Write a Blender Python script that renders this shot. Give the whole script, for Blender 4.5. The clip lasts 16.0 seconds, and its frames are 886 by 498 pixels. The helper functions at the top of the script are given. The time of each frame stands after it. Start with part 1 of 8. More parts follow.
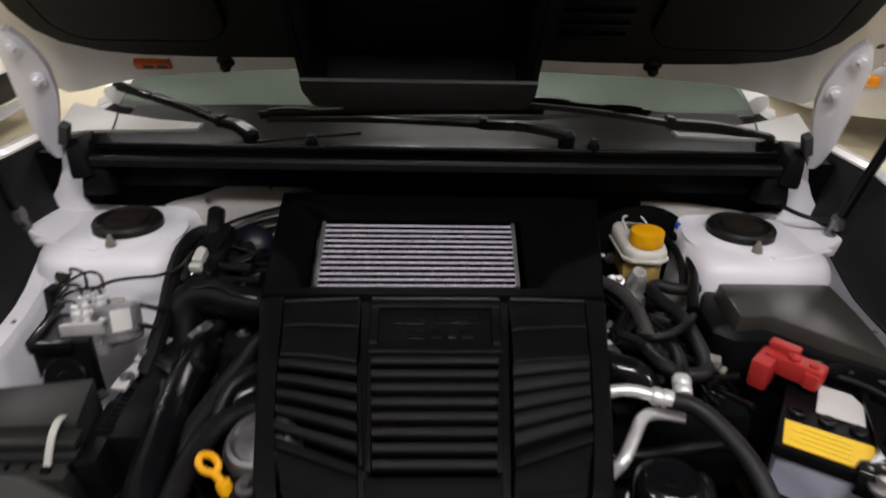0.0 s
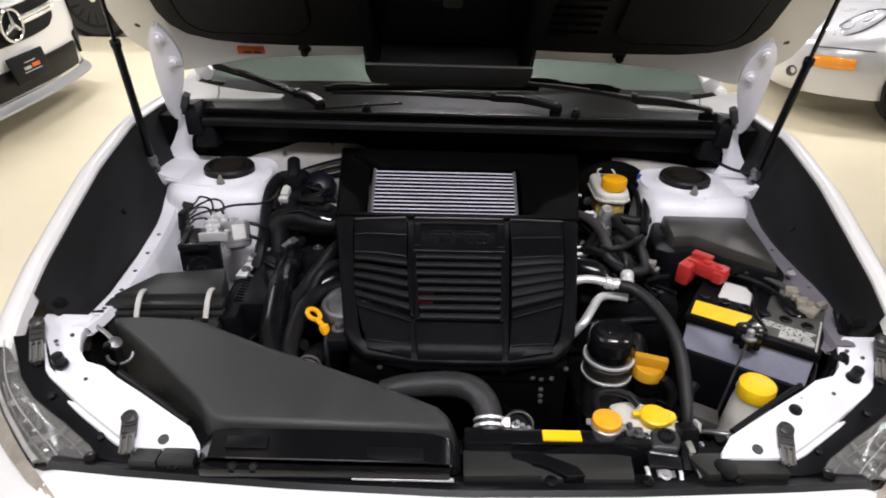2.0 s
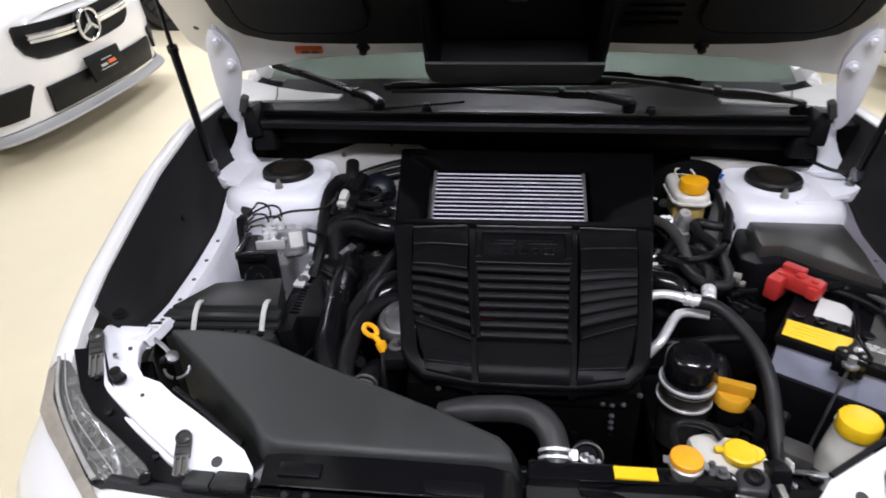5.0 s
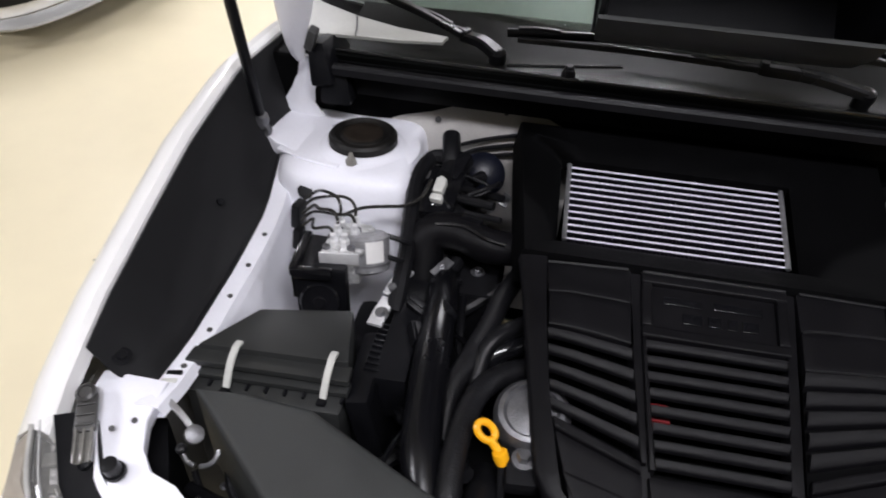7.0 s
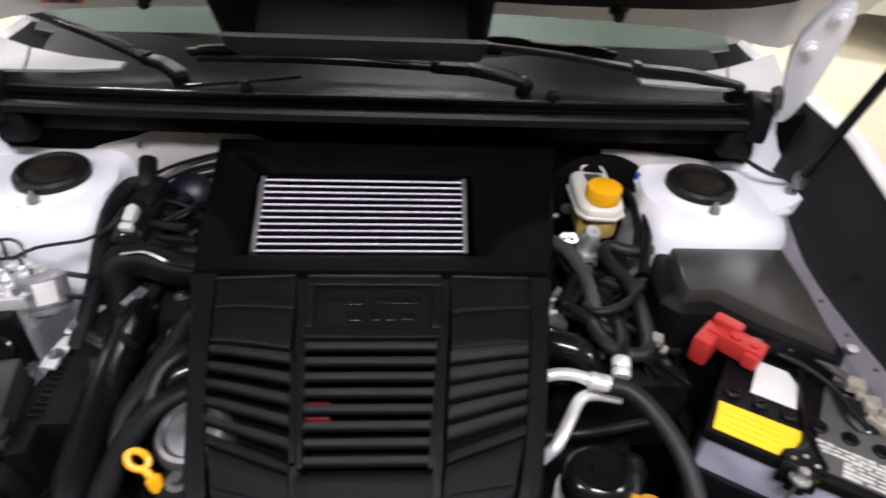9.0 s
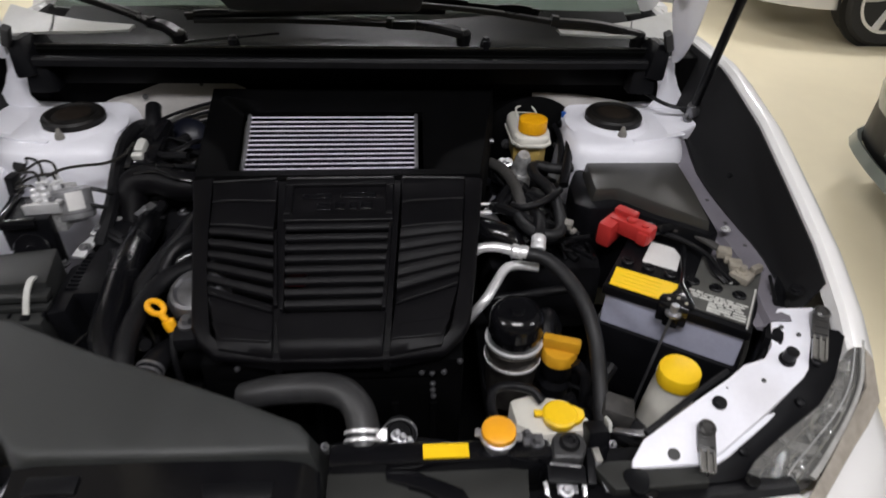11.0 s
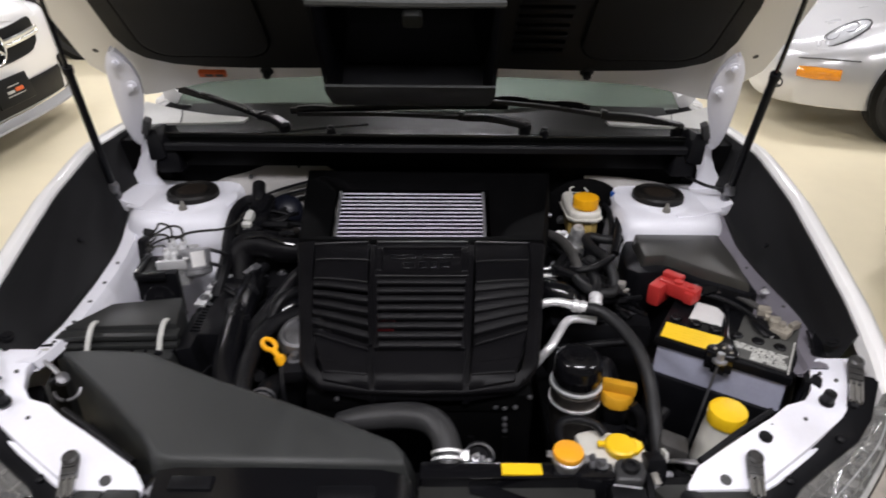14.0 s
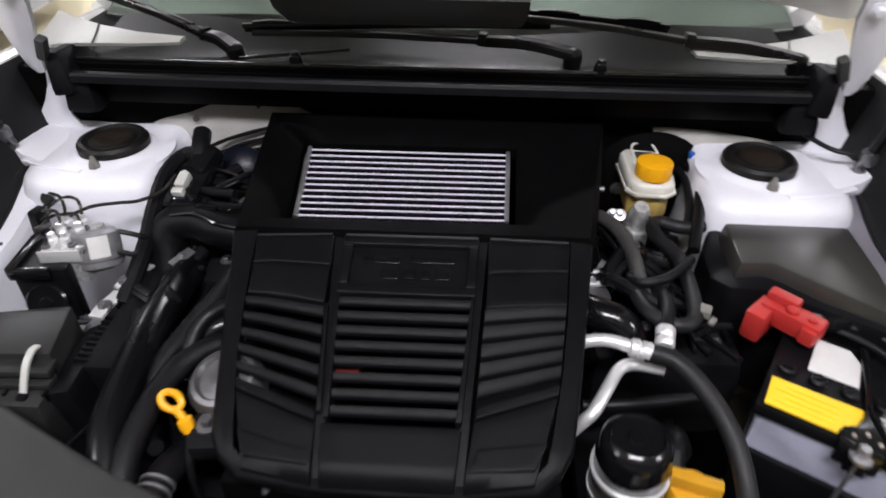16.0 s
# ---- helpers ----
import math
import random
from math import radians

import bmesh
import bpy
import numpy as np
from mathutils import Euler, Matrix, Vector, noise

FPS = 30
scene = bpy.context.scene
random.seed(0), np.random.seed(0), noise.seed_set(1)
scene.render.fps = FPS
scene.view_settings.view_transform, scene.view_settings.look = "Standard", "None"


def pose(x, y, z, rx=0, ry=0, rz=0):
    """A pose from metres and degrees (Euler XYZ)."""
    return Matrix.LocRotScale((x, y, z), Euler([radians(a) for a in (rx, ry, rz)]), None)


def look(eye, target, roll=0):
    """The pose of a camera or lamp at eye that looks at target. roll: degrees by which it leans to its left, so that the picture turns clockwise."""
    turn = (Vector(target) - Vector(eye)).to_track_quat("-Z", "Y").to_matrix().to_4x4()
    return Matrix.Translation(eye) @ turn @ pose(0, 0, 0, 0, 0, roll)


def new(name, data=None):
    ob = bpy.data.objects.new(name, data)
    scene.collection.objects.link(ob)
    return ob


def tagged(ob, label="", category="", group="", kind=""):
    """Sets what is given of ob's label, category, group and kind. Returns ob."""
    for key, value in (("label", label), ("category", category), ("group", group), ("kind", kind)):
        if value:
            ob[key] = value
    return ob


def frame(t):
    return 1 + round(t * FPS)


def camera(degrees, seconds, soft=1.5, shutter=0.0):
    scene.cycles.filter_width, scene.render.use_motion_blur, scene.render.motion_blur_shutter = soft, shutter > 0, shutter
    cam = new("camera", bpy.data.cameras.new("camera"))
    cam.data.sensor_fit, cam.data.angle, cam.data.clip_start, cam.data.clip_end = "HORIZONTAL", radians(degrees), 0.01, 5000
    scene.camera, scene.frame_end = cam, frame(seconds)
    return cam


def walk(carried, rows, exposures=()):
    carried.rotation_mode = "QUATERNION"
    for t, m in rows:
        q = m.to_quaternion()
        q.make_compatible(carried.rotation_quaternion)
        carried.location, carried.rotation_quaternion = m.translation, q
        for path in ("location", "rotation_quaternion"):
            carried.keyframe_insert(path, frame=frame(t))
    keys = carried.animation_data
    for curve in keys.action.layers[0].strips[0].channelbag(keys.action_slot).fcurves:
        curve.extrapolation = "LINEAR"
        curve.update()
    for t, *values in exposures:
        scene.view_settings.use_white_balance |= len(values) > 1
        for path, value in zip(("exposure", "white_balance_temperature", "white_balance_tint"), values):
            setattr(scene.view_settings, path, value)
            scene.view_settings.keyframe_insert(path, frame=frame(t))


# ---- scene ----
cam = camera(68.8, 16.0, soft=1.75, shutter=0.6)

# The car stands nose-down by a few degrees; its parts and the walk are laid out in the car's own frame.
CAR = Matrix.Translation((0, 0.56, 0.8)) @ pose(0, 0, 0, -3.4) @ Matrix.Translation((0, -0.56, -0.8))
PATH = [
    (0, (-0.003, 0.242, 1.44), (0.021, 2.027, 0.539), 1.1),
    (0.5, (0.038, 0.108, 1.453), (-0.017, 1.851, 0.472), 1.1),
    (1, (0.0, -0.031, 1.492), (-0.062, 1.653, 0.415), 1.1),
    (1.5, (-0.042, -0.135, 1.53), (-0.042, 1.652, 0.631), -1.4),
    (2, (-0.039, -0.165, 1.544), (-0.03, 1.589, 0.583), 1.6),
    (2.5, (-0.033, -0.166, 1.555), (0.021, 1.594, 0.607), 2.0),
    (3, (-0.027, -0.159, 1.556), (0.018, 1.598, 0.603), 1.2),
    (5.5, (-0.049, -0.003, 1.553), (-0.296, 1.68, 0.5), -1.0),
    (6, (-0.165, 0.145, 1.533), (-0.445, 1.763, 0.391), -0.4),
    (6.5, (-0.271, 0.281, 1.506), (-0.507, 1.887, 0.337), 1.5),
    (7, (-0.258, 0.339, 1.504), (-0.492, 1.888, 0.262), 3.4),
    (7.5, (-0.191, 0.369, 1.514), (-0.339, 1.908, 0.246), 3.6),
    (8, (-0.117, 0.37, 1.524), (-0.158, 1.934, 0.279), 4.4),
    (8.5, (-0.043, 0.36, 1.532), (-0.049, 1.924, 0.286), 3.0),
    (9, (0.05, 0.353, 1.537), (0.143, 1.934, 0.315), 3.0),
    (9.5, (0.13, 0.329, 1.528), (0.265, 1.911, 0.312), 2.3),
    (12, (0.017, -0.114, 1.513), (0.095, 1.52, 0.362), 0.8),
    (12.5, (-0.093, -0.139, 1.513), (-0.075, 1.491, 0.354), 0.1),
    (13, (-0.128, -0.151, 1.528), (-0.206, 1.544, 0.47), -0.6),
    (13.5, (-0.087, -0.158, 1.532), (-0.164, 1.596, 0.575), -1.2),
    (14, (0.033, -0.126, 1.545), (0.043, 1.649, 0.625), 0.6),
    (14.5, (0.097, -0.069, 1.536), (0.1, 1.69, 0.585), 0.6),
    (15, (0.044, 0.068, 1.525), (0.09, 1.808, 0.539), -0.1),
    (15.5, (0.014, 0.176, 1.479), (0.065, 1.853, 0.391), 0.9),
    (16, (0.086, 0.313, 1.463), (-0.014, 1.933, 0.293), 0.3),
]
# stops, kelvin and tint along the walk
EXPOSURES = [
    (0.0, -0.38, 6850, 10), (0.5, 0.37, 6850, 10), (1.0, 0.72, 6700, 10), (1.5, 0.17, 6520, 10), (2.0, 0.07, 6530, 10),
    (2.5, -0.33, 6500, 7), (3.0, 0.07, 6440, 10), (5.5, 0.17, 6150, 10), (6.0, 0.22, 6220, 10), (6.5, 0.07, 6280, 10),
    (7.0, 0.07, 6350, 10), (7.5, 0.27, 6320, 10), (8.0, 0.27, 6320, 10), (8.5, 0.37, 6420, 10), (9.0, 0.42, 6480, 11),
    (9.5, 0.37, 6480, 10), (12.0, -0.58, 6550, 6), (12.5, -0.53, 6550, 5), (13.0, -0.58, 6600, 5), (13.5, -0.38, 6600, 7),
    (14.0, -0.11, 6480, 10), (14.5, 0.22, 6320, 9), (15.0, 0.47, 6320, 9), (15.5, 0.42, 6250, 12), (16.0, 0.22, 6440, 10),
]
walk(cam, [(t, CAR @ look(eye, target, roll)) for t, eye, target, roll in PATH], EXPOSURES)

# ---- world and light ----
world = bpy.data.worlds.new("world")
scene.world = world
world.use_nodes = True
world.node_tree.nodes["Background"].inputs[0].default_value = (0.9, 0.93, 1.0, 1)
world.node_tree.nodes["Background"].inputs[1].default_value = 0.02
ROOM = (-8.0, 8.5, -6.5, 10.5, 3.3)  # x0, x1, y0, y1, ceiling
LAMPS = [(x, y) for x in (-3.3, 0.15, 3.6) for y in (-0.3, 4.6, 7.8)]
LAMP_WATTS = 68.0


# ---- materials ----
def mat(name, colour, rough=0.5, metal=0.0, vary=0.12, scale=18.0, fine=160.0, bump=0.15, coat=0.0, spots=0.0,
        spot_colour=(0.3, 0.27, 0.22), transmission=0.0, sheen=0.0, emission=0.0, island=False, gloss=0.5, mottle=0.10):
    m = bpy.data.materials.new(name)
    m.use_nodes = True
    nt = m.node_tree
    nodes, links = nt.nodes, nt.links
    b = nodes["Principled BSDF"]
    co = nodes.new("ShaderNodeTexCoord").outputs["Object"]

    def noise_node(s, detail=4.0):
        n = nodes.new("ShaderNodeTexNoise")
        n.inputs["Scale"].default_value = s
        n.inputs["Detail"].default_value = detail
        links.new(co, n.inputs["Vector"])
        return n.outputs["Fac"]

    big, small = noise_node(scale, 5.0), noise_node(fine, 2.0)
    mix = nodes.new("ShaderNodeMath")
    mix.operation = "MULTIPLY_ADD"
    links.new(small, mix.inputs[0])
    mix.inputs[1].default_value = 0.4
    links.new(big, mix.inputs[2])
    ramp = nodes.new("ShaderNodeMapRange")
    links.new(mix.outputs[0], ramp.inputs[0])
    ramp.inputs[1].default_value, ramp.inputs[2].default_value = 0.35, 1.05
    ramp.inputs[3].default_value, ramp.inputs[4].default_value = 1 - vary, 1 + vary
    tint = nodes.new("ShaderNodeVectorMath")
    tint.operation = "SCALE"
    tint.inputs[0].default_value = colour
    links.new(ramp.outputs[0], tint.inputs["Scale"])
    out = tint.outputs[0]
    if island:
        info = nodes.new("ShaderNodeObjectInfo")
        r = nodes.new("ShaderNodeMapRange")
        links.new(info.outputs["Random"], r.inputs[0])
        r.inputs[3].default_value, r.inputs[4].default_value = 0.8, 1.2
        t2 = nodes.new("ShaderNodeVectorMath")
        t2.operation = "SCALE"
        links.new(out, t2.inputs[0])
        links.new(r.outputs[0], t2.inputs["Scale"])
        out = t2.outputs[0]
    if spots > 0:
        s = noise_node(scale * 0.55, 8.0)
        cut = nodes.new("ShaderNodeMapRange")
        links.new(s, cut.inputs[0])
        cut.inputs[1].default_value, cut.inputs[2].default_value = 0.58, 0.72
        cut.inputs[3].default_value, cut.inputs[4].default_value = 0.0, spots
        mx = nodes.new("ShaderNodeMix")
        mx.data_type = "RGBA"
        links.new(cut.outputs[0], mx.inputs[0])
        links.new(out, mx.inputs[6])
        mx.inputs[7].default_value = (*spot_colour, 1)
        out = mx.outputs[2]
    links.new(out, b.inputs["Base Color"])
    rr = nodes.new("ShaderNodeMapRange")
    links.new(big, rr.inputs[0])
    rr.inputs[3].default_value, rr.inputs[4].default_value = max(rough - mottle, 0.02), min(rough + mottle, 1)
    links.new(rr.outputs[0], b.inputs["Roughness"])
    b.inputs["Metallic"].default_value = metal
    b.inputs["Specular IOR Level"].default_value = gloss
    b.inputs["Coat Weight"].default_value = coat
    b.inputs["Coat Roughness"].default_value = 0.06
    b.inputs["Transmission Weight"].default_value = transmission
    b.inputs["Sheen Weight"].default_value = sheen
    if emission:
        b.inputs["Emission Color"].default_value = (*colour, 1)
        b.inputs["Emission Strength"].default_value = emission
    if bump:
        bp = nodes.new("ShaderNodeBump")
        bp.inputs["Strength"].default_value = bump
        bp.inputs["Distance"].default_value = 0.0015
        links.new(small, bp.inputs["Height"])
        links.new(bp.outputs[0], b.inputs["Normal"])
    return m


WHITE = mat("white_paint", (0.82, 0.81, 0.80), 0.3, vary=0.015, scale=3, bump=0.0, coat=0.6, mottle=0.02)
BAY_WHITE = mat("bay_white_paint", (0.80, 0.80, 0.86), 0.42, vary=0.05, scale=9, bump=0.06, coat=0.15, spots=0.28, spot_colour=(0.42, 0.40, 0.40), mottle=0.05)
PLASTIC = mat("black_plastic", (0.0046, 0.0047, 0.0058), 0.38, vary=0.25, fine=900, bump=0.2, gloss=0.16)
COVER = mat("grained_black_plastic", (0.0042, 0.0040, 0.0048), 0.40, vary=0.25, fine=1100, bump=0.25, gloss=0.115)
# lighter, glossier black that draws highlight lines on the cover's edges
COVER_EDGE = mat("edge_highlight_black", (0.010, 0.010, 0.011), 0.34, vary=0.3, scale=30, fine=600, bump=0.1, gloss=0.45)
GREY_PLASTIC = mat("dark_grey_plastic", (0.0245, 0.0262, 0.0255), 0.52, vary=0.2, fine=900, bump=0.3, gloss=0.55)
LID_PLASTIC = mat("grey_box_plastic", (0.020, 0.0208, 0.0205), 0.42, vary=0.15, fine=900, bump=0.12, gloss=0.38)
FUSE_LID = mat("weathered_grey_lid", (0.034, 0.033, 0.030), 0.33, vary=0.12, fine=900, bump=0.12, gloss=0.6)
# red plastic with the shade below the louvres put into its colour
SHADED_RED = mat("shaded_red_plastic", (0.13, 0.006, 0.008), 0.5, vary=0.1, bump=0.1)
COWL_PLASTIC = mat("cowl_plastic", (0.0030, 0.0030, 0.0032), 0.6, vary=0.2, fine=900, bump=0.1, gloss=0.05, mottle=0.03)
NOSE_PLASTIC = mat("olive_grey_plastic", (0.023, 0.0235, 0.0220), 0.45, vary=0.2, fine=900, bump=0.15, gloss=0.4)
COWL_GLOSS = mat("satin_cowl_plastic", (0.0038, 0.0041, 0.0039), 0.34, vary=0.35, scale=12, fine=900, bump=0.08, gloss=0.035)
EDGE_BLACK = mat("polished_black_edge", (0.010, 0.010, 0.010), 0.22, vary=0.3, bump=0.0, gloss=0.6)
SEAL = mat("rubber_seal", (0.006, 0.006, 0.007), 0.42, vary=0.3, fine=400, bump=0.15, gloss=0.20)
WIPER_BLACK = mat("satin_wiper_black", (0.005, 0.005, 0.0055), 0.30, vary=0.25, fine=500, bump=0.1, gloss=0.3)
MOUNT = mat("dusty_mount_rubber", (0.007, 0.0065, 0.006), 0.5, vary=0.4, scale=30, fine=300, bump=0.25, gloss=0.25, spots=0.4, spot_colour=(0.018, 0.014, 0.010))
GLOSS_BLACK = mat("gloss_black", (0.005, 0.005, 0.006), 0.16, vary=0.2, bump=0.05, gloss=0.45)
RUBBER = mat("rubber", (0.006, 0.006, 0.007), 0.36, vary=0.3, fine=500, bump=0.3, spots=0.2, spot_colour=(0.02, 0.02, 0.02), gloss=0.22)
HOSE_RUBBER = mat("hose_rubber", (0.010, 0.010, 0.011), 0.48, vary=0.35, fine=500, bump=0.3, gloss=0.3, spots=0.2, spot_colour=(0.03, 0.03, 0.028))
DASH = mat("grey_dash_plastic", (0.050, 0.053, 0.047), 0.5, vary=0.2, scale=6, fine=500, bump=0.2)
LINER = mat("felt_liner", (0.009, 0.009, 0.010), 0.7, vary=0.3, fine=1500, bump=0.5, gloss=0.25)
HOOD_FELT = mat("hood_insulation", (0.0085, 0.0085, 0.0082), 0.62, vary=0.45, scale=7, fine=700, bump=0.6, gloss=0.24)
# the darkness of deep gaps in the bay is put into this near-black
VOID = mat("bay_gap_black", (0.004, 0.004, 0.005), 0.7, vary=0.5, scale=30, bump=0.4, gloss=0.15)
CAST = mat("bright_cast_alloy", (0.62, 0.62, 0.62), 0.32, metal=0.55, vary=0.5, scale=90, fine=500, bump=0.6, spots=0.75, spot_colour=(0.10, 0.10, 0.10))
ALU = mat("cast_aluminium", (0.48, 0.48, 0.5), 0.38, metal=0.9, vary=0.25, scale=40, fine=500, bump=0.5)
BRIGHT = mat("bright_aluminium", (0.80, 0.80, 0.81), 0.34, metal=0.55, vary=0.15, scale=40, fine=500, bump=0.2)
DULL_STEEL = mat("dull_steel", (0.2, 0.2, 0.21), 0.42, metal=0.85, vary=0.35, scale=50, fine=500, bump=0.4)
FIN_METAL = mat("fin_metal", (0.84, 0.80, 0.93), 0.4, metal=0.2, vary=0.05, scale=20, fine=60, bump=0.0)
# gap darkness between the intercooler's bars is put into this fin colour
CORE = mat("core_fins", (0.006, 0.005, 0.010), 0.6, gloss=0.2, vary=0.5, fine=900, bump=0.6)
YELLOW = mat("yellow_plastic", (0.87, 0.55, 0.012), 0.4, vary=0.08, bump=0.1)
ORANGE = mat("orange_plastic", (0.82, 0.36, 0.012), 0.4, vary=0.08, bump=0.1)
OCHRE = mat("ochre_plastic", (0.60, 0.30, 0.015), 0.45, vary=0.1, bump=0.15)
STICKER = mat("yellow_sticker", (0.90, 0.58, 0.01), 0.4, vary=0.05, bump=0.0)
PAPER = mat("white_sticker", (0.64, 0.63, 0.62), 0.5, vary=0.1, bump=0.0, spots=0.5, spot_colour=(0.4, 0.4, 0.38))
BLACKOUT = mat("black_trim", (0.006, 0.006, 0.006), 0.4, vary=0.2, bump=0.1, gloss=0.2)
PRINT_GREY = mat("silver_print_ink", (0.50, 0.50, 0.47), 0.5, vary=0.3, scale=80, bump=0.0)
INK = mat("printed_ink", (0.05, 0.05, 0.05), 0.5, bump=0.0)
BROWN_INK = mat("brown_ink", (0.83, 0.60, 0.01), 0.5, bump=0.0)
# apron white with the raised hood's shade put into the colour
APRON_SHADED = mat("shaded_apron_white", (0.17, 0.16, 0.185), 0.5, vary=0.2, scale=14, fine=300, bump=0.1, spots=0.3, spot_colour=(0.06, 0.06, 0.07))
TAN_CAST = mat("tarnished_lead_clamp", (0.34, 0.31, 0.26), 0.5, metal=0.3, vary=0.4, scale=60, fine=400, bump=0.5)
RED = mat("red_plastic", (0.42, 0.028, 0.025), 0.42, vary=0.12, bump=0.15)
ORANGE_TAG = mat("orange_tag", (0.75, 0.14, 0.03), 0.5, vary=0.1, bump=0.0)
TRANSLUCENT = mat("milky_plastic", (0.64, 0.62, 0.56), 0.35, vary=0.06, bump=0.08)
FLUID = mat("brake_fluid_plastic", (0.42, 0.30, 0.09), 0.35, vary=0.1, bump=0.05)
CASE = mat("battery_case", (0.34, 0.35, 0.44), 0.4, vary=0.12, scale=10, bump=0.05)
BLUE = mat("blue_clip", (0.02, 0.10, 0.42), 0.4, bump=0.0)
WIRE = mat("wire_wrap", (0.006, 0.006, 0.007), 0.4, vary=0.4, fine=400, bump=0.6, gloss=0.22)
# also laid under louvres and ribs, putting the gaps' darkness into the colour
FOAM_GAP_BLACK = mat("black_foam_and_gap", (0.0018, 0.0018, 0.0020), 0.65, vary=0.3, fine=900, bump=0.4, gloss=0.035)
PALE_PLASTIC = mat("pale_grey_plastic", (0.50, 0.50, 0.47), 0.4, vary=0.1, bump=0.1)
TAPE = mat("grey_tape", (0.04, 0.038, 0.036), 0.7, vary=0.4, scale=60, bump=0.6)
FLOOR = mat("cream_floor", (0.78, 0.70, 0.50), 0.34, vary=0.05, scale=1.2, fine=9, bump=0.05, spots=0.25, spot_colour=(0.58, 0.50, 0.36))
# walls and ceiling stay unseen; their greys set the fill light they bounce
WALL = mat("painted_wall", (0.38, 0.39, 0.38), 0.7, vary=0.04, scale=2, fine=40, bump=0.1)
CEIL = mat("ceiling_paint", (0.30, 0.30, 0.30), 0.8, vary=0.03, scale=2, fine=40, bump=0.1)
TUBE = mat("lit_diffuser", (1.0, 0.98, 0.94), 0.5, vary=0.0, bump=0.0, emission=9.0)
LIP_GREY = mat("dull_silver_paint", (0.36, 0.36, 0.36), 0.45, metal=0.2, vary=0.05, scale=5, bump=0.02)
SILVER = mat("silver_paint", (0.60, 0.60, 0.61), 0.28, metal=0.3, vary=0.02, scale=3, mottle=0.02, bump=0.0, coat=0.8)
GREY_PAINT = mat("grey_green_paint", (0.16, 0.18, 0.16), 0.3, metal=0.3, vary=0.03, scale=3, mottle=0.02, bump=0.0, coat=0.7)
DARK_PAINT = mat("dark_paint", (0.02, 0.02, 0.022), 0.25, vary=0.03, scale=3, mottle=0.02, bump=0.0, coat=0.7)
TYRE = mat("tyre_rubber", (0.018, 0.018, 0.018), 0.75, vary=0.25, bump=0.3)
CHROME = mat("chrome", (0.75, 0.76, 0.78), 0.12, metal=1.0, vary=0.05, bump=0.0)
AMBER = mat("amber_lens", (0.85, 0.30, 0.01), 0.2, vary=0.1, bump=0.0, coat=0.6)
LAMP_LENS = mat("lamp_lens", (0.55, 0.56, 0.58), 0.15, vary=0.2, scale=30, bump=0.1, coat=0.8)


def glass_material(name, colour, alpha):
    m = bpy.data.materials.new(name)
    m.use_nodes = True
    b = m.node_tree.nodes["Principled BSDF"]
    b.inputs["Base Color"].default_value = (*colour, 1)
    b.inputs["Roughness"].default_value = 0.03
    b.inputs["Alpha"].default_value = alpha
    b.inputs["IOR"].default_value = 1.5
    return m


CUP_STEEL = mat("grimy_filter_cup", (0.15, 0.138, 0.128), 0.32, metal=0.85, vary=0.5, scale=40, fine=300, bump=0.3)
GREY_CAST = mat("dull_cast_motor", (0.25, 0.25, 0.26), 0.38, metal=0.4, vary=0.4, scale=70, fine=500, bump=0.4)
GLASS = glass_material("windscreen_glass", (0.055, 0.075, 0.065), 0.32)
SCREEN_GLASS = glass_material("tinted_screen_glass", (0.62, 0.74, 0.66), 1.0)
SCREEN_GLASS.node_tree.nodes["Principled BSDF"].inputs["Transmission Weight"].default_value = 1.0
PIPE_BLACK = mat("polished_black_pipe", (0.004, 0.004, 0.005), 0.24, vary=0.2, bump=0.05, gloss=0.3)
BATTERY_GREY = mat("dusty_battery_lid", (0.075, 0.075, 0.070), 0.45, vary=0.3, scale=40, fine=600, bump=0.15, gloss=0.5)
UPHOLSTERY = mat("grey_upholstery", (0.16, 0.19, 0.17), 0.8, vary=0.15, bump=0.3)
OUTER_LENS = mat("pale_clear_lens", (0.36, 0.325, 0.28), 0.12, vary=0.35, scale=18, fine=60, bump=0.05, coat=0.8)
SMOKED = mat("smoked_lens", (0.15, 0.145, 0.135), 0.12, vary=0.35, scale=14, bump=0.0, coat=0.5)
REFLECTOR = mat("lamp_reflector", (0.105, 0.098, 0.090), 0.35, metal=0.3, vary=0.6, scale=30, fine=120, bump=0.4, spots=0.5, spot_colour=(0.08, 0.075, 0.07))
LENS_CLEAR = glass_material("clear_lamp_lens", (0.5, 0.5, 0.48), 0.10)
BAND_WHITE = mat("pale_lens_trim", (0.36, 0.355, 0.34), 0.16, vary=0.25, scale=30, bump=0.0, coat=0.7)
PIPE_BROWN = mat("plated_brake_pipe", (0.045, 0.043, 0.040), 0.26, metal=0.5, vary=0.3, scale=60, bump=0.05)
# bulkhead white, darkened in its colour for the shade below the cowl
SHADED_WHITE = mat("shaded_bulkhead_white", (0.40, 0.385, 0.37), 0.5, vary=0.2, scale=10, fine=300, bump=0.08, spots=0.4, spot_colour=(0.26, 0.24, 0.20))
RUSTY = mat("rust_stained_steel", (0.016, 0.012, 0.009), 0.5, vary=0.5, scale=60, fine=500, bump=0.3, gloss=0.3)
TARNISH = mat("tarnished_steel", (0.22, 0.21, 0.19), 0.5, metal=0.3, vary=0.4, scale=80, fine=400, bump=0.3)
WORN_HOSE = mat("worn_hose_rubber", (0.026, 0.026, 0.027), 0.42, vary=0.3, scale=25, fine=500, bump=0.25, gloss=0.45, spots=0.3, spot_colour=(0.05, 0.05, 0.048))
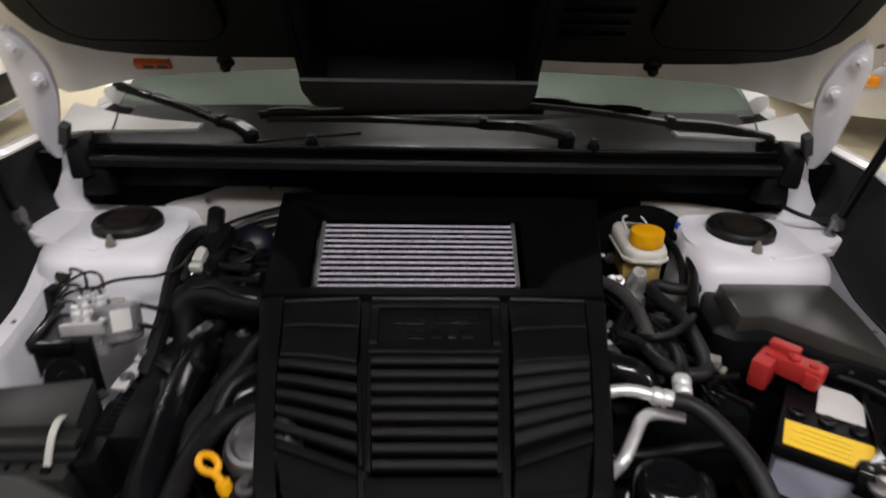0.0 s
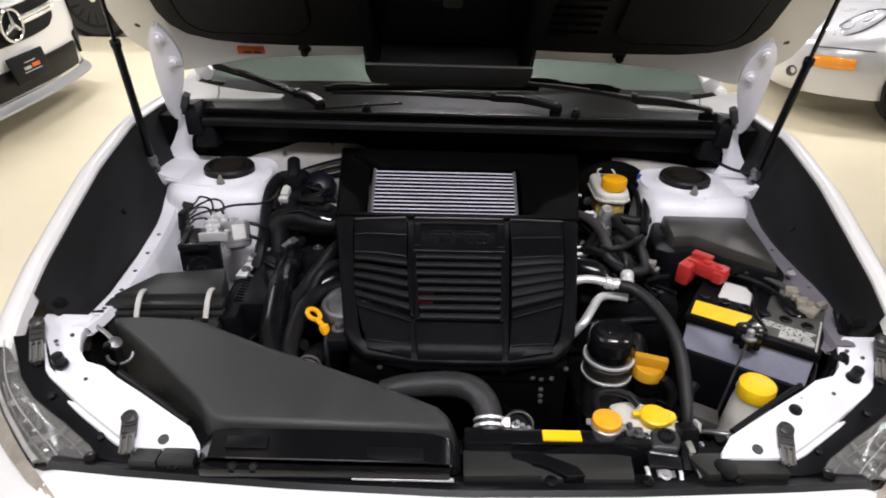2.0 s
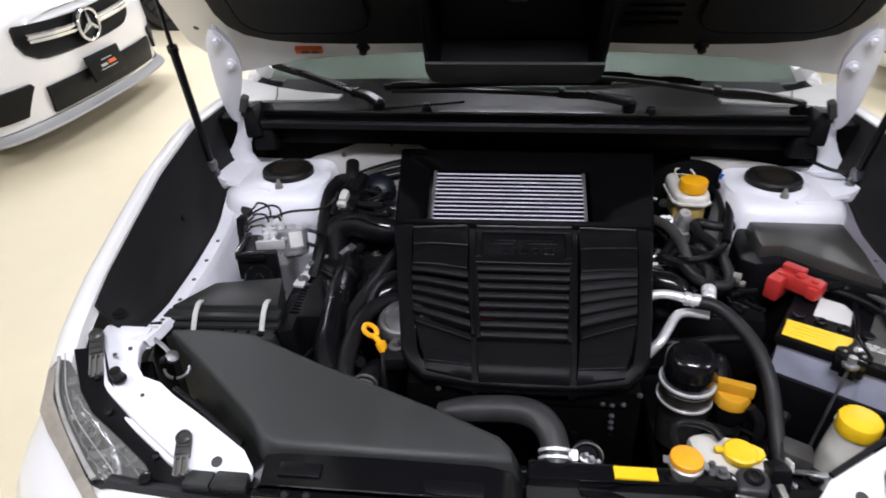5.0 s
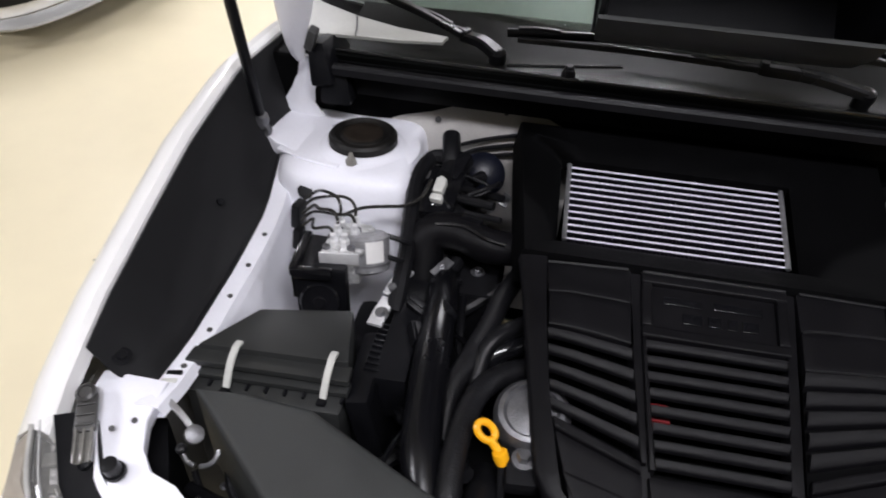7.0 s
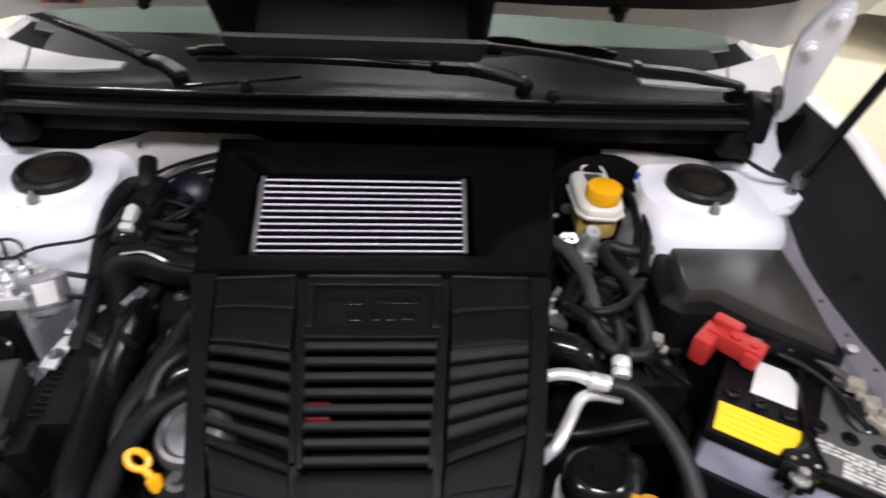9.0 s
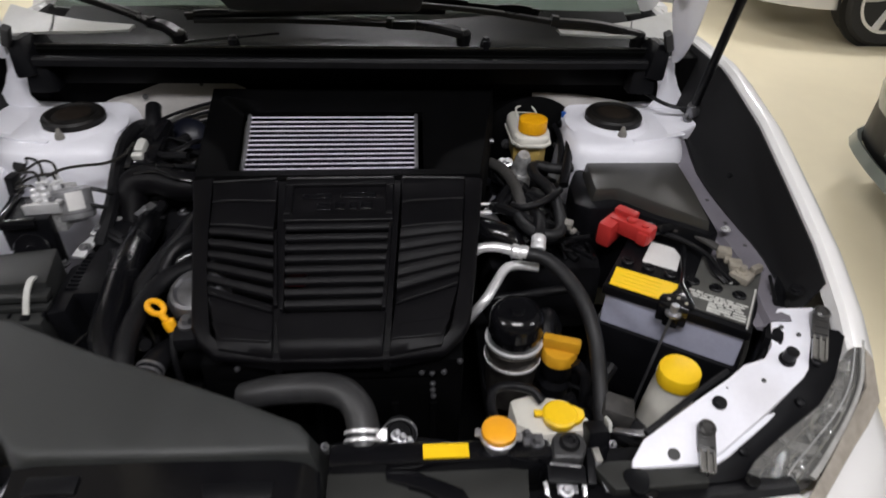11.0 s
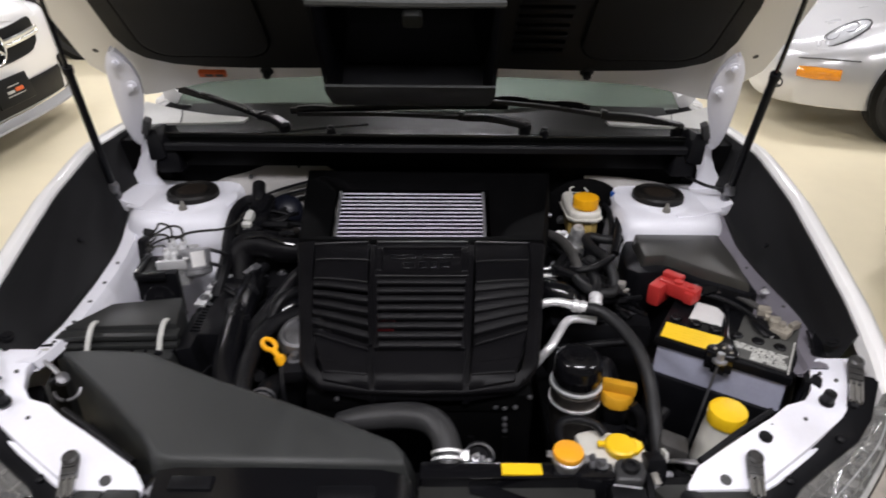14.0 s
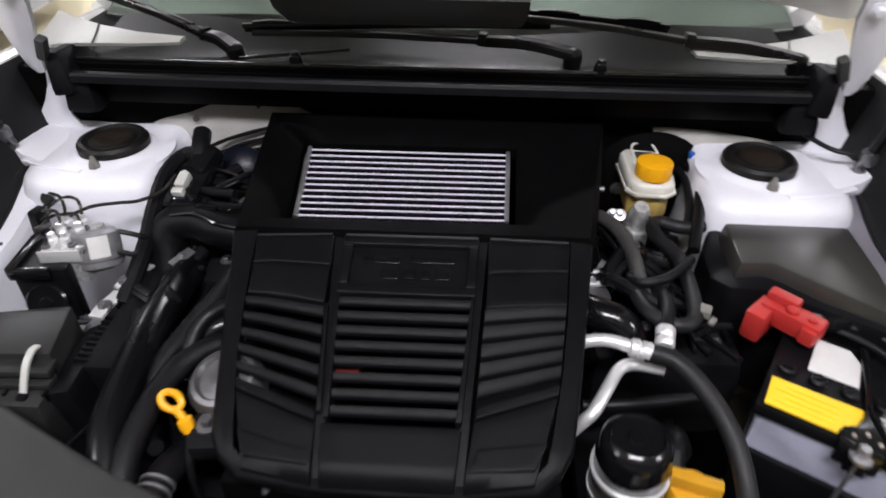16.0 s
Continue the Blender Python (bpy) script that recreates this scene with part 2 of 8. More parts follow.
TAB_GREY = mat("worn_tab_plastic", (0.030, 0.029, 0.028), 0.38, vary=0.4, scale=60, fine=500, bump=0.2, gloss=0.7)
CAR_GLASS = mat("dark_car_glass", (0.010, 0.013, 0.013), 0.08, vary=0.05, bump=0.0, mottle=0.01)


# ---- builders ----
ORIGINS = {}


def thing(name, at, label, category, group="", frame_of=None, kind=""):
    ob = new(name)
    ob.empty_display_size = 0.05
    ob.matrix_world = (CAR if frame_of is None else frame_of) @ Matrix.Translation(at)
    ORIGINS[ob.name] = Vector(at)
    return tagged(ob, label, category, group, kind)


def part(name, bm, material, parent, label="", angle=35):
    """Links a bmesh, laid out in the frame of its thing's group, as one mesh under a thing or a part."""
    top = parent
    while top.parent:
        top = top.parent
    bmesh.ops.translate(bm, verts=bm.verts, vec=-ORIGINS[top.name])
    bmesh.ops.recalc_face_normals(bm, faces=bm.faces)
    me = bpy.data.meshes.new(name)
    bm.to_mesh(me)
    bm.free()
    me.materials.append(material)
    me.shade_smooth()
    me.set_sharp_from_angle(angle=radians(angle))
    ob = new(name, me)
    ob.parent = parent
    if label:
        ob["label"] = label
    return ob


def setting(name, bm, material, label, category="setting"):
    bmesh.ops.recalc_face_normals(bm, faces=bm.faces)
    me = bpy.data.meshes.new(name)
    bm.to_mesh(me)
    bm.free()
    me.materials.append(material)
    return tagged(new(name, me), label, category, "", "structure")


def B():
    return bmesh.new()


def bevel(bm, geom_faces, width, segments=2, sharp=30):
    edges = {e for f in geom_faces for e in f.edges}
    edges = [e for e in edges if len(e.link_faces) == 2 and e.calc_face_angle(0) > radians(sharp)]
    if edges and width > 0:
        bmesh.ops.bevel(bm, geom=edges, offset=width, segments=segments, affect="EDGES", profile=0.6)


def box(bm, c, s, r=0.003, turn=(0, 0, 0), taper=1.0, m=None):
    """A rounded box at c, of size s, turned by degrees; taper narrows its top."""
    made = bmesh.ops.create_cube(bm, size=1.0)["verts"]
    for v in made:
        k = taper if v.co.z > 0 else 1.0
        v.co = Vector((v.co.x * s[0] * k, v.co.y * s[1] * k, v.co.z * s[2]))
    bmesh.ops.transform(bm, verts=made, matrix=(m or Matrix.Identity(4)) @ pose(*c, *turn))
    bevel(bm, {f for v in made for f in v.link_faces}, min(r, 0.45 * min(s)))
    return bm


def prism(bm, poly, z0, z1, r=0.004, grow=0.0, segments=2):
    """An upright slab over a plan outline. z0, z1: heights or functions of (x, y); grow: how far the foot spreads outward."""
    n = len(poly)
    c = Vector((sum(p[0] for p in poly) / n, sum(p[1] for p in poly) / n))
    top = [bm.verts.new((x, y, z1(x, y) if callable(z1) else z1)) for x, y in poly]
    low = []
    for x, y in poly:
        d = Vector((x, y)) - c
        d = d.normalized() * grow
        low.append(bm.verts.new((x + d.x, y + d.y, z0(x, y) if callable(z0) else z0)))
    fs = [bm.faces.new(top), bm.faces.new(low[::-1])]
    for i in range(n):
        j = (i + 1) % n
        fs.append(bm.faces.new((top[j], top[i], low[i], low[j])))
    bmesh.ops.recalc_face_normals(bm, faces=fs)
    bevel(bm, fs, r, segments)
    return bm


def curve_points(pts, steps=6):
    """A Catmull-Rom line through the points."""
    p = [Vector(q) for q in pts]
    if len(p) == 2:
        return [p[0].lerp(p[1], i / steps) for i in range(steps + 1)]
    p = [p[0] * 2 - p[1], *p, p[-1] * 2 - p[-2]]
    out = []
    for a, b, c, d in zip(p, p[1:], p[2:], p[3:]):
        for i in range(steps):
            t = i / steps
            out.append(0.5 * (2 * b + (c - a) * t + (2 * a - 5 * b + 4 * c - d) * t * t + (3 * b - a - 3 * c + d) * t ** 3))
    out.append(p[-2])
    return out


def tube(bm, pts, r, n=10, steps=6, ridge=0.0, straight=False):
    """A round pipe along a smooth line; ridge: depth of its corrugation."""
    line = [Vector(q) for q in pts] if straight else curve_points(pts, steps)
    rings, up = [], Vector((0.31, 0.22, 0.92))
    for i, p in enumerate(line):
        d = (line[min(i + 1, len(line) - 1)] - line[max(i - 1, 0)]).normalized()
        a = d.cross(up)
        a = (a if a.length > 1e-4 else d.orthogonal()).normalized()
        b = a.cross(d)
        up = b
        k = (r(i / (len(line) - 1)) if callable(r) else r) + (ridge if i % 2 else 0)
        rings.append([bm.verts.new(p + k * (math.cos(2 * math.pi * j / n) * a + math.sin(2 * math.pi * j / n) * b)) for j in range(n)])
    for q, w in zip(rings, rings[1:]):
        for j in range(n):
            bm.faces.new((q[j], q[(j + 1) % n], w[(j + 1) % n], w[j]))
    bm.faces.new(rings[0][::-1])
    bm.faces.new(rings[-1])
    return bm


def lathe(bm, profile, at=(0, 0, 0), axis=(0, 0, 1), n=28, squash=1.0):
    """A turned body: profile of (radius, height) from foot to top."""
    q = Vector((0, 0, 1)).rotation_difference(Vector(axis).normalized()).to_matrix()
    rings = []
    for r, h in profile:
        if r < 1e-5:
            rings.append([bm.verts.new(Vector(at) + q @ Vector((0, 0, h)))])
        else:
            rings.append([bm.verts.new(Vector(at) + q @ Vector((r * math.cos(2 * math.pi * j / n), squash * r * math.sin(2 * math.pi * j / n), h))) for j in range(n)])
    for a, b in zip(rings, rings[1:]):
        for j in range(n):
            k = (j + 1) % n
            vs = [a[j % len(a)], a[k % len(a)], b[k % len(b)], b[j % len(b)]]
            vs = list(dict.fromkeys(vs))
            if len(vs) > 2:
                bm.faces.new(vs)
    for ring, flip in ((rings[0], True), (rings[-1], False)):
        if len(ring) > 2:
            bm.faces.new(ring[::-1] if flip else ring)
    return bm


def rod(bm, a, b, r, n=10):
    return tube(bm, [a, b], r, n, straight=True)


def bar(bm, pts, w, h, steps=5, straight=False):
    """A flat strip with bevelled upper edges along a smooth line; w, h: its width and height, or functions of the share along it."""
    line = [Vector(q) for q in pts] if straight else curve_points(pts, steps)
    rings = []
    for i, p in enumerate(line):
        k = i / (len(line) - 1)
        d = (line[min(i + 1, len(line) - 1)] - line[max(i - 1, 0)]).normalized()
        a = d.cross(Vector((0, 0, 1))).normalized()
        b = a.cross(d)
        ww, hh = (w(k) if callable(w) else w) / 2, (h(k) if callable(h) else h) / 2
        c = min(ww, hh) * 0.5
        rings.append([bm.verts.new(p + a * u + b * v) for u, v in ((-ww, -hh), (ww, -hh), (ww, hh - c), (ww - c, hh), (-ww + c, hh), (-ww, hh - c))])
    for q, r in zip(rings, rings[1:]):
        for j in range(6):
            bm.faces.new((q[j], q[(j + 1) % 6], r[(j + 1) % 6], r[j]))
    bm.faces.new(rings[0][::-1])
    bm.faces.new(rings[-1])
    return bm


def sheet(bm, rows, thick=0.0, closed=False):
    """A skin through rows of points, with a thickness."""
    grid = [[bm.verts.new(p) for p in row] for row in rows]
    fs = []
    for a, b in zip(grid, grid[1:]):
        for j in range(len(a) - (0 if closed else 1)):
            k = (j + 1) % len(a)
            fs.append(bm.faces.new((a[j], a[k], b[k], b[j])))
    if thick:
        bmesh.ops.recalc_face_normals(bm, faces=fs)
        bmesh.ops.solidify(bm, geom=fs, thickness=thick)
    return bm


def lerp_table(table, x):
    for (x0, *a), (x1, *b) in zip(table, table[1:]):
        if x <= x1:
            k = max(0.0, (x - x0) / (x1 - x0))
            v = [p + (q - p) * k for p, q in zip(a, b)]
            return v if len(v) > 1 else v[0]
    return list(table[-1][1:]) if len(table[-1]) > 2 else table[-1][1]


def bolt(bm, at, r=0.008, h=0.006, axis=(0, 0, 1)):
    lathe(bm, [(r * 1.7, 0), (r * 1.7, h * 0.25), (r * 1.05, h * 0.3)], at, axis, 14)
    return lathe(bm, [(r, h * 0.25), (r, h), (r * 0.85, h * 1.15)], at, axis, 6)


# ---- the showroom ----
x0, x1, y0, y1, top = ROOM
bm = B()
box(bm, ((x0 + x1) / 2, (y0 + y1) / 2, -0.1), (x1 - x0 + 0.6, y1 - y0 + 0.6, 0.2), 0)
setting("floor", bm, FLOOR, "polished cream coloured showroom floor", "floor")
bm = B()
box(bm, ((x0 + x1) / 2, (y0 + y1) / 2, top + 0.1), (x1 - x0 + 0.6, y1 - y0 + 0.6, 0.2), 0)
setting("ceiling", bm, CEIL, "plain pale showroom ceiling", "ceiling")
for nm, c, s in (("wall_north", ((x0 + x1) / 2, y1 + 0.1, top / 2), (x1 - x0, 0.2, top)), ("wall_south", ((x0 + x1) / 2, y0 - 0.1, top / 2), (x1 - x0, 0.2, top)),
                 ("wall_west", (x0 - 0.1, (y0 + y1) / 2, top / 2), (0.2, y1 - y0, top)), ("wall_east", (x1 + 0.1, (y0 + y1) / 2, top / 2), (0.2, y1 - y0, top))):
    bm = B()
    box(bm, c, s, 0)
    setting(nm, bm, WALL, "plain pale painted showroom wall", "wall")

UPRIGHT = Matrix.Identity(4)
for x, y in LAMPS:
    fix = thing("ceiling_light", (x, y, top), "white ceiling light with a lit strip diffuser", "light", "ceiling lights", UPRIGHT)
    bm = B()
    box(bm, (x, y, top - 0.03), (1.5, 0.34, 0.06), 0.008)
    part("frame", bm, CEIL, fix)
    bm = B()
    box(bm, (x, y, top - 0.064), (1.42, 0.26, 0.012), 0.003)
    part("diffuser", bm, TUBE, fix, "glowing white diffuser")
    lamp = bpy.data.lights.new("ceiling_lamp", "AREA")
    lamp.shape, lamp.size, lamp.size_y, lamp.energy, lamp.color = "RECTANGLE", 1.4, 0.25, LAMP_WATTS, (0.965, 0.94, 1.0)
    ob = new("ceiling_lamp", lamp)
    ob.matrix_world = pose(x, y, top - 0.08)

# ---- the white car: body ----
car = thing("car", (0, 1.3, 0), "white sporty saloon with its hood raised, standing on the showroom floor", "car")
EDGE_Y = [(0, 0.490), (0.25, 0.498), (0.5, 0.514), (0.63, 0.526), (0.70, 0.565), (0.78, 0.65), (0.83, 0.76), (0.87, 0.92)]
EDGE_Z = [(0, 0.775), (0.60, 0.775), (0.68, 0.748), (0.78, 0.735), (0.87, 0.72)]
SKIN = [(0, 0), (0.014, 0.002), (0.045, -0.012), (0.075, -0.036), (0.092, -0.075), (0.098, -0.12), (0.095, -0.2), (0.08, -0.32), (0.06, -0.42), (0.02, -0.54)]


def bumper_point(x, k):
    a = abs(x)
    lean = min(1.0, max(0.0, (a - 0.45) / 0.42)) * 1.15
    out, down = SKIN[k]
    return (x + math.copysign(out * math.sin(lean), x), lerp_table(EDGE_Y, a) - out * math.cos(lean), lerp_table(EDGE_Z, a) + down)


bm = B()
sheet(bm, [[bumper_point(-0.87 + 1.74 * i / 58, k) for i in range(59)] for k in range(len(SKIN))], 0.004)
bumper = part("bumper", bm, WHITE, car, "glossy white front bumper skin")
bm = B()
tube(bm, [(x, lerp_table(EDGE_Y, abs(x)) - 0.083, lerp_table(EDGE_Z, abs(x)) - 0.072) for x in [-0.36 + 0.06 * i for i in range(13)]], 0.0012, 6, 2)
part("panel_gap", bm, INK, bumper)
bm = B()
rows = []
for dy, dz in ((-0.004, 0.004), (0.004, 0.010), (0.016, 0.008), (0.03, 0.0), (0.045, -0.004)):
    rows.append([(x, lerp_table(EDGE_Y, abs(x)) + dy, 0.772 + dz) for x in [-0.62 + 0.04 * i for i in range(32)]])
sheet(bm, rows, 0.004)
part("bumper_seal", bm, RUBBER, car, "black rubber strip along the bumper edge")

FENDER_Z = [(0.70, 0.862), (0.74, 0.893), (0.84, 0.945), (0.97, 0.992), (1.10, 1.036), (1.28, 1.072), (1.45, 1.068), (1.8, 1.05)]
FENDER_SKIN = [(-0.006, -0.03), (-0.002, -0.006), (0.006, 0.001), (0.022, -0.001), (0.045, -0.022), (0.07, -0.07), (0.095, -0.15), (0.11, -0.24), (0.115, -0.34), (0.10, -0.42)]
LINER_IN = [(0.76, 0.868), (0.80, 0.858), (0.88, 0.85), (1.02, 0.86), (1.12, 0.876), (1.18, 0.892), (1.25, 0.916), (1.30, 0.930), (1.46, 0.95)]
RIGHT_EDGE = [(0.70, 0.676), (0.76, 0.692), (0.81, 0.712), (0.86, 0.728), (0.91, 0.736), (0.97, 0.732), (1.02, 0.724), (1.08, 0.712), (1.18, 0.696), (1.35, 0.703), (1.5, 0.72)]


def liner_x(side, y):
    return lerp_table(RIGHT_EDGE, y) if side > 0 else 0.676 + 0.03 * max(0, (y - 1.15) / 0.2)


for side in (-1, 1):
    ys = [0.70 + 0.05 * i for i in range(23)]
    bm = B()
    sheet(bm, [[(side * (0.757 + dx), y, lerp_table(FENDER_Z, y) + dz) for dx, dz in FENDER_SKIN] for y in ys], 0.003)
    part("fender", bm, WHITE, car, "glossy white front fender")
    bm = B()
    rows = []
    for y in [0.789, 0.795] + [0.81 + 0.04 * i for i in range(17)]:
        zi, zo = lerp_table(LINER_IN, y), lerp_table(FENDER_Z, y) - 0.008
        xi = liner_x(side, y)
        roll = 0.010 * math.sin(y * 21) * (1 if y > 0.8 else 0)
        rows.append([(side * (xi + (0.751 - xi) * k), y, zi + (zo - zi) * k ** 1.5 - (0.022 + roll) * math.sin(math.pi * k)) for k in (0, 0.12, 0.3, 0.5, 0.7, 0.88, 1)])
    sheet(bm, rows, 0.003)
    liner = part("fender_liner", bm, LINER, car, "matt black felt-covered inner fender cover")
    bm = B()
    bolt(bm, (side * 0.722, 0.806, 0.884), 0.007, 0.005, (-side * 0.3, -0.2, 1))
    part("clip", bm, PLASTIC, liner)
    bm = B()
    lathe(bm, [(0.006, 0), (0.006, 0.003), (0.003, 0.004)], (side * 0.716, 1.08, 0.934), (-side * 0.75, -0.1, 0.7), 10)
    part("clip", bm, PLASTIC, liner)
    # inner apron with its flange
    bm = B()
    rows = []
    for y in [0.755 + 0.045 * i for i in range(16)]:
        z = lerp_table(LINER_IN, y) + 0.001
        x = 0.676 + 0.03 * max(0, (y - 1.15) / 0.2)
        wide = liner_x(side, y) - x
        rows.append([(side * (x + wide + 0.004), y, z - 0.002), (side * (x - 0.008 + wide * 0.95), y, z), (side * (x - 0.026 + wide * 0.75), y, z - 0.002), (side * (x - 0.031 + wide * 0.7), y, z - 0.012),
                     (side * (x - 0.033), y, z - 0.016), (side * (x - (0.05 if y > 0.96 else 0.030)), y, z - (0.16 if y > 0.96 else 0.020)), (side * (x - (0.075 if y > 0.96 else 0.020)), y, z - (0.36 if y > 0.96 else 0.022))])
    sheet(bm, rows, 0.002)
    # on the right the white is greyed to carry the hood's shade
    apron = part("apron", bm, BAY_WHITE if side < 0 else APRON_SHADED, car, "painted inner apron with small holes")
    for y in (0.83, 0.90, 0.965, 1.03, 1.095):
        bm = B()
        lathe(bm, [(0.004, 0), (0.004, 0.0016), (0.002, 0.002)], (side * (0.659 if side < 0 else liner_x(side, y) - 0.014), y, lerp_table(LINER_IN, y) - 0.0005), (0, 0, 1), 10)
        part("hole", bm, INK, apron)
    # strut tower: a broad pressed turret with a raised ring round the mount
    bm = B()
    foot = curve_points([(0.59, 1.425, 0), (0.474, 1.42, 0), (0.458, 1.36, 0), (0.450, 1.27, 0), (0.464, 1.200, 0), (0.560, 1.186, 0), (0.662, 1.194, 0), (0.694, 1.255, 0), (0.704, 1.33, 0), (0.700, 1.42, 0), (0.59, 1.425, 0)], 5)[:-1]
    middle = Vector((0.578, 1.31, 0))
    rows = []
    for out, z in ((0.035, 0.56), (0.013, 0.80), (0.005, 0.875), (0.001, 0.900), (-0.002, 0.913), (-0.007, 0.923), (-0.014, 0.9295), (-0.024, 0.9335), (-0.038, 0.9352), (-0.060, 0.9358), (-0.10, 0.936)):
        ring = [p + (p - middle).normalized() * out for p in foot]
        rows.append([(side * p.x, p.y, z + 0.03 * max(0, p.y - 1.22)) for p in ring])
    sheet(bm, rows, 0, True)
    tower = part("strut_tower", bm, BAY_WHITE, car, "white-painted strut tower", angle=75)
    my = 1.314 if side > 0 else 1.306
    bm = B()
    lathe(bm, [(0.100, 0.9320), (0.088, 0.9350), (0.076, 0.9375), (0.069, 0.9402), (0.065, 0.9430), (0.061, 0.9430), (0.058, 0.938)], (side * 0.556, my, 0), n=44)
    part("pressed_ring", bm, BAY_WHITE, tower, angle=60)
    bm = B()
    lathe(bm, [(0.056, 0.934), (0.0595, 0.940), (0.0598, 0.953), (0.056, 0.958), (0.049, 0.959), (0.046, 0.956), (0.040, 0.9545), (0.036, 0.957), (0.028, 0.9575), (0.024, 0.955), (0.013, 0.9545), (0.010, 0.957), (0, 0.957)], (side * 0.556, my, 0), n=40)
    part("strut_mount", bm, MOUNT, tower, "black rubber strut top mount")
    bm = B()
    lathe(bm, [(0.031, 0.9576), (0.035, 0.9582), (0.033, 0.9590), (0.025, 0.9584)], (side * 0.556, my, 0), n=32)
    part("rust_ring", bm, RUSTY, tower, "faintly rusty steel ring")
    bm = B()
    lathe(bm, [(0.010, 0.938), (0.0095, 0.944), (0.006, 0.950), (0.0035, 0.958), (0.001, 0.959)], (side * 0.556, my - 0.073, 0), n=6)
    part("stud", bm, TARNISH, tower, "small tarnished stud")
    bm = B()
    bar(bm, [(side * 0.69, 1.252, 0.9375), (side * 0.63, 1.232, 0.9365), (side * 0.575, 1.222, 0.9355)], 0.012, 0.004)
    part("pressed_crease", bm, BAY_WHITE, tower)
    bm = B()
    prism(bm, [(side * x, y) for x, y in ((0.655, 1.250), (0.700, 1.262), (0.736, 1.284), (0.752, 1.308), (0.744, 1.326), (0.722, 1.338), (0.712, 1.40), (0.700, 1.45), (0.600, 1.45), (0.610, 1.38))],
          0.915, lambda x, y: 0.9352 + 0.22 * max(0, abs(x) - 0.67), 0.004, 0.0, 2)
    part("apron_shelf", bm, BAY_WHITE, car, "white-painted ledge beside the strut tower")
    bm = B()
    tube(bm, [(side * 0.734, 1.296, 0.952), (side * 0.752, 1.306, 0.956), (side * 0.758, 1.318, 0.968), (side * 0.757, 1.324, 0.986)], 0.0055, 8, 4)
    part("strut_bracket", bm, BAY_WHITE, car, "white-painted bracket tip at the gas strut")
    bm = B()
    sheet(bm, [[(side * x0, y, z), (side * (x0 + x1) / 2, y - 0.006, z), (side * x1, y, z)] for x0, x1, y, z in
               ((0.650, 0.735, 1.385, 0.935), (0.672, 0.728, 1.392, 0.960), (0.672, 0.712, 1.396, 0.985), (0.664, 0.700, 1.398, 1.012), (0.660, 0.692, 1.398, 1.050))], 0.008)
    part("hinge_pillar", bm, BAY_WHITE, car, "white-painted pillar under the hood hinge")

# floor of the bay and the bulkhead
# tray added to hide the floor below; its near-black stands for depth
bm = B()
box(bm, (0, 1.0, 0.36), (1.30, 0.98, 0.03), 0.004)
part("undertray", bm, VOID, car, "near-black tray under the engine")
bm = B()
sheet(bm, [[(-0.68 + 0.085 * i, y, z) for i in range(17)] for y, z in ((1.49, 0.40), (1.49, 0.80), (1.475, 0.90), (1.465, 0.945), (1.46, 1.0))], 0.006)
bulkhead = part("bulkhead", bm, BAY_WHITE, car, "white-painted engine bay bulkhead")
# full-width black mat, and two white pressed panels in front of it, greyed for shade
bm = B()
sheet(bm, [[(x, y + 0.005 * math.sin(13 * x), z) for x in [-0.69 + 0.046 * i for i in range(31)]] for y, z in ((1.445, 0.45), (1.432, 0.86), (1.424, 0.93), (1.418, 0.985), (1.41, 1.03))], 0.010)
part("insulation", bm, FOAM_GAP_BLACK, bulkhead, "black bulkhead insulation mat")
for name, label, edge in (("bulkhead_panel", "white pressed panel, greyed for the shade under the cowl", [(-0.53, 0.938), (-0.51, 0.946), (-0.455, 0.960), (-0.425, 0.972), (-0.397, 0.982), (-0.36, 0.987), (-0.303, 0.991), (-0.257, 0.984), (-0.225, 0.970), (-0.19, 0.957)]),
                          ("bulkhead_panel", "white pressed edge, greyed for the shade under the cowl", [(0.395, 0.966), (0.43, 0.965), (0.495, 0.958), (0.53, 0.952), (0.58, 0.944), (0.62, 0.936)])):
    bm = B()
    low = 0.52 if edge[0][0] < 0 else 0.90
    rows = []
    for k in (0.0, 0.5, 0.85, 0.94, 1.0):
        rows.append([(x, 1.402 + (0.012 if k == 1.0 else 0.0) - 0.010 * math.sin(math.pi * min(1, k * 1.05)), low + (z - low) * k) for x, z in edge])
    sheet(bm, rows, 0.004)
    panel = part(name, bm, SHADED_WHITE, bulkhead, label, angle=50)
for x, z, r in ((-0.440, 0.956, 0.006), (-0.318, 0.984, 0.004)):
    bm = B()
    lathe(bm, [(r, 0), (r, 0.002), (r * 0.5, 0.0025)], (x, 1.395, z), (0, -1, 0.2), 12)
    part("hole", bm, INK, bulkhead)
for side in (-1, 1):
    bm = B()
    box(bm, (side * 0.70, 1.60, 1.00), (0.13, 0.42, 0.10), 0.01)
    part("cowl_side", bm, COWL_PLASTIC, car, "black filler beside the cowl")

# cowl
bm = B()
COWL = [(1.40, 0.992), (1.37, 1.000), (1.352, 1.022), (1.346, 1.050), (1.342, 1.068)]
COWL_TOP = [(1.342, 1.068), (1.338, 1.078), (1.346, 1.083), (1.360, 1.076), (1.40, 1.072), (1.44, 1.076), (1.48, 1.085), (1.56, 1.10)]
sheet(bm, [[(-0.63 + 0.0525 * i, y + 0.03 * abs(-1 + i / 12) ** 3, z - 0.012 * abs(-1 + i / 12) ** 3) for i in range(25)] for y, z in COWL], 0.004)
cowl = part("cowl", bm, COWL_PLASTIC, car, "black plastic cowl panel below the windscreen")
bm = B()
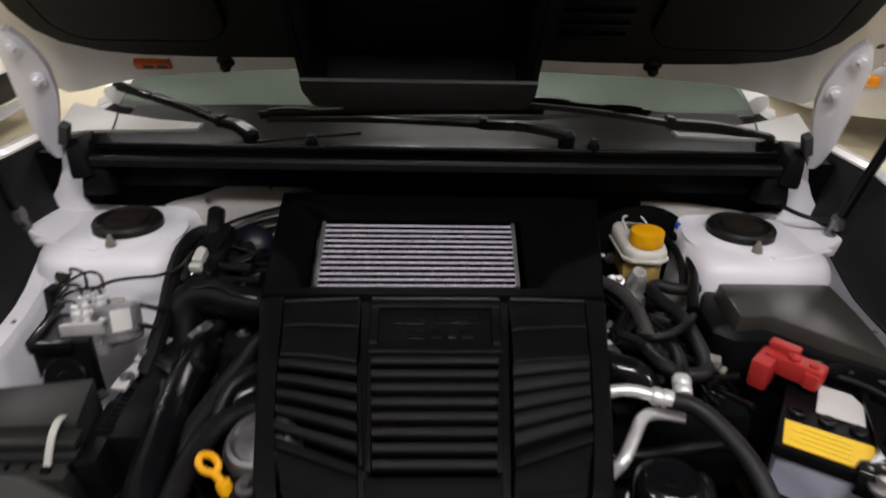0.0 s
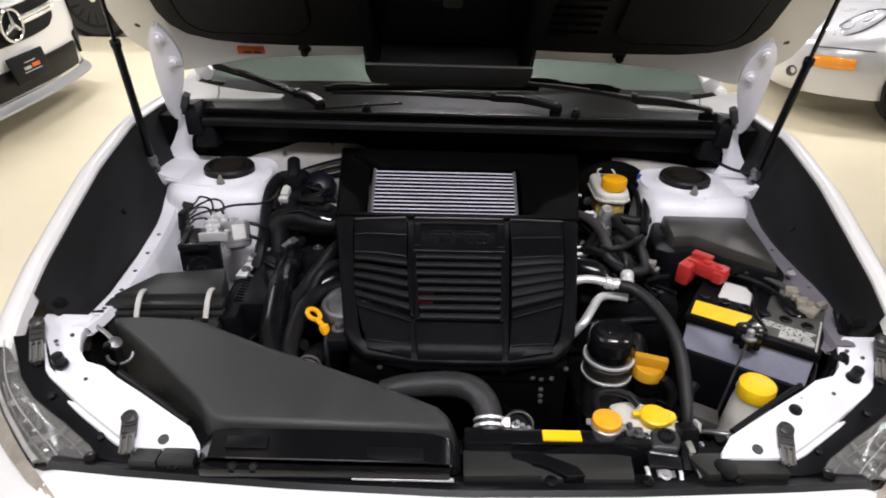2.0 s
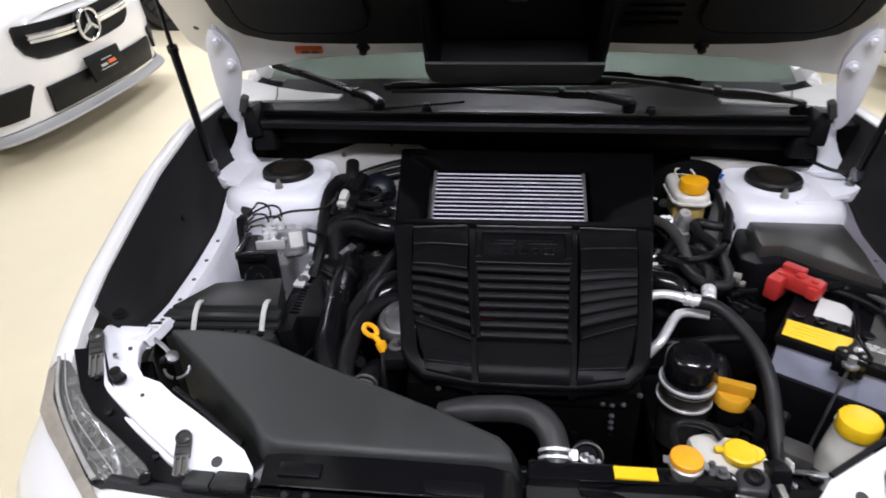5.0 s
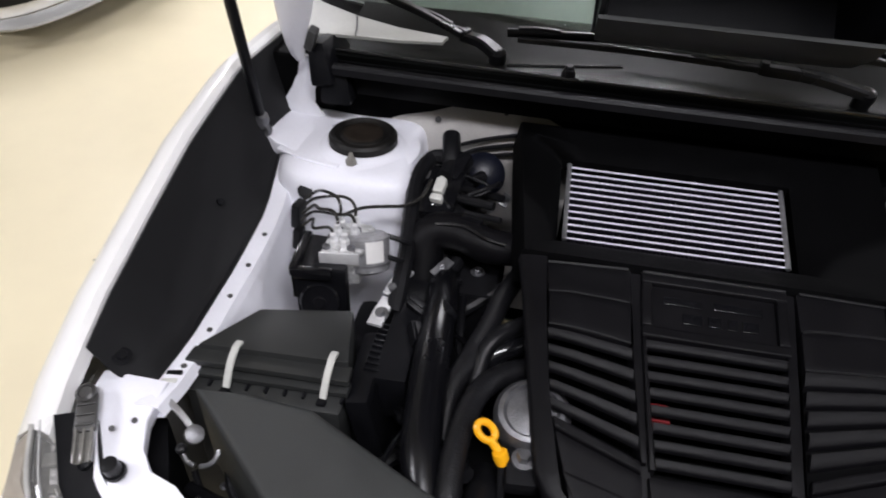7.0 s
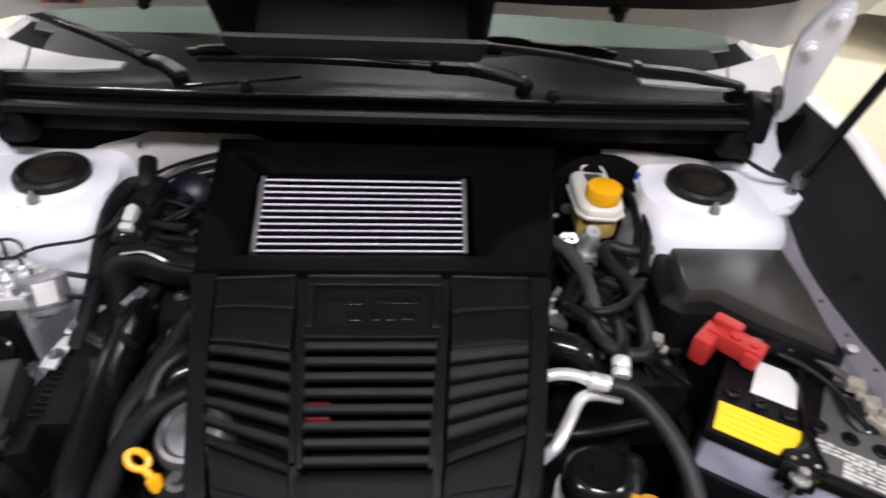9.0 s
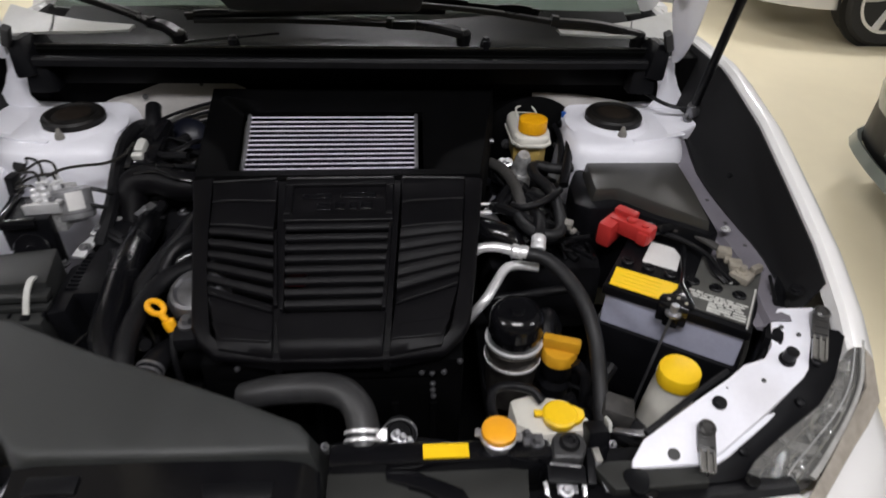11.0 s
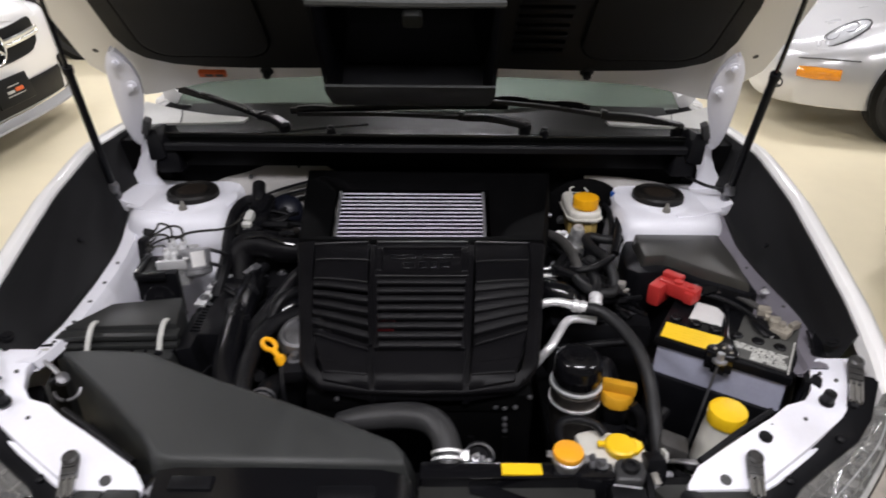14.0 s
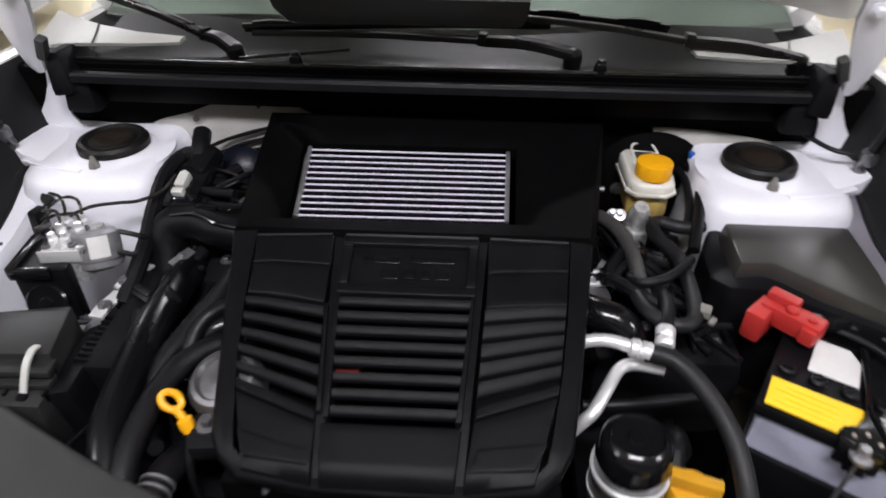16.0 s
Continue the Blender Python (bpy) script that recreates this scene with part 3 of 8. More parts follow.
sheet(bm, [[(-0.63 + 0.0525 * i, y + 0.03 * abs(-1 + i / 12) ** 3, z - 0.012 * abs(-1 + i / 12) ** 3) for i in range(25)] for y, z in COWL_TOP], 0.004)
part("cowl_top", bm, COWL_GLOSS, cowl, "satin black upper face of the cowl")
bm = B()
bar(bm, [(x, 1.3385 + 0.034 * abs(x / 0.62) ** 3, 1.0845 - 0.010 * abs(x / 0.62) ** 3) for x in [-0.62 + 0.062 * i for i in range(21)]], 0.005, 0.004, straight=True)
part("cowl_lip", bm, EDGE_BLACK, cowl, "shiny upper edge of the cowl")
bm = B()
bar(bm, [(x, 1.324 + 0.020 * abs(x / 0.615) ** 3, 1.058 - 0.006 * abs(x / 0.615) ** 3) for x in [-0.615 + 0.0615 * i for i in range(21)]], 0.020, 0.016, straight=True)
part("cowl_seal", bm, SEAL, cowl, "black rubber cowl seal")
for side in (-1, 1):
    bm = B()
    box(bm, (side * 0.635, 1.385, 1.055), (0.05, 0.11, 0.075), 0.014, (0, side * 14, side * 10), 0.7)
    box(bm, (side * 0.615, 1.36, 1.015), (0.06, 0.05, 0.06), 0.012, (0, 0, 0), 0.8)
    part("cowl_end", bm, PLASTIC, cowl, "black plastic cowl end piece")
    bm = B()
    lathe(bm, [(0.012, 0), (0.011, 0.012), (0.007, 0.022), (0.005, 0.025)], (side * 0.25 + 0.026, 1.350, 1.080), (0, -0.2, 1), 12)
    box(bm, (side * 0.25 + 0.026, 1.345, 1.094), (0.014, 0.02, 0.01), 0.003)
    part("washer_nozzle", bm, PLASTIC, cowl)

# windscreen, dash and cabin
def screen_base(x):
    return 1.485 + 0.12 * (x / 0.66) ** 2


bm = B()
sheet(bm, [[(x * (1 - 0.10 * k), screen_base(x) + 0.86 * k, 1.083 + 0.41 * k - 0.03 * k * k) for x in [-0.68 + 0.068 * i for i in range(21)]] for k in (0, 0.15, 0.3, 0.5, 0.75, 1)], 0.005)
screen = part("windscreen", bm, SCREEN_GLASS, car, "dark reflecting windscreen glass")
screen.visible_shadow = False
bm = B()
sheet(bm, [[(x, screen_base(x) + 0.012 + d, 1.079 + z) for x in [-0.68 + 0.068 * i for i in range(21)]] for d, z in ((-0.014, 0.002), (0.04, 0.016), (0.12, 0.030), (0.30, 0.050), (0.335, 0.044), (0.345, -0.12))], 0.004)
part("dashboard", bm, DASH, car, "grey dashboard top behind the glass")
bm = B()
box(bm, (0, 2.75, 0.8), (1.36, 1.9, 0.05), 0.01)
box(bm, (0, 3.6, 1.0), (1.3, 0.12, 0.5), 0.02)
part("cabin_floor", bm, UPHOLSTERY, car, "grey cabin trim")
for x in (-0.37, 0.37):
    bm = B()
    box(bm, (x, 2.62, 0.98), (0.50, 0.14, 0.55), 0.05, (-14, 0, 0), 0.85)
    box(bm, (x, 2.70, 1.32), (0.24, 0.09, 0.17), 0.035, (-12, 0, 0), 0.9)
    part("seat", bm, UPHOLSTERY, car, "grey cloth seat behind the glass")
SHELL = [(1.78, 0.80, 1.05, 1.06), (2.1, 0.78, 1.06, 1.24), (2.42, 0.66, 1.06, 1.43), (2.9, 0.64, 1.06, 1.47), (3.4, 0.64, 1.06, 1.46), (3.85, 0.62, 1.06, 1.36), (4.3, 0.72, 1.06, 1.13), (4.75, 0.75, 1.0, 1.08), (4.85, 0.72, 0.85, 0.9)]
for side in (-1, 1):
    bm = B()
    sheet(bm, [[(side * a, y, z) for a, z in ((0.86, 0.30), (0.88, 0.62), (0.87, 0.9), (0.81, zs), (0.76, zs + 0.005))] for y, w, zs, zt in SHELL], 0.01)
    part("body_side", bm, WHITE, car, "white car flank behind the fender")
    bm = B()
    tube(bm, [(side * 0.735, 1.72, 1.075), (side * 0.70, 2.05, 1.24), (side * 0.635, 2.40, 1.42), (side * 0.62, 2.9, 1.455), (side * 0.61, 3.4, 1.44), (side * 0.62, 3.95, 1.28), (side * 0.68, 4.25, 1.10)], 0.028, 10, 6)
    part("pillar", bm, WHITE, car)
bm = B()
sheet(bm, [[(f * w, y, zt - 0.03 * f * f) for f in (-1, -0.6, 0, 0.6, 1)] for y, w, zs, zt in SHELL[2:5]], 0.012)
part("roof", bm, WHITE, car, "white roof panel")
bm = B()
sheet(bm, [[(f * w, y, zt - 0.02 * f * f) for f in (-1, -0.6, 0, 0.6, 1)] for y, w, zs, zt in SHELL[6:]], 0.012)
part("boot_lid", bm, WHITE, car, "white boot lid")
bm = B()
sheet(bm, [[(f * w, y, zt - 0.03 * f * f) for f in (-0.95, -0.5, 0, 0.5, 0.95)] for y, w, zt in ((3.40, 0.62, 1.455), (3.85, 0.62, 1.345), (4.28, 0.68, 1.13))], 0.005)
pane = part("rear_window", bm, GLASS, car, "tinted rear window")
pane.visible_shadow = False
for side in (-1, 1):
    for y0, y1, t0, t1 in ((2.12, 2.88, 1.24, 1.44), (2.94, 3.72, 1.44, 1.36)):
        bm = B()
        sheet(bm, [[(side * 0.775, y, 1.07), (side * 0.70, y, (1.07 + t) / 2 + 0.01), (side * 0.635, y, t)] for y, t in ((y0, t0), (0.5 * (y0 + y1), 0.5 * (t0 + t1) + 0.03), (y1, t1))], 0.004)
        pane = part("side_window", bm, GLASS, car, "tinted side window")
        pane.visible_shadow = False
for wx in (-0.78, 0.78):
    for wy in (1.27, 3.92):
        bm = B()
        lathe(bm, [(0.20, -0.1), (0.30, -0.11), (0.325, -0.07), (0.325, 0.07), (0.30, 0.11), (0.20, 0.1)], (wx, wy, 0.33 + 0.059 * (wy - 0.56) - 0.012), (1, 0, 0), 32)
        wheel = part("wheel", bm, TYRE, car, "black tyre on a dark rim")
        bm = B()
        lathe(bm, [(0.05, -0.06), (0.215, -0.08), (0.215, 0.08), (0.05, 0.06)], (wx, wy, 0.33 + 0.059 * (wy - 0.56) - 0.012), (1, 0, 0), 24)
        part("rim", bm, DULL_STEEL, wheel)


# pale panels at the ends of the windscreen
for side in (-1, 1):
    bm = B()
    sheet(bm, [[(side * x, y, z) for x, y, z in row] for row in
               (((0.700, 1.405, 1.082), (0.640, 1.392, 1.092), (0.585, 1.386, 1.096), (0.510, 1.386, 1.097), (0.440, 1.398, 1.097)),
                ((0.715, 1.450, 1.092), (0.650, 1.430, 1.101), (0.590, 1.412, 1.103), (0.515, 1.402, 1.103), (0.436, 1.404, 1.102)),
                ((0.735, 1.545, 1.104), (0.668, 1.488, 1.109), (0.600, 1.446, 1.109), (0.520, 1.418, 1.107), (0.432, 1.408, 1.104)))], 0.006)
    corner = part("screen_corner", bm, PALE_PLASTIC, car, "pale grey-white panel beside the windscreen", angle=60)
    bm = B()
    tube(bm, [(side * 0.588, 1.384, 1.0975), (side * 0.593, 1.412, 1.1045), (side * 0.604, 1.448, 1.1105)], 0.0014, 6, 3)
    part("panel_gap", bm, INK, corner)


# wipers
def wiper(pivot, joint, tip, blade, label, lean=0.0):
    """An arm in two flat pieces and a blade: rail, holder bridges and rubber."""
    p, j, t = Vector(pivot), Vector(joint), Vector(tip)
    bm = B()
    lathe(bm, [(0.014, -0.02), (0.016, 0.0), (0.014, 0.010), (0.006, 0.014)], pivot, (0, -0.3, 1), 16)
    bar(bm, [p + Vector((0, 0, 0.006)), p.lerp(j, 0.5) + Vector((0, 0, 0.009)), j], lambda k: 0.030 - 0.008 * k, 0.015)
    w = part("wiper", bm, WIPER_BLACK, car, label)
    bm = B()
    bar(bm, [j.lerp(p, 0.03) + Vector((0, 0, 0.003)), j.lerp(p, -0.05) + Vector((0, 0, 0.003))], 0.025, 0.019, 2)
    part("arm_joint", bm, WIPER_BLACK, w)
    bm = B()
    bar(bm, [j, j.lerp(t, 0.5) + Vector((0, 0, 0.004)), t], lambda k: 0.019 - 0.008 * k, 0.009)
    part("arm_rod", bm, WIPER_BLACK, w)
    a, b = (Vector(q) for q in blade)
    d = (b - a).normalized()
    bm = B()
    bar(bm, [a, a.lerp(b, 0.5) + Vector((0, 0, 0.004)), b], 0.009, 0.007)
    rail = part("wiper_blade", bm, WIPER_BLACK, w)
    bm = B()
    bar(bm, [a + Vector((0, 0.008, -0.009)), a.lerp(b, 0.5) + Vector((0, 0.008, -0.005)), b + Vector((0, 0.008, -0.009))], 0.006, 0.008)
    part("blade_rubber", bm, RUBBER, rail)
    for k in (0.10, 0.36, 0.64, 0.90):
        c = a.lerp(b, k) + Vector((0, 0, 0.004 + 0.004 * math.sin(math.pi * k)))
        bm = B()
        bar(bm, [c - d * 0.035, c + Vector((0, 0, 0.002)), c + d * 0.035], 0.010, 0.004, 4)
        part("blade_bridge", bm, RUBBER, rail)


wiper((0.235, 1.388, 1.092), (0.085, 1.420, 1.106), (-0.315, 1.420, 1.110), ((-0.335, 1.432, 1.118), (0.20, 1.456, 1.128)), "black wiper arm lying along the cowl")
wiper((0.608, 1.402, 1.088), (0.428, 1.412, 1.116), (0.135, 1.452, 1.138), ((0.40, 1.448, 1.128), (-0.12, 1.492, 1.150)), "black wiper arm leaning on the windscreen")
wiper((-0.345, 1.402, 1.082), (-0.405, 1.432, 1.100), (-0.58, 1.505, 1.134), ((-0.645, 1.540, 1.142), (-0.365, 1.424, 1.092)), "thick black wiper arm resting on the glass corner")
bm = B()
bar(bm, [(-0.325, 1.368, 1.083), (-0.24, 1.372, 1.090), (-0.14, 1.385, 1.096)], 0.006, 0.004)
part("washer_hose", bm, EDGE_BLACK, cowl, "thin shiny hose on the cowl")

# ---- the raised hood ----
HINGE = Vector((0, 1.40, 1.215))


def hood_point(u, v, n=0.0):
    return HINGE + Vector((u, -0.7071 * v - 0.7071 * n, 0.7071 * v - 0.7071 * n))


REAR = [(0, 0.015), (0.28, 0.008), (0.5, -0.004), (0.68, -0.02), (0.85, -0.06), (0.93, -0.095), (1, -0.07)]
WIDTH = [(0, 0.735), (0.07, 0.79), (0.16, 0.785), (0.35, 0.775), (0.7, 0.73), (1, 0.64)]
bm = B()
rows = []
for i in range(15):
    t = (i / 14) ** 1.4
    row = []
    for j in range(33):
        f = -1 + j / 16
        v0 = lerp_table(REAR, abs(f))
        v = v0 + (1.0 - 0.10 * f * f - v0) * t
        edge = 0.02 * max(0, abs(f) - 0.9) / 0.1
        row.append(hood_point(f * lerp_table(WIDTH, t), v, -0.012 + (0.016 if i < 2 else 0) * (1 - i / 2) - edge))
    rows.append(row)
sheet(bm, rows, 0.014)
hood = part("hood", bm, WHITE, car, "white hood propped open, seen from its underside")


def hood_slab(bm, outline, n0, n1, r=0.01):
    top = [bm.verts.new(hood_point(u, v, n1)) for u, v in outline]
    low = [bm.verts.new(hood_point(u, v, n0)) for u, v in outline]
    fs = [bm.faces.new(top), bm.faces.new(low[::-1])]
    for i in range(len(outline)):
        j = (i + 1) % len(outline)
        fs.append(bm.faces.new((top[j], top[i], low[i], low[j])))
    bmesh.ops.recalc_face_normals(bm, faces=fs)
    bevel(bm, fs, r, 2)
    return bm


def rounded(u0, u1, v0, v1, r, n=5):
    out = []
    for cu, cv, a0 in ((u1 - r, v0 + r, -90), (u1 - r, v1 - r, 0), (u0 + r, v1 - r, 90), (u0 + r, v0 + r, 180)):
        out += [(cu + r * math.cos(radians(a0 + 90 * k / n)), cv + r * math.sin(radians(a0 + 90 * k / n))) for k in range(n + 1)]
    return out


bm = B()
half = [(0.0, 0.026), (0.40, 0.027), (0.50, 0.030), (0.57, 0.040), (0.625, 0.062), (0.652, 0.095), (0.663, 0.14), (0.660, 0.25), (0.63, 0.45), (0.58, 0.66), (0.50, 0.78), (0.36, 0.84), (0.0, 0.86)]
hood_slab(bm, half + [(-u, v) for u, v in half[-2:0:-1]], -0.01, 0.010, 0.006)
felt = part("hood_insulation", bm, HOOD_FELT, hood, "black moulded insulation under the hood")
for side in (-1, 1):
    bm = B()
    hood_slab(bm, rounded(min(side * 0.33, side * 0.61), max(side * 0.33, side * 0.61), 0.085, 0.62, 0.06), 0.008, 0.022, 0.012)
    part("padded_pocket", bm, HOOD_FELT, hood, "raised pad of the insulation")
    bm = B()
    lathe(bm, [(0.016, 0), (0.016, 0.008), (0.010, 0.012), (0.009, 0.022), (0.004, 0.026)], hood_point(side * 0.366, 0.022 + 0.004 * side, 0.004), (0, -0.7, -0.7), 14)
    part("rubber_stop", bm, RUBBER, hood, "black rubber stop")
    for u, v in ((0.715, 0.163), (0.70, 0.33), (0.735, 0.07)):
        bm = B()
        lathe(bm, [(0.0065, 0), (0.0065, 0.002), (0.003, 0.0025)], hood_point(side * u, v, -0.009 if u < 0.73 else -0.006), (0, -0.7, -0.7), 12)
        part("drain_hole", bm, INK, hood)
    # hinge arm: a broad plate that narrows to a hook at its foot
    rows = []
    for z, xi, xo in ((1.282, 0.656, 0.668), (1.270, 0.645, 0.678), (1.245, 0.632, 0.690), (1.215, 0.626, 0.694), (1.180, 0.630, 0.699), (1.150, 0.640, 0.702), (1.112, 0.656, 0.704), (1.082, 0.667, 0.703), (1.062, 0.673, 0.699), (1.050, 0.676, 0.690)):
        y = 1.78 - 0.4 * z
        rows.append([(side * (xi + 0.004), y + 0.020, z + 0.006), (side * xi, y + 0.004, z), (side * (0.6 * xi + 0.4 * xo), y - 0.002, z), (side * (0.15 * xi + 0.85 * xo), y, z), (side * xo, y + 0.006, z), (side * (xo + 0.002), y + 0.024, z + 0.008)])
    bm = B()
    sheet(bm, rows, 0.005)
    arm = part("hinge", bm, BAY_WHITE, hood, "white-painted hood hinge arm", angle=50)
    for y, z, x in ((1.272, 1.259, 0.656), (1.299, 1.203, 0.645)):
        bm = B()
        bolt(bm, (side * x, y, z), 0.0075, 0.010, (0, -0.85, -0.3))
        part("bolt", bm, BAY_WHITE, arm)
    bm = B()
    box(bm, (side * 0.651, 1.342, 1.100), (0.016, 0.018, 0.046), 0.004, (20, -side * 24, 0))
    part("hinge_slot", bm, INK, arm)
# orange tag and the scoop duct
bm = B()
hood_slab(bm, [(-0.524, 0.002), (-0.462, 0.004), (-0.462, 0.020), (-0.524, 0.018)], 0.002, 0.018, 0.0)
tag = part("warning_tag", bm, ORANGE_TAG, hood, "small orange warning sticker")
bm = B()
for k in range(2):
    hood_slab(bm, [(-0.510 + k * 0.024, 0.006), (-0.492 + k * 0.024, 0.006), (-0.492 + k * 0.024, 0.015), (-0.510 + k * 0.024, 0.015)], 0.0175, 0.0190, 0.0)
part("print", bm, INK, tag)
DU0, DU1 = -0.205, 0.145
bm = B()
# mouth frame: four walls and a lip
rows = [[hood_point(DU0 + 0.012, 0.045, 0.105), hood_point(DU1 - 0.012, 0.045, 0.105)], [hood_point(DU0 + 0.004, 0.075, 0.118), hood_point(DU1 - 0.004, 0.075, 0.118)],
        [hood_point(DU0, 0.13, 0.130), hood_point(DU1, 0.13, 0.130)], [hood_point(DU0, 0.155, 0.128), hood_point(DU1, 0.155, 0.128)]]
sheet(bm, [[a.lerp(b, k / 10) for k in range(11)] for a, b in rows], 0.006)
duct = part("scoop_lip", bm, GREY_PLASTIC, hood, "dark grey plastic lip of the scoop duct")
for name, walls in (("scoop_wall", ((DU0, 1), (DU1, -1))),):
    for u, s in walls:
        bm = B()
        sheet(bm, [[hood_point(u + s * 0.012, 0.045, 0.0), hood_point(u + s * 0.012, 0.045, 0.105)], [hood_point(u, 0.13, 0.0), hood_point(u, 0.13, 0.13)], [hood_point(u, 0.36, 0.0), hood_point(u, 0.36, 0.10)], [hood_point(u + s * 0.01, 0.40, 0.0), hood_point(u + s * 0.01, 0.40, 0.09)]], 0.008)
        part(name, bm, PLASTIC, hood, "black plastic side of the scoop duct")
bm = B()
sheet(bm, [[hood_point(DU0 + (DU1 - DU0) * k / 8, v, n) for k in range(9)] for v, n in ((0.045, 0.01), (0.045, 0.05), (0.045, 0.10))], 0.006)
part("scoop_floor", bm, PLASTIC, hood)
bm = B()
tube(bm, [hood_point(DU0, 0.37, 0.098), hood_point(0.5 * (DU0 + DU1), 0.375, 0.104), hood_point(DU1, 0.37, 0.098)], 0.008, 8, 5)
part("scoop_bar", bm, GREY_PLASTIC, hood)
bm = B()
hood_slab(bm, rounded(DU0 + 0.006, DU1 - 0.006, 0.06, 0.37, 0.02), 0.008, 0.014, 0.003)
part("scoop_back", bm, GLOSS_BLACK, hood)
bm = B()
hood_slab(bm, rounded(-0.045, -0.005, 0.205, 0.245, 0.008), 0.013, 0.03, 0.004)
part("scoop_drain", bm, GREY_PLASTIC, hood)
for i in range(9):
    bm = B()
    hood_slab(bm, [(0.185, 0.10 + 0.028 * i), (0.295, 0.10 + 0.028 * i), (0.295, 0.115 + 0.028 * i), (0.185, 0.115 + 0.028 * i)], 0.006, 0.018, 0.003)
    part("louvre", bm, PLASTIC, hood)

# gas struts of the hood
for side in (-1, 1):
    foot, collar = (Vector((0.716, 1.293, 0.974)), Vector((0.680, 1.142, 1.266))) if side > 0 else (Vector((-0.727, 1.275, 0.974)), Vector((-0.696, 1.158, 1.262)))
    tip = collar + (collar - foot) * 0.98
    bm = B()
    rod(bm, foot.lerp(collar, 0.06), collar, 0.0085, 14)
    rod(bm, collar, collar.lerp(tip, 0.04), 0.0105, 14)
    gas = part("gas_strut", bm, PLASTIC, car, "black gas strut holding the hood up")
    bm = B()
    rod(bm, collar, tip, 0.0045, 10)
    part("piston_rod", bm, GLOSS_BLACK, gas)
    bm = B()
    lathe(bm, [(0.013, -0.012), (0.014, 0.0), (0.010, 0.012)], foot, (side * -0.4, -0.2, 1), 12)
    tube(bm, [foot + Vector((0, 0, -0.03)), foot + Vector((-side * 0.012, 0.0, -0.018)), foot], 0.006, 8, 3)
    part("ball_joint", bm, DULL_STEEL, gas)

# headlights and the white braces over them
LENS_IN = [(0.755, 0.718, 0.869), (0.714, 0.654, 0.839), (0.682, 0.624, 0.821), (0.624, 0.594, 0.801), (0.568, 0.559, 0.789), (0.546, 0.537, 0.781)]
LENS_OUT = [(0.776, 0.704, 0.862), (0.762, 0.659, 0.828), (0.733, 0.620, 0.800), (0.691, 0.579, 0.775), (0.670, 0.560, 0.766), (0.652, 0.545, 0.761)]
BAND_IN = [(0.784, 0.700, 0.852), (0.780, 0.662, 0.812), (0.755, 0.634, 0.783), (0.715, 0.594, 0.766), (0.672, 0.553, 0.763), (0.636, 0.520, 0.7725), (0.594, 0.484, 0.7705), (0.5535, 0.4480, 0.7490)]
BAND_OUT = [(0.800, 0.693, 0.835), (0.804, 0.652, 0.790), (0.786, 0.632, 0.762), (0.752, 0.603, 0.750), (0.700, 0.556, 0.756), (0.640, 0.502, 0.769), (0.592, 0.473, 0.761), (0.553, 0.4435, 0.7470)]
FRAME_IN = [(0.722, 0.745, 0.866), (0.684, 0.688, 0.846), (0.655, 0.652, 0.832), (0.600, 0.616, 0.812), (0.540, 0.574, 0.792), (0.490, 0.534, 0.779)]


def between(a, b, k, up=0.0):
    """The curve that lies a share k of the way from one edge to the other."""
    return [tuple(Vector(p).lerp(Vector(q), k) + Vector((0, 0, up))) for p, q in zip(a, b)]


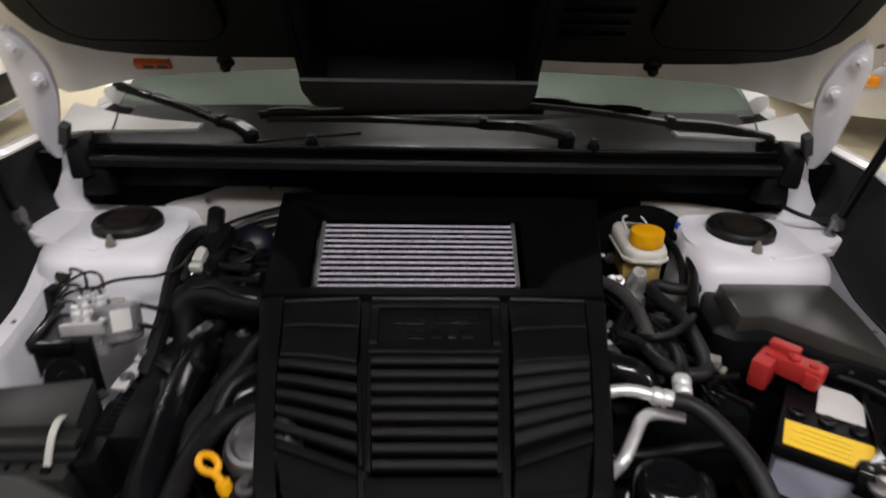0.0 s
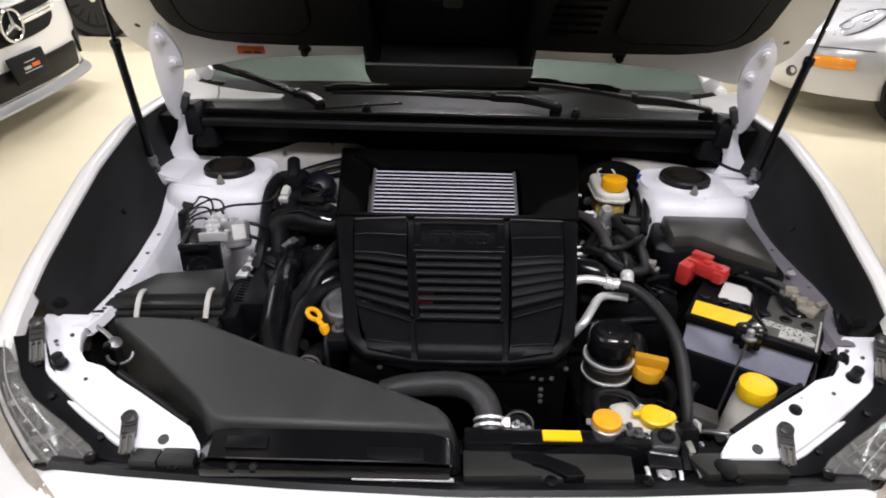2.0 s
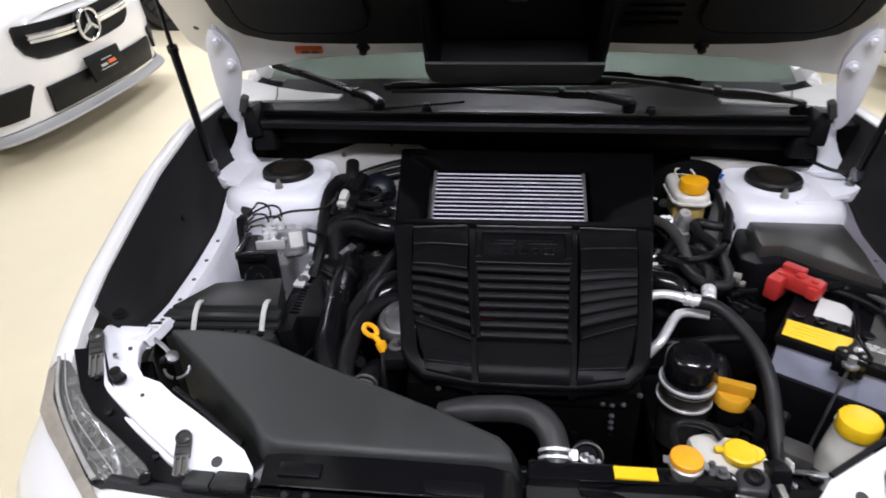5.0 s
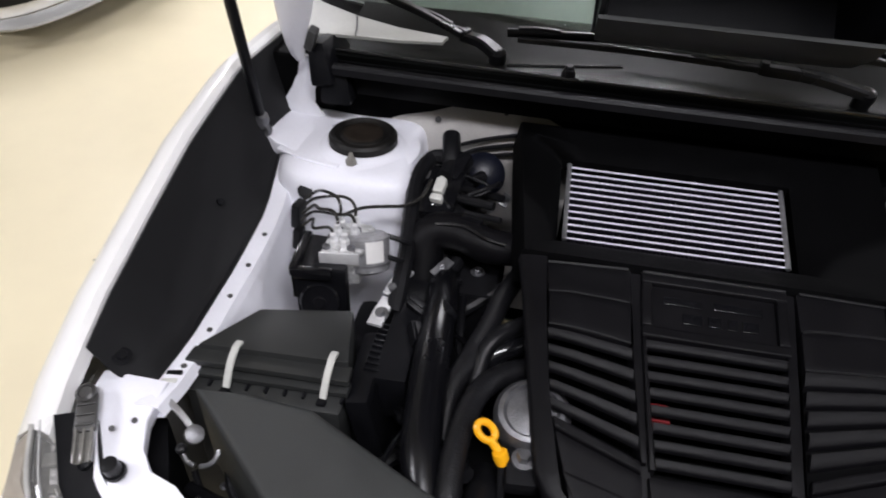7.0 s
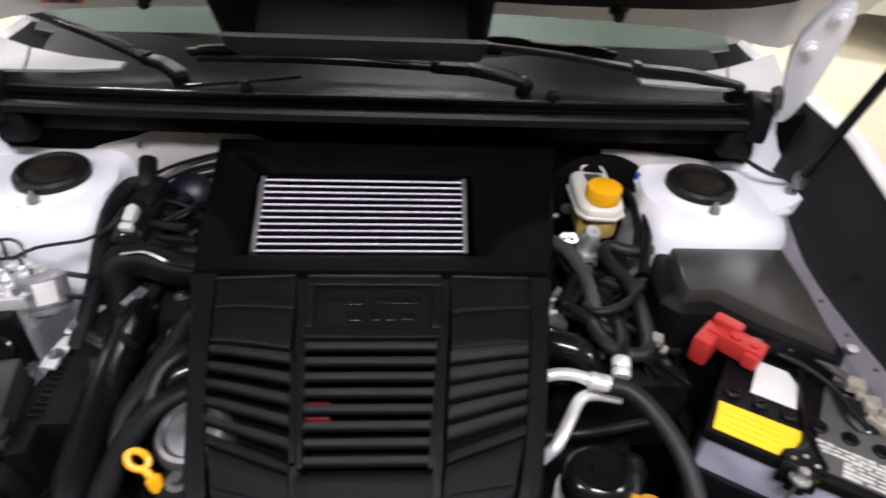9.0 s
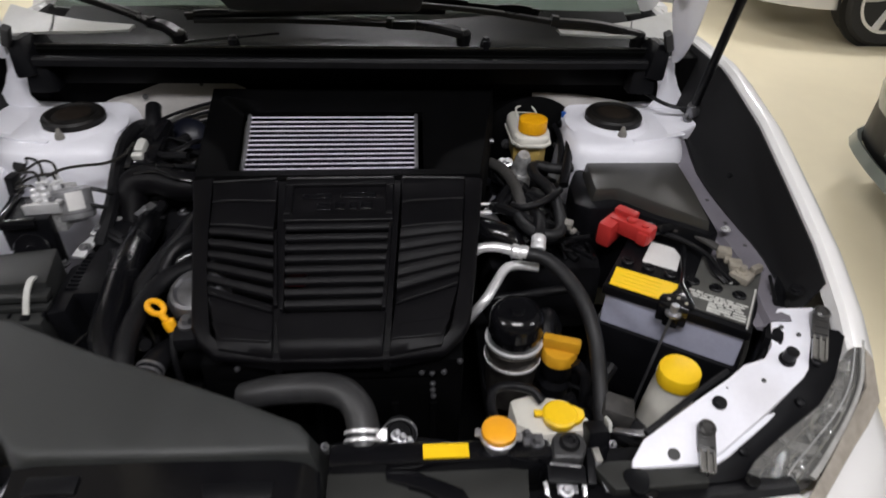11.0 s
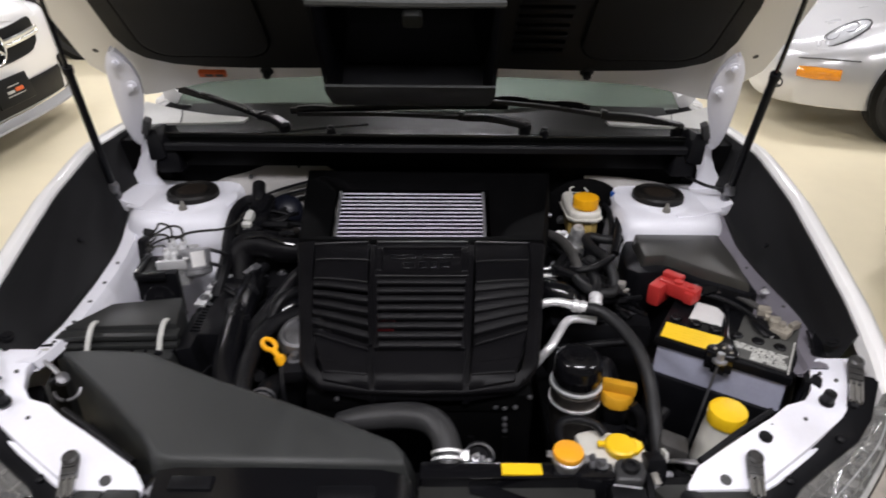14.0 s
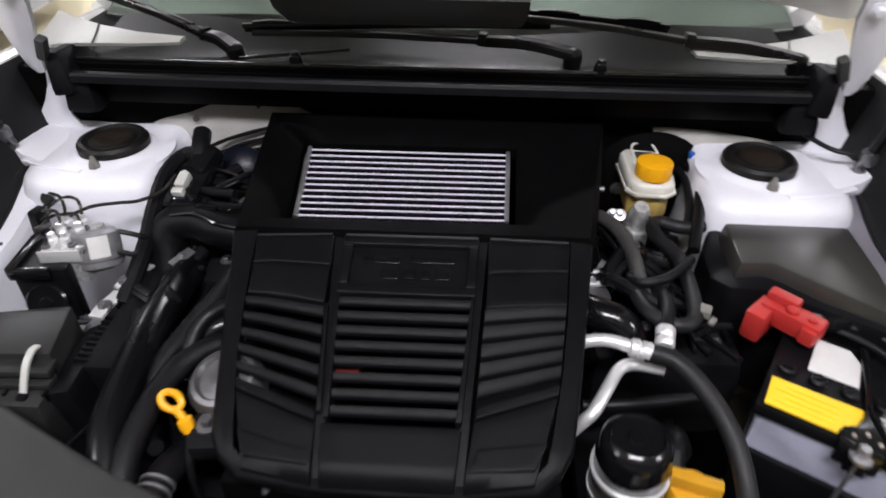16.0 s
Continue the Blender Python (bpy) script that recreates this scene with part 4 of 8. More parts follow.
for side in (-1, 1):
    def S(pts):
        return [(side * p[0] + max(0, side) * 0.004, p[1] + max(0, side) * 0.006, *p[2:]) for p in pts]
    bm = B()
    sheet(bm, [S(between(LENS_IN, LENS_OUT, k, 0.006 * math.sin(math.pi * k))) for k in (0, 0.25, 0.5, 0.75, 1)], 0.003)
    lamp = part("headlight", bm, LENS_CLEAR, car, "clear headlight lens over a grey silvered inside")
    lamp.visible_shadow = False
    bm = B()
    sheet(bm, [S(between(LENS_IN, LENS_OUT, k, -0.012 - d)) for k, d in ((-0.05, 0.0), (0.15, 0.022), (0.45, 0.034), (0.7, 0.028), (1.0, 0.006))], 0.003)
    part("reflector", bm, REFLECTOR, lamp, "silvered reflector behind the lens", angle=20)
    for k in range(6):
        a = Vector(LENS_IN[0]).lerp(Vector(LENS_IN[4]), 0.12 + 0.155 * k) + Vector((0, 0, -0.014))
        b = Vector(LENS_OUT[0]).lerp(Vector(LENS_OUT[5]), 0.12 + 0.155 * k) + Vector((0, 0, -0.022))
        bm = B()
        bar(bm, S([a, a.lerp(b, 0.5) + Vector((0, 0, -0.010)), b]), 0.010 if k % 2 else 0.018, 0.005, 4)
        part("reflector_rib", bm, REFLECTOR if k % 2 else SMOKED, lamp)
    for c, r in (((0.640, 0.566, 0.764), 0.020), ((0.690, 0.612, 0.786), 0.024)):
        bm = B()
        lathe(bm, [(r, -0.006), (r, 0.004), (r * 0.84, 0.006), (r * 0.6, -0.004), (0, -0.008)], S([c])[0], (side * 0.35, -0.7, 0.6), 22)
        part("projector", bm, CHROME, lamp, "bright round projector rim")
    bm = B()
    bar(bm, S([tuple(Vector(p) + Vector((0, 0, 0.004))) for p in LENS_OUT]), lambda k: 0.005 + 0.004 * k, 0.006)
    part("lens_trim", bm, BAND_WHITE, lamp, "bright pale trim along the lens")
    # chrome strips added as the bright streaks inside the lens
    for k, w in ((0.22, 0.0022), (0.80, 0.0030)):
        bm = B()
        bar(bm, S(between(LENS_IN, LENS_OUT, k, -0.008)[1:]), w, 0.002)
        part("light_guide", bm, CHROME, lamp)
    # pale chips scattered as bright speckles of reflection
    rng = random.Random(31)
    for i in range(16):
        line = curve_points(between(LENS_IN, LENS_OUT, rng.uniform(0.15, 0.8), -0.014), 6)
        p = S([line[int(rng.uniform(0.25, 0.98) * (len(line) - 1))]])[0]
        bm = B()
        box(bm, p, (rng.uniform(0.005, 0.014), rng.uniform(0.004, 0.010), 0.006), 0.0015, (rng.uniform(-40, 20), rng.uniform(-20, 20), side * rng.uniform(20, 60)))
        part("reflector_facet", bm, BAND_WHITE if i % 3 else CHROME, lamp)
    bm = B()
    bar(bm, S(between(LENS_IN, LENS_OUT, 0.62, 0.0045)), 0.002, 0.002)
    part("lens_trim", bm, LIP_GREY, lamp)
    bm = B()
    sheet(bm, [S([tuple(Vector(p) + Vector((0, 0, -0.004))) for p in LENS_OUT[:5]]), S([tuple(Vector(p) + Vector((0, 0, -0.006))) for p in BAND_IN[:5]])], 0.003)
    part("dark_gap", bm, BLACKOUT, lamp, "black gap beside the lens trim")
    bm = B()
    sheet(bm, [S(BAND_IN), S(between(BAND_IN, BAND_OUT, 0.5, 0.0015)), S(BAND_OUT)], 0.003)
    part("lower_lens", bm, OUTER_LENS, lamp, "pale beige clear edge of the headlight running down to the bumper")
    # near-black block added to darken the gap behind the lens
    bm = B()
    prism(bm, S([(0.56, 0.58), (0.65, 0.60), (0.735, 0.68), (0.76, 0.78), (0.68, 0.80), (0.64, 0.72), (0.54, 0.65)]),
          0.60, lambda x, y: 0.725 + 0.30 * max(0, y - 0.6), 0.006)
    part("housing", bm, VOID, lamp, "black headlight housing")
    bm = B()
    sheet(bm, [S(FRAME_IN), S(between(FRAME_IN, LENS_IN, 0.5, -0.003)), S(between(FRAME_IN, LENS_IN, 0.92, 0.001)), S(between(FRAME_IN, LENS_IN, 1.02, 0.003))], 0.004)
    part("headlight_frame", bm, PLASTIC, lamp, "black plastic headlight frame")
    for k, dx in ((0.18, 0.4), (0.46, 0.55), (0.78, 0.45)):
        line = curve_points(between(FRAME_IN, LENS_IN, dx, 0.0), 8)
        p = S([line[int(k * (len(line) - 1))]])[0]
        bm = B()
        lathe(bm, [(0.007, -0.002), (0.007, 0.003), (0.004, 0.005), (0, 0.005)], p, (side * 0.2, -0.4, 1), 12)
        part("rivet", bm, PLASTIC, lamp)
    # thin grey line drawn where the bumper's shading changes at its crease
    bm = B()
    tube(bm, S([(0.553, 0.4445, 0.745), (0.538, 0.4405, 0.7345), (0.522, 0.428, 0.708), (0.509, 0.4195, 0.676), (0.50, 0.415, 0.63)]), 0.0012, 6, 4)
    part("panel_gap", bm, LIP_GREY, bumper)
    # brace: white pressed panel from fender to the nose
    def S(pts):
        return [(side * p[0], *p[1:]) for p in pts]
    def brace_z(x, y):
        return min(0.796 + 0.36 * max(0, y - 0.545), 0.864)
    bm = B()
    prism(bm, S([(0.742, 0.757), (0.712, 0.724), (0.697, 0.694), (0.686, 0.671), (0.676, 0.661), (0.664, 0.652), (0.600, 0.610), (0.531, 0.568), (0.494, 0.548), (0.395, 0.546), (0.398, 0.556), (0.419, 0.581), (0.511, 0.633), (0.560, 0.659), (0.591, 0.679), (0.625, 0.688)] + ([(0.642, 0.706), (0.652, 0.732), (0.662, 0.756), (0.684, 0.778), (0.742, 0.779)] if side > 0 else [(0.643, 0.708), (0.653, 0.738), (0.660, 0.797), (0.745, 0.797)])),
          lambda x, y: brace_z(x, y) - 0.018, brace_z, 0.003)
    brace = part("brace", bm, BAY_WHITE, car, "white-painted brace panel above the headlight")
    if side > 0:
        brace.location = (0.006, 0.009, 0.0)
    bm = B()
    prism(bm, S([(0.746, 0.753), (0.717, 0.720), (0.702, 0.691), (0.691, 0.667), (0.680, 0.655), (0.666, 0.645), (0.603, 0.604), (0.534, 0.562), (0.50, 0.546), (0.53, 0.575), (0.600, 0.615), (0.664, 0.655), (0.686, 0.676), (0.712, 0.728)]), lambda x, y: brace_z(x, y) - 0.030, lambda x, y: brace_z(x, y) - 0.009, 0.003)
    part("brace_flange", bm, BAY_WHITE, brace, "folded lower edge of the brace")
    bm = B()
    tube(bm, S([(0.425, 0.590, 0.809), (0.505, 0.638, 0.826), (0.565, 0.672, 0.838)]), 0.005, 8, 5)
    part("edge_seal", bm, RUBBER, brace, "black rubber edge strip")
    for x, y in ((0.69, 0.722), (0.612, 0.655), (0.668, 0.735)):
        bm = B()
        lathe(bm, [(0.0035, -0.001), (0.0035, 0.001), (0.001, 0.0012)], (side * x, y, brace_z(x, y)), (0, -0.3, 1), 10)
        part("hole", bm, INK, brace)
    bm = B()
    lathe(bm, [(0.0085, -0.001), (0.0085, 0.0012), (0.004, 0.0015)], (side * 0.455, 0.5605, brace_z(0.455, 0.5605)), (0, -0.3, 1), 14)
    part("hole", bm, INK, brace)
    for (x, y), r in (((0.663 if side < 0 else 0.657, 0.680 if side < 0 else 0.684), 0.0095), ((0.537, 0.625), 0.008) if side > 0 else ((0.60, 0.715), 0.005)):
        bm = B()
        z = brace_z(x, y)
        lathe(bm, [(r * 1.3, 0), (r * 1.25, 0.004), (r, 0.004), (r, 0.022 if r > 0.009 else 0.006), (r * 0.6, 0.023 if r > 0.009 else 0.007)], (side * x, y, z), (0, -0.2, 1), 16)
        part("rubber_stop", bm, RUBBER, brace, "black rubber stop")
    for x, y, turn, z in ((0.512, 0.578, 14, None), (0.728, 0.740, 24, 0.867)):
        z = z or brace_z(x, y)
        shift = Vector((0, 0, 0)) if side < 0 else Vector((-0.003, 0.009, 0.0)) if y < 0.7 else Vector((0.006, 0.008, 0.0))
        m = Matrix.Translation(shift) @ pose(side * x, y, z + 0.002, 18, 0, -side * turn)
        long = 0.085 if y > 0.7 else 0.062
        bm = B()
        box(bm, (0, 0.013 - long * 0.28, 0.004), (0.024, long * 0.56, 0.007), 0.003, m=m)
        lathe(bm, [(0.012, 0.003), (0.012, 0.010), (0.008, 0.013), (0.007, 0.011), (0, 0.0105)], m @ Vector((0, 0.012, 0)), (0, -0.3, 1), 18)
        part("headlight_tab", bm, TAB_GREY, lamp, "dark ribbed mounting tab with a bolt")
        for k in range(1, int(long / 0.02)):
            bm = B()
            box(bm, (0, 0.010 - 0.012 * k, 0.008), (0.019, 0.003, 0.005), 0.001, m=m)
            part("tab_rib", bm, TAB_GREY, lamp)
        bm = B()
        box(bm, (0, 0.013 - long * 0.74, 0.002), (0.020, long * 0.46, 0.004), 0.001, m=m)
        part("tab_foot", bm, SMOKED, lamp, "smoky grey foot of the tab")
        for dx in (-0.0085, 0.0, 0.0085):
            bm = B()
            box(bm, (dx, 0.013 - long * 0.74, 0.006), (0.0035, long * 0.46, 0.007), 0.0012, m=m)
            part("foot_rib", bm, SMOKED, lamp)

# ---- the engine bay ----
SLOPE = 0.318


def cover_z(y):
    """Height of the cover's sloping top face."""
    return 0.957 + (y - 1.04) * SLOPE


# engine block and the dark machinery under everything
engine = thing("engine", (0, 0.95, 0.5), "black and grey engine block below the cover", "engine")
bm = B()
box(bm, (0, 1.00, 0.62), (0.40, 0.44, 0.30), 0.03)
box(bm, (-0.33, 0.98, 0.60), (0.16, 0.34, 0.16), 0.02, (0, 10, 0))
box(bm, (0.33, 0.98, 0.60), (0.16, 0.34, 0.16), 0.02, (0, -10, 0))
# extra box that darkens the gap beside the coil connector
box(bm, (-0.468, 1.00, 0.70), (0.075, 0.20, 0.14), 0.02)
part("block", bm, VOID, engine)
bm = B()
box(bm, (0.0, 0.765, 0.70), (0.39, 0.06, 0.24), 0.010)
part("front_cover", bm, FOAM_GAP_BLACK, engine, "black front timing cover")
for i in range(6):
    bm = B()
    box(bm, (-0.15 + 0.06 * i, 0.733, 0.66), (0.012, 0.008, 0.14), 0.003)
    part("rib", bm, FOAM_GAP_BLACK, engine)
for x, z in ((0.131, 0.795), (0.1465, 0.793), (0.1645, 0.795), (0.148, 0.769), (0.1485, 0.755), (0.1495, 0.742), (0.188, 0.817), (-0.140, 0.811)):
    bm = B()
    bolt(bm, (x, 0.7345, z), 0.0028, 0.005, (0, -1, 0.15))
    part("bolt", bm, DULL_STEEL, engine)
for i, (x, w) in enumerate(((-0.062, 0.026), (-0.030, 0.014), (-0.006, 0.010), (0.014, 0.010), (0.042, 0.024))):
    bm = B()
    box(bm, (x, 0.7342, 0.8085), (w, 0.002, 0.007), 0.0)
    part("cast_marking", bm, LID_PLASTIC, engine)
bm = B()
for k in range(3):
    tube(bm, [(-0.20 + 0.02 * k, 0.70, 0.60), (0.0, 0.66, 0.66 + 0.01 * k), (0.20, 0.68, 0.62)], 0.008, 8, 5)
part("drive_belt", bm, RUBBER, engine)
bm = B()
lathe(bm, [(0.022, 0), (0.024, 0.006), (0.024, 0.012), (0.018, 0.014), (0.016, 0.008), (0.006, 0.008), (0.006, 0.014), (0, 0.015)], (0.097, 0.640, 0.775), (0, -0.75, 0.66), 32)
part("idler_pulley", bm, VOID, engine, "dark belt pulley")
bm = B()
box(bm, (-0.068, 0.874, cover_z(0.868) - 0.034), (0.036, 0.028, 0.016), 0.004)
part("red_cap", bm, SHADED_RED, engine, "red plastic cap under the louvres, darkened for their shade")
bm = B()
tube(bm, [(0.097 + 0.024 * math.cos(a), 0.632 + 0.010 * math.sin(a), 0.782 + 0.018 * math.sin(a)) for a in [k * math.pi / 8 for k in range(-3, 11)]], 0.0014, 6, 3)
part("wire_ring", bm, ALU, engine)

# ---- engine cover ----
cover = thing("engine_cover", (0, 1.0, 0.85), "black plastic engine cover with louvred panels and a scoop surround", "engine cover")
# near-black floor that paints the louvre openings dark
bm = B()
outline = [(-0.240, 1.040), (-0.232, 0.93), (-0.212, 0.80), (-0.198, 0.745), (-0.175, 0.728), (-0.08, 0.722), (0.07, 0.722), (0.170, 0.728), (0.195, 0.745), (0.208, 0.80), (0.226, 0.93), (0.232, 1.04)]
prism(bm, [(x * 0.95, max(y, 0.735)) for x, y in outline], lambda x, y: cover_z(y) - 0.075, lambda x, y: cover_z(y) - 0.05, 0.004, 0.004, 2)
part("base", bm, FOAM_GAP_BLACK, cover, "dark underside of the cover")


def crown(x, y):
    """The cover's face: a plane that rounds off to the sides and to the front."""
    return cover_z(y) - 0.16 * max(0, abs(x) - 0.19) - 1.1 * max(0, 0.733 - y)


def slab(bm, rows, drop, r=0.0):
    """A closed plate under a grid of top points."""
    n, m = len(rows), len(rows[0])
    top = [[bm.verts.new(p) for p in row] for row in rows]
    low = [[bm.verts.new(Vector(p) - Vector((0, 0, drop))) for p in row] for row in rows]
    for i in range(n - 1):
        for j in range(m - 1):
            bm.faces.new((top[i][j], top[i][j + 1], top[i + 1][j + 1], top[i + 1][j]))
            bm.faces.new((low[i][j], low[i + 1][j], low[i + 1][j + 1], low[i][j + 1]))
    for j in range(m - 1):
        bm.faces.new((top[0][j + 1], top[0][j], low[0][j], low[0][j + 1]))
        bm.faces.new((top[-1][j], top[-1][j + 1], low[-1][j + 1], low[-1][j]))
    for i in range(n - 1):
        bm.faces.new((top[i][0], top[i + 1][0], low[i + 1][0], low[i][0]))
        bm.faces.new((top[i + 1][-1], top[i][-1], low[i][-1], low[i + 1][-1]))
    bmesh.ops.recalc_face_normals(bm, faces=bm.faces)
    if r:
        bevel(bm, bm.faces, r, 2, 50)
    return bm


def plate_rows(quad, lift=0.0, nx=8, ny=5):
    (ax, ay), (bx, by), (cx, cy), (dx, dy) = quad
    rows = []
    for i in range(ny + 1):
        v = i / ny
        row = []
        for j in range(nx + 1):
            u = j / nx
            x = (ax + (bx - ax) * u) * (1 - v) + (dx + (cx - dx) * u) * v
            y = (ay + (by - ay) * u) * (1 - v) + (dy + (cy - dy) * u) * v
            row.append((x, y, crown(x, y) + lift))
        rows.append(row)
    return rows


def cover_part(name, quad, material=COVER, label="", lift=0.0, thick=0.03, r=0.0022, **k):
    bm = slab(B(), plate_rows(quad, lift, **k), thick, r)
    return part(name, bm, material, cover, label, angle=50)


def slat(quad, lift_back, lift_front, name="slat", drop=0.0018):
    """One louvre: its face leans forward and its front edge rolls under."""
    (ax, ay), (bx, by), (cx, cy), (dx, dy) = quad
    rows = []
    for v, up in ((0, lift_back - 0.0025), (0.08, lift_back), (0.35, lift_back + 0.15 * (lift_front - lift_back)), (0.62, lift_back + 0.5 * (lift_front - lift_back)), (0.86, lift_front), (0.95, lift_front - 0.0012), (1.0, lift_front - 0.0030)):
        row = []
        for u in (0, 0.02, 0.25, 0.5, 0.75, 0.98, 1):
            x, y = (ax + (bx - ax) * u) * (1 - v) + (dx + (cx - dx) * u) * v, (ay + (by - ay) * u) * (1 - v) + (dy + (cy - dy) * u) * v
            row.append((x, y, crown(x, y) + up))
        rows.append(row)
    return part(name, slab(B(), rows, drop), COVER, cover, angle=45)


# outer rim with its rolled skirt
RIM = [(-0.220, 1.046, -0.254, 1.048), (-0.216, 1.0, -0.243, 1.0), (-0.2085, 0.93, -0.231, 0.93), (-0.198, 0.86, -0.218, 0.86), (-0.190, 0.82, -0.210, 0.815), (-0.180, 0.775, -0.201, 0.77), (-0.174, 0.752, -0.188, 0.747), (-0.156, 0.735, -0.164, 0.728), (-0.08, 0.7295, -0.082, 0.723), (0.0, 0.7285, 0.0, 0.722),
       (0.08, 0.7295, 0.082, 0.723), (0.156, 0.735, 0.163, 0.728), (0.174, 0.752, 0.187, 0.747), (0.180, 0.775, 0.200, 0.77), (0.189, 0.82, 0.208, 0.815), (0.196, 0.86, 0.216, 0.86), (0.2055, 0.93, 0.226, 0.93), (0.212, 1.0, 0.236, 1.0), (0.216, 1.046, 0.243, 1.048)]
bm = B()
rows = []
for a, b, c, d in RIM:
    dip = 0.006 * max(0, min(1, (0.172 - abs(c)) / 0.012))
    p, q = Vector((a, b, crown(a, b) - 0.001 - dip)), Vector((c, d, crown(c, d) - dip))
    out = Vector((c - a, d - b, 0)).normalized()
    k = 1.0 - 0.55 * max(0, min(1, (0.18 - abs(c)) / 0.03))
    rows.append([p + Vector((0, 0, -0.02)), p, p.lerp(q, 0.5), q - Vector((0, 0, 0.001)), q + out * 0.003 * k - Vector((0, 0, 0.004 * k)), q + out * 0.0045 * k - Vector((0, 0, 0.010 * k)), q + out * 0.0035 * k - Vector((0, 0, 0.018 * k)), q - out * 0.003 - Vector((0, 0, 0.020 * k))])
sheet(bm, rows)
part("rim", bm, COVER, cover, "rounded outer rim of the cover", angle=60)
# two channels between the panels
cover_part("channel", ((-0.108, 1.040), (-0.094, 1.040), (-0.0735, 0.724), (-0.0835, 0.724)), lift=-0.007, r=0.0)
cover_part("channel", ((0.091, 1.042), (0.103, 1.042), (0.0835, 0.724), (0.0735, 0.724)), lift=-0.007, r=0.0)
# middle panel
cover_part("panel", ((-0.0945, 1.040), (0.0915, 1.042), (0.0905, 1.027), (-0.0935, 1.025)), label="middle panel with eight louvres")
cover_part("panel", ((-0.0935, 1.0245), (-0.080, 1.0245), (-0.0785, 0.964), (-0.092, 0.964)))
cover_part("panel", ((0.077, 1.0265), (0.0905, 1.0265), (0.089, 0.964), (0.0755, 0.964)))
cover_part("emblem_recess", ((-0.080, 1.026), (0.078, 1.028), (0.077, 0.960), (-0.079, 0.960)), lift=-0.007, thick=0.006, r=0.0, label="recessed plate with raised lettering bars")
cover_part("panel", ((-0.0918, 0.9635), (0.089, 0.9635), (0.0885, 0.951), (-0.0913, 0.949)))
for x, w, y, h in ((-0.040, 0.05, 1.006, 0.010), (0.03, 0.06, 1.008, 0.010), (-0.028, 0.024, 0.984, 0.014), (0.000, 0.016, 0.985, 0.014), (0.022, 0.012, 0.985, 0.014), (0.044, 0.02, 0.986, 0.014)):
    cover_part("raised_bar", ((x - w / 2, y + h / 2), (x + w / 2, y + h / 2), (x + w / 2, y - h / 2), (x - w / 2, y - h / 2)), GLOSS_BLACK, lift=-0.005, thick=0.003, r=0.0006, nx=1, ny=1)
for q in (((-0.0912, 0.9485), (-0.0865, 0.9485), (-0.0735, 0.790), (-0.080, 0.790)), ((0.0835, 0.950), (0.0885, 0.950), (0.0785, 0.790), (0.0715, 0.790))):
    cover_part("panel_rail", q, r=0.0012)
pitch = 0.0201
for i in range(8):
    ya = 0.944 - pitch * i
    k = i / 8
    wl, wr = 0.087 - 0.0155 * k, 0.0845 - 0.013 * k
    slat(((-wl, ya), (wr, ya + 0.002), (wr - 0.001, ya - 0.0080), (-wl + 0.001, ya - 0.0094)), 0.0, -0.0022)
cover_part("panel", ((-0.081, 0.7825), (0.0785, 0.784), (0.0735, 0.7235), (-0.0735, 0.7230)), label="plain lower part of the middle panel", ny=6)
# side panel with open louvres
cover_part("panel", ((-0.2195, 1.038), (-0.1085, 1.040), (-0.106, 0.991), (-0.2125, 0.993)), label="side panel with open louvres", lift=-0.002)
cover_part("panel", ((-0.2125, 0.9925), (-0.106, 0.9905), (-0.104, 0.934), (-0.208, 0.946)), r=0.003)
cover_part("panel_rail", ((-0.1035, 0.933), (-0.0985, 0.933), (-0.083, 0.796), (-0.089, 0.796)), r=0.0012)
for i in range(5):
    k = i / 5
    ya, yb = 0.941 - 0.0222 * i, 0.929 - 0.0262 * i
    xa, xb = -0.2085 + 0.0145 * k, -0.104 + 0.0135 * k
    slat(((xa, ya), (xb, yb), (xb + 0.0015, yb - 0.0122), (xa + 0.002, ya - 0.0096)), 0.0005, -0.0022)
cover_part("panel", ((-0.1925, 0.832), (-0.0895, 0.797), (-0.0885, 0.785), (-0.1885, 0.818)), r=0.003)
cover_part("panel", ((-0.1875, 0.815), (-0.0880, 0.782), (-0.0835, 0.7235), (-0.160, 0.731)), label="plain lower corner of the side panel", ny=6, lift=-0.0012, r=0.0016)
cover_part("raised_ridge", ((-0.176, 0.772), (-0.0880, 0.752), (-0.0865, 0.736), (-0.160, 0.742)), lift=0.0012, thick=0.006, r=0.0022)
# side panel with closed ribs
cover_part("panel", ((0.1035, 1.042), (0.2155, 1.044), (0.2105, 0.998), (0.1035, 0.987)), label="side panel with closed ribs", lift=-0.002)
cover_part("panel", ((0.1035, 0.9865), (0.2105, 0.9975), (0.2055, 0.946), (0.102, 0.936)), r=0.003)
# near-black bed that paints the valleys between the ribs dark
cover_part("rib_bed", ((0.1015, 0.937), (0.2055, 0.947), (0.189, 0.835), (0.092, 0.798)), lift=-0.010, thick=0.006, r=0.0, material=FOAM_GAP_BLACK)
for i in range(5):
    ya, yb = 0.935 - 0.0242 * i, 0.945 - 0.0200 * i
    k = i / 5
    xa, xb = 0.102 - 0.007 * k, 0.205 - 0.013 * k
    slat(((xa, ya), (xb, yb), (xb - 0.0020, yb - 0.0130), (xa - 0.0015, ya - 0.0160)), 0.0014, -0.0026, "rib", 0.006)
cover_part("panel", ((0.0945, 0.8095), (0.1925, 0.8425), (0.190, 0.829), (0.0935, 0.796)), r=0.003)
cover_part("panel", ((0.0925, 0.793), (0.1885, 0.8255), (0.160, 0.731), (0.0835, 0.7235)), label="plain lower corner of the side panel", ny=6, lift=-0.0012, r=0.0016)
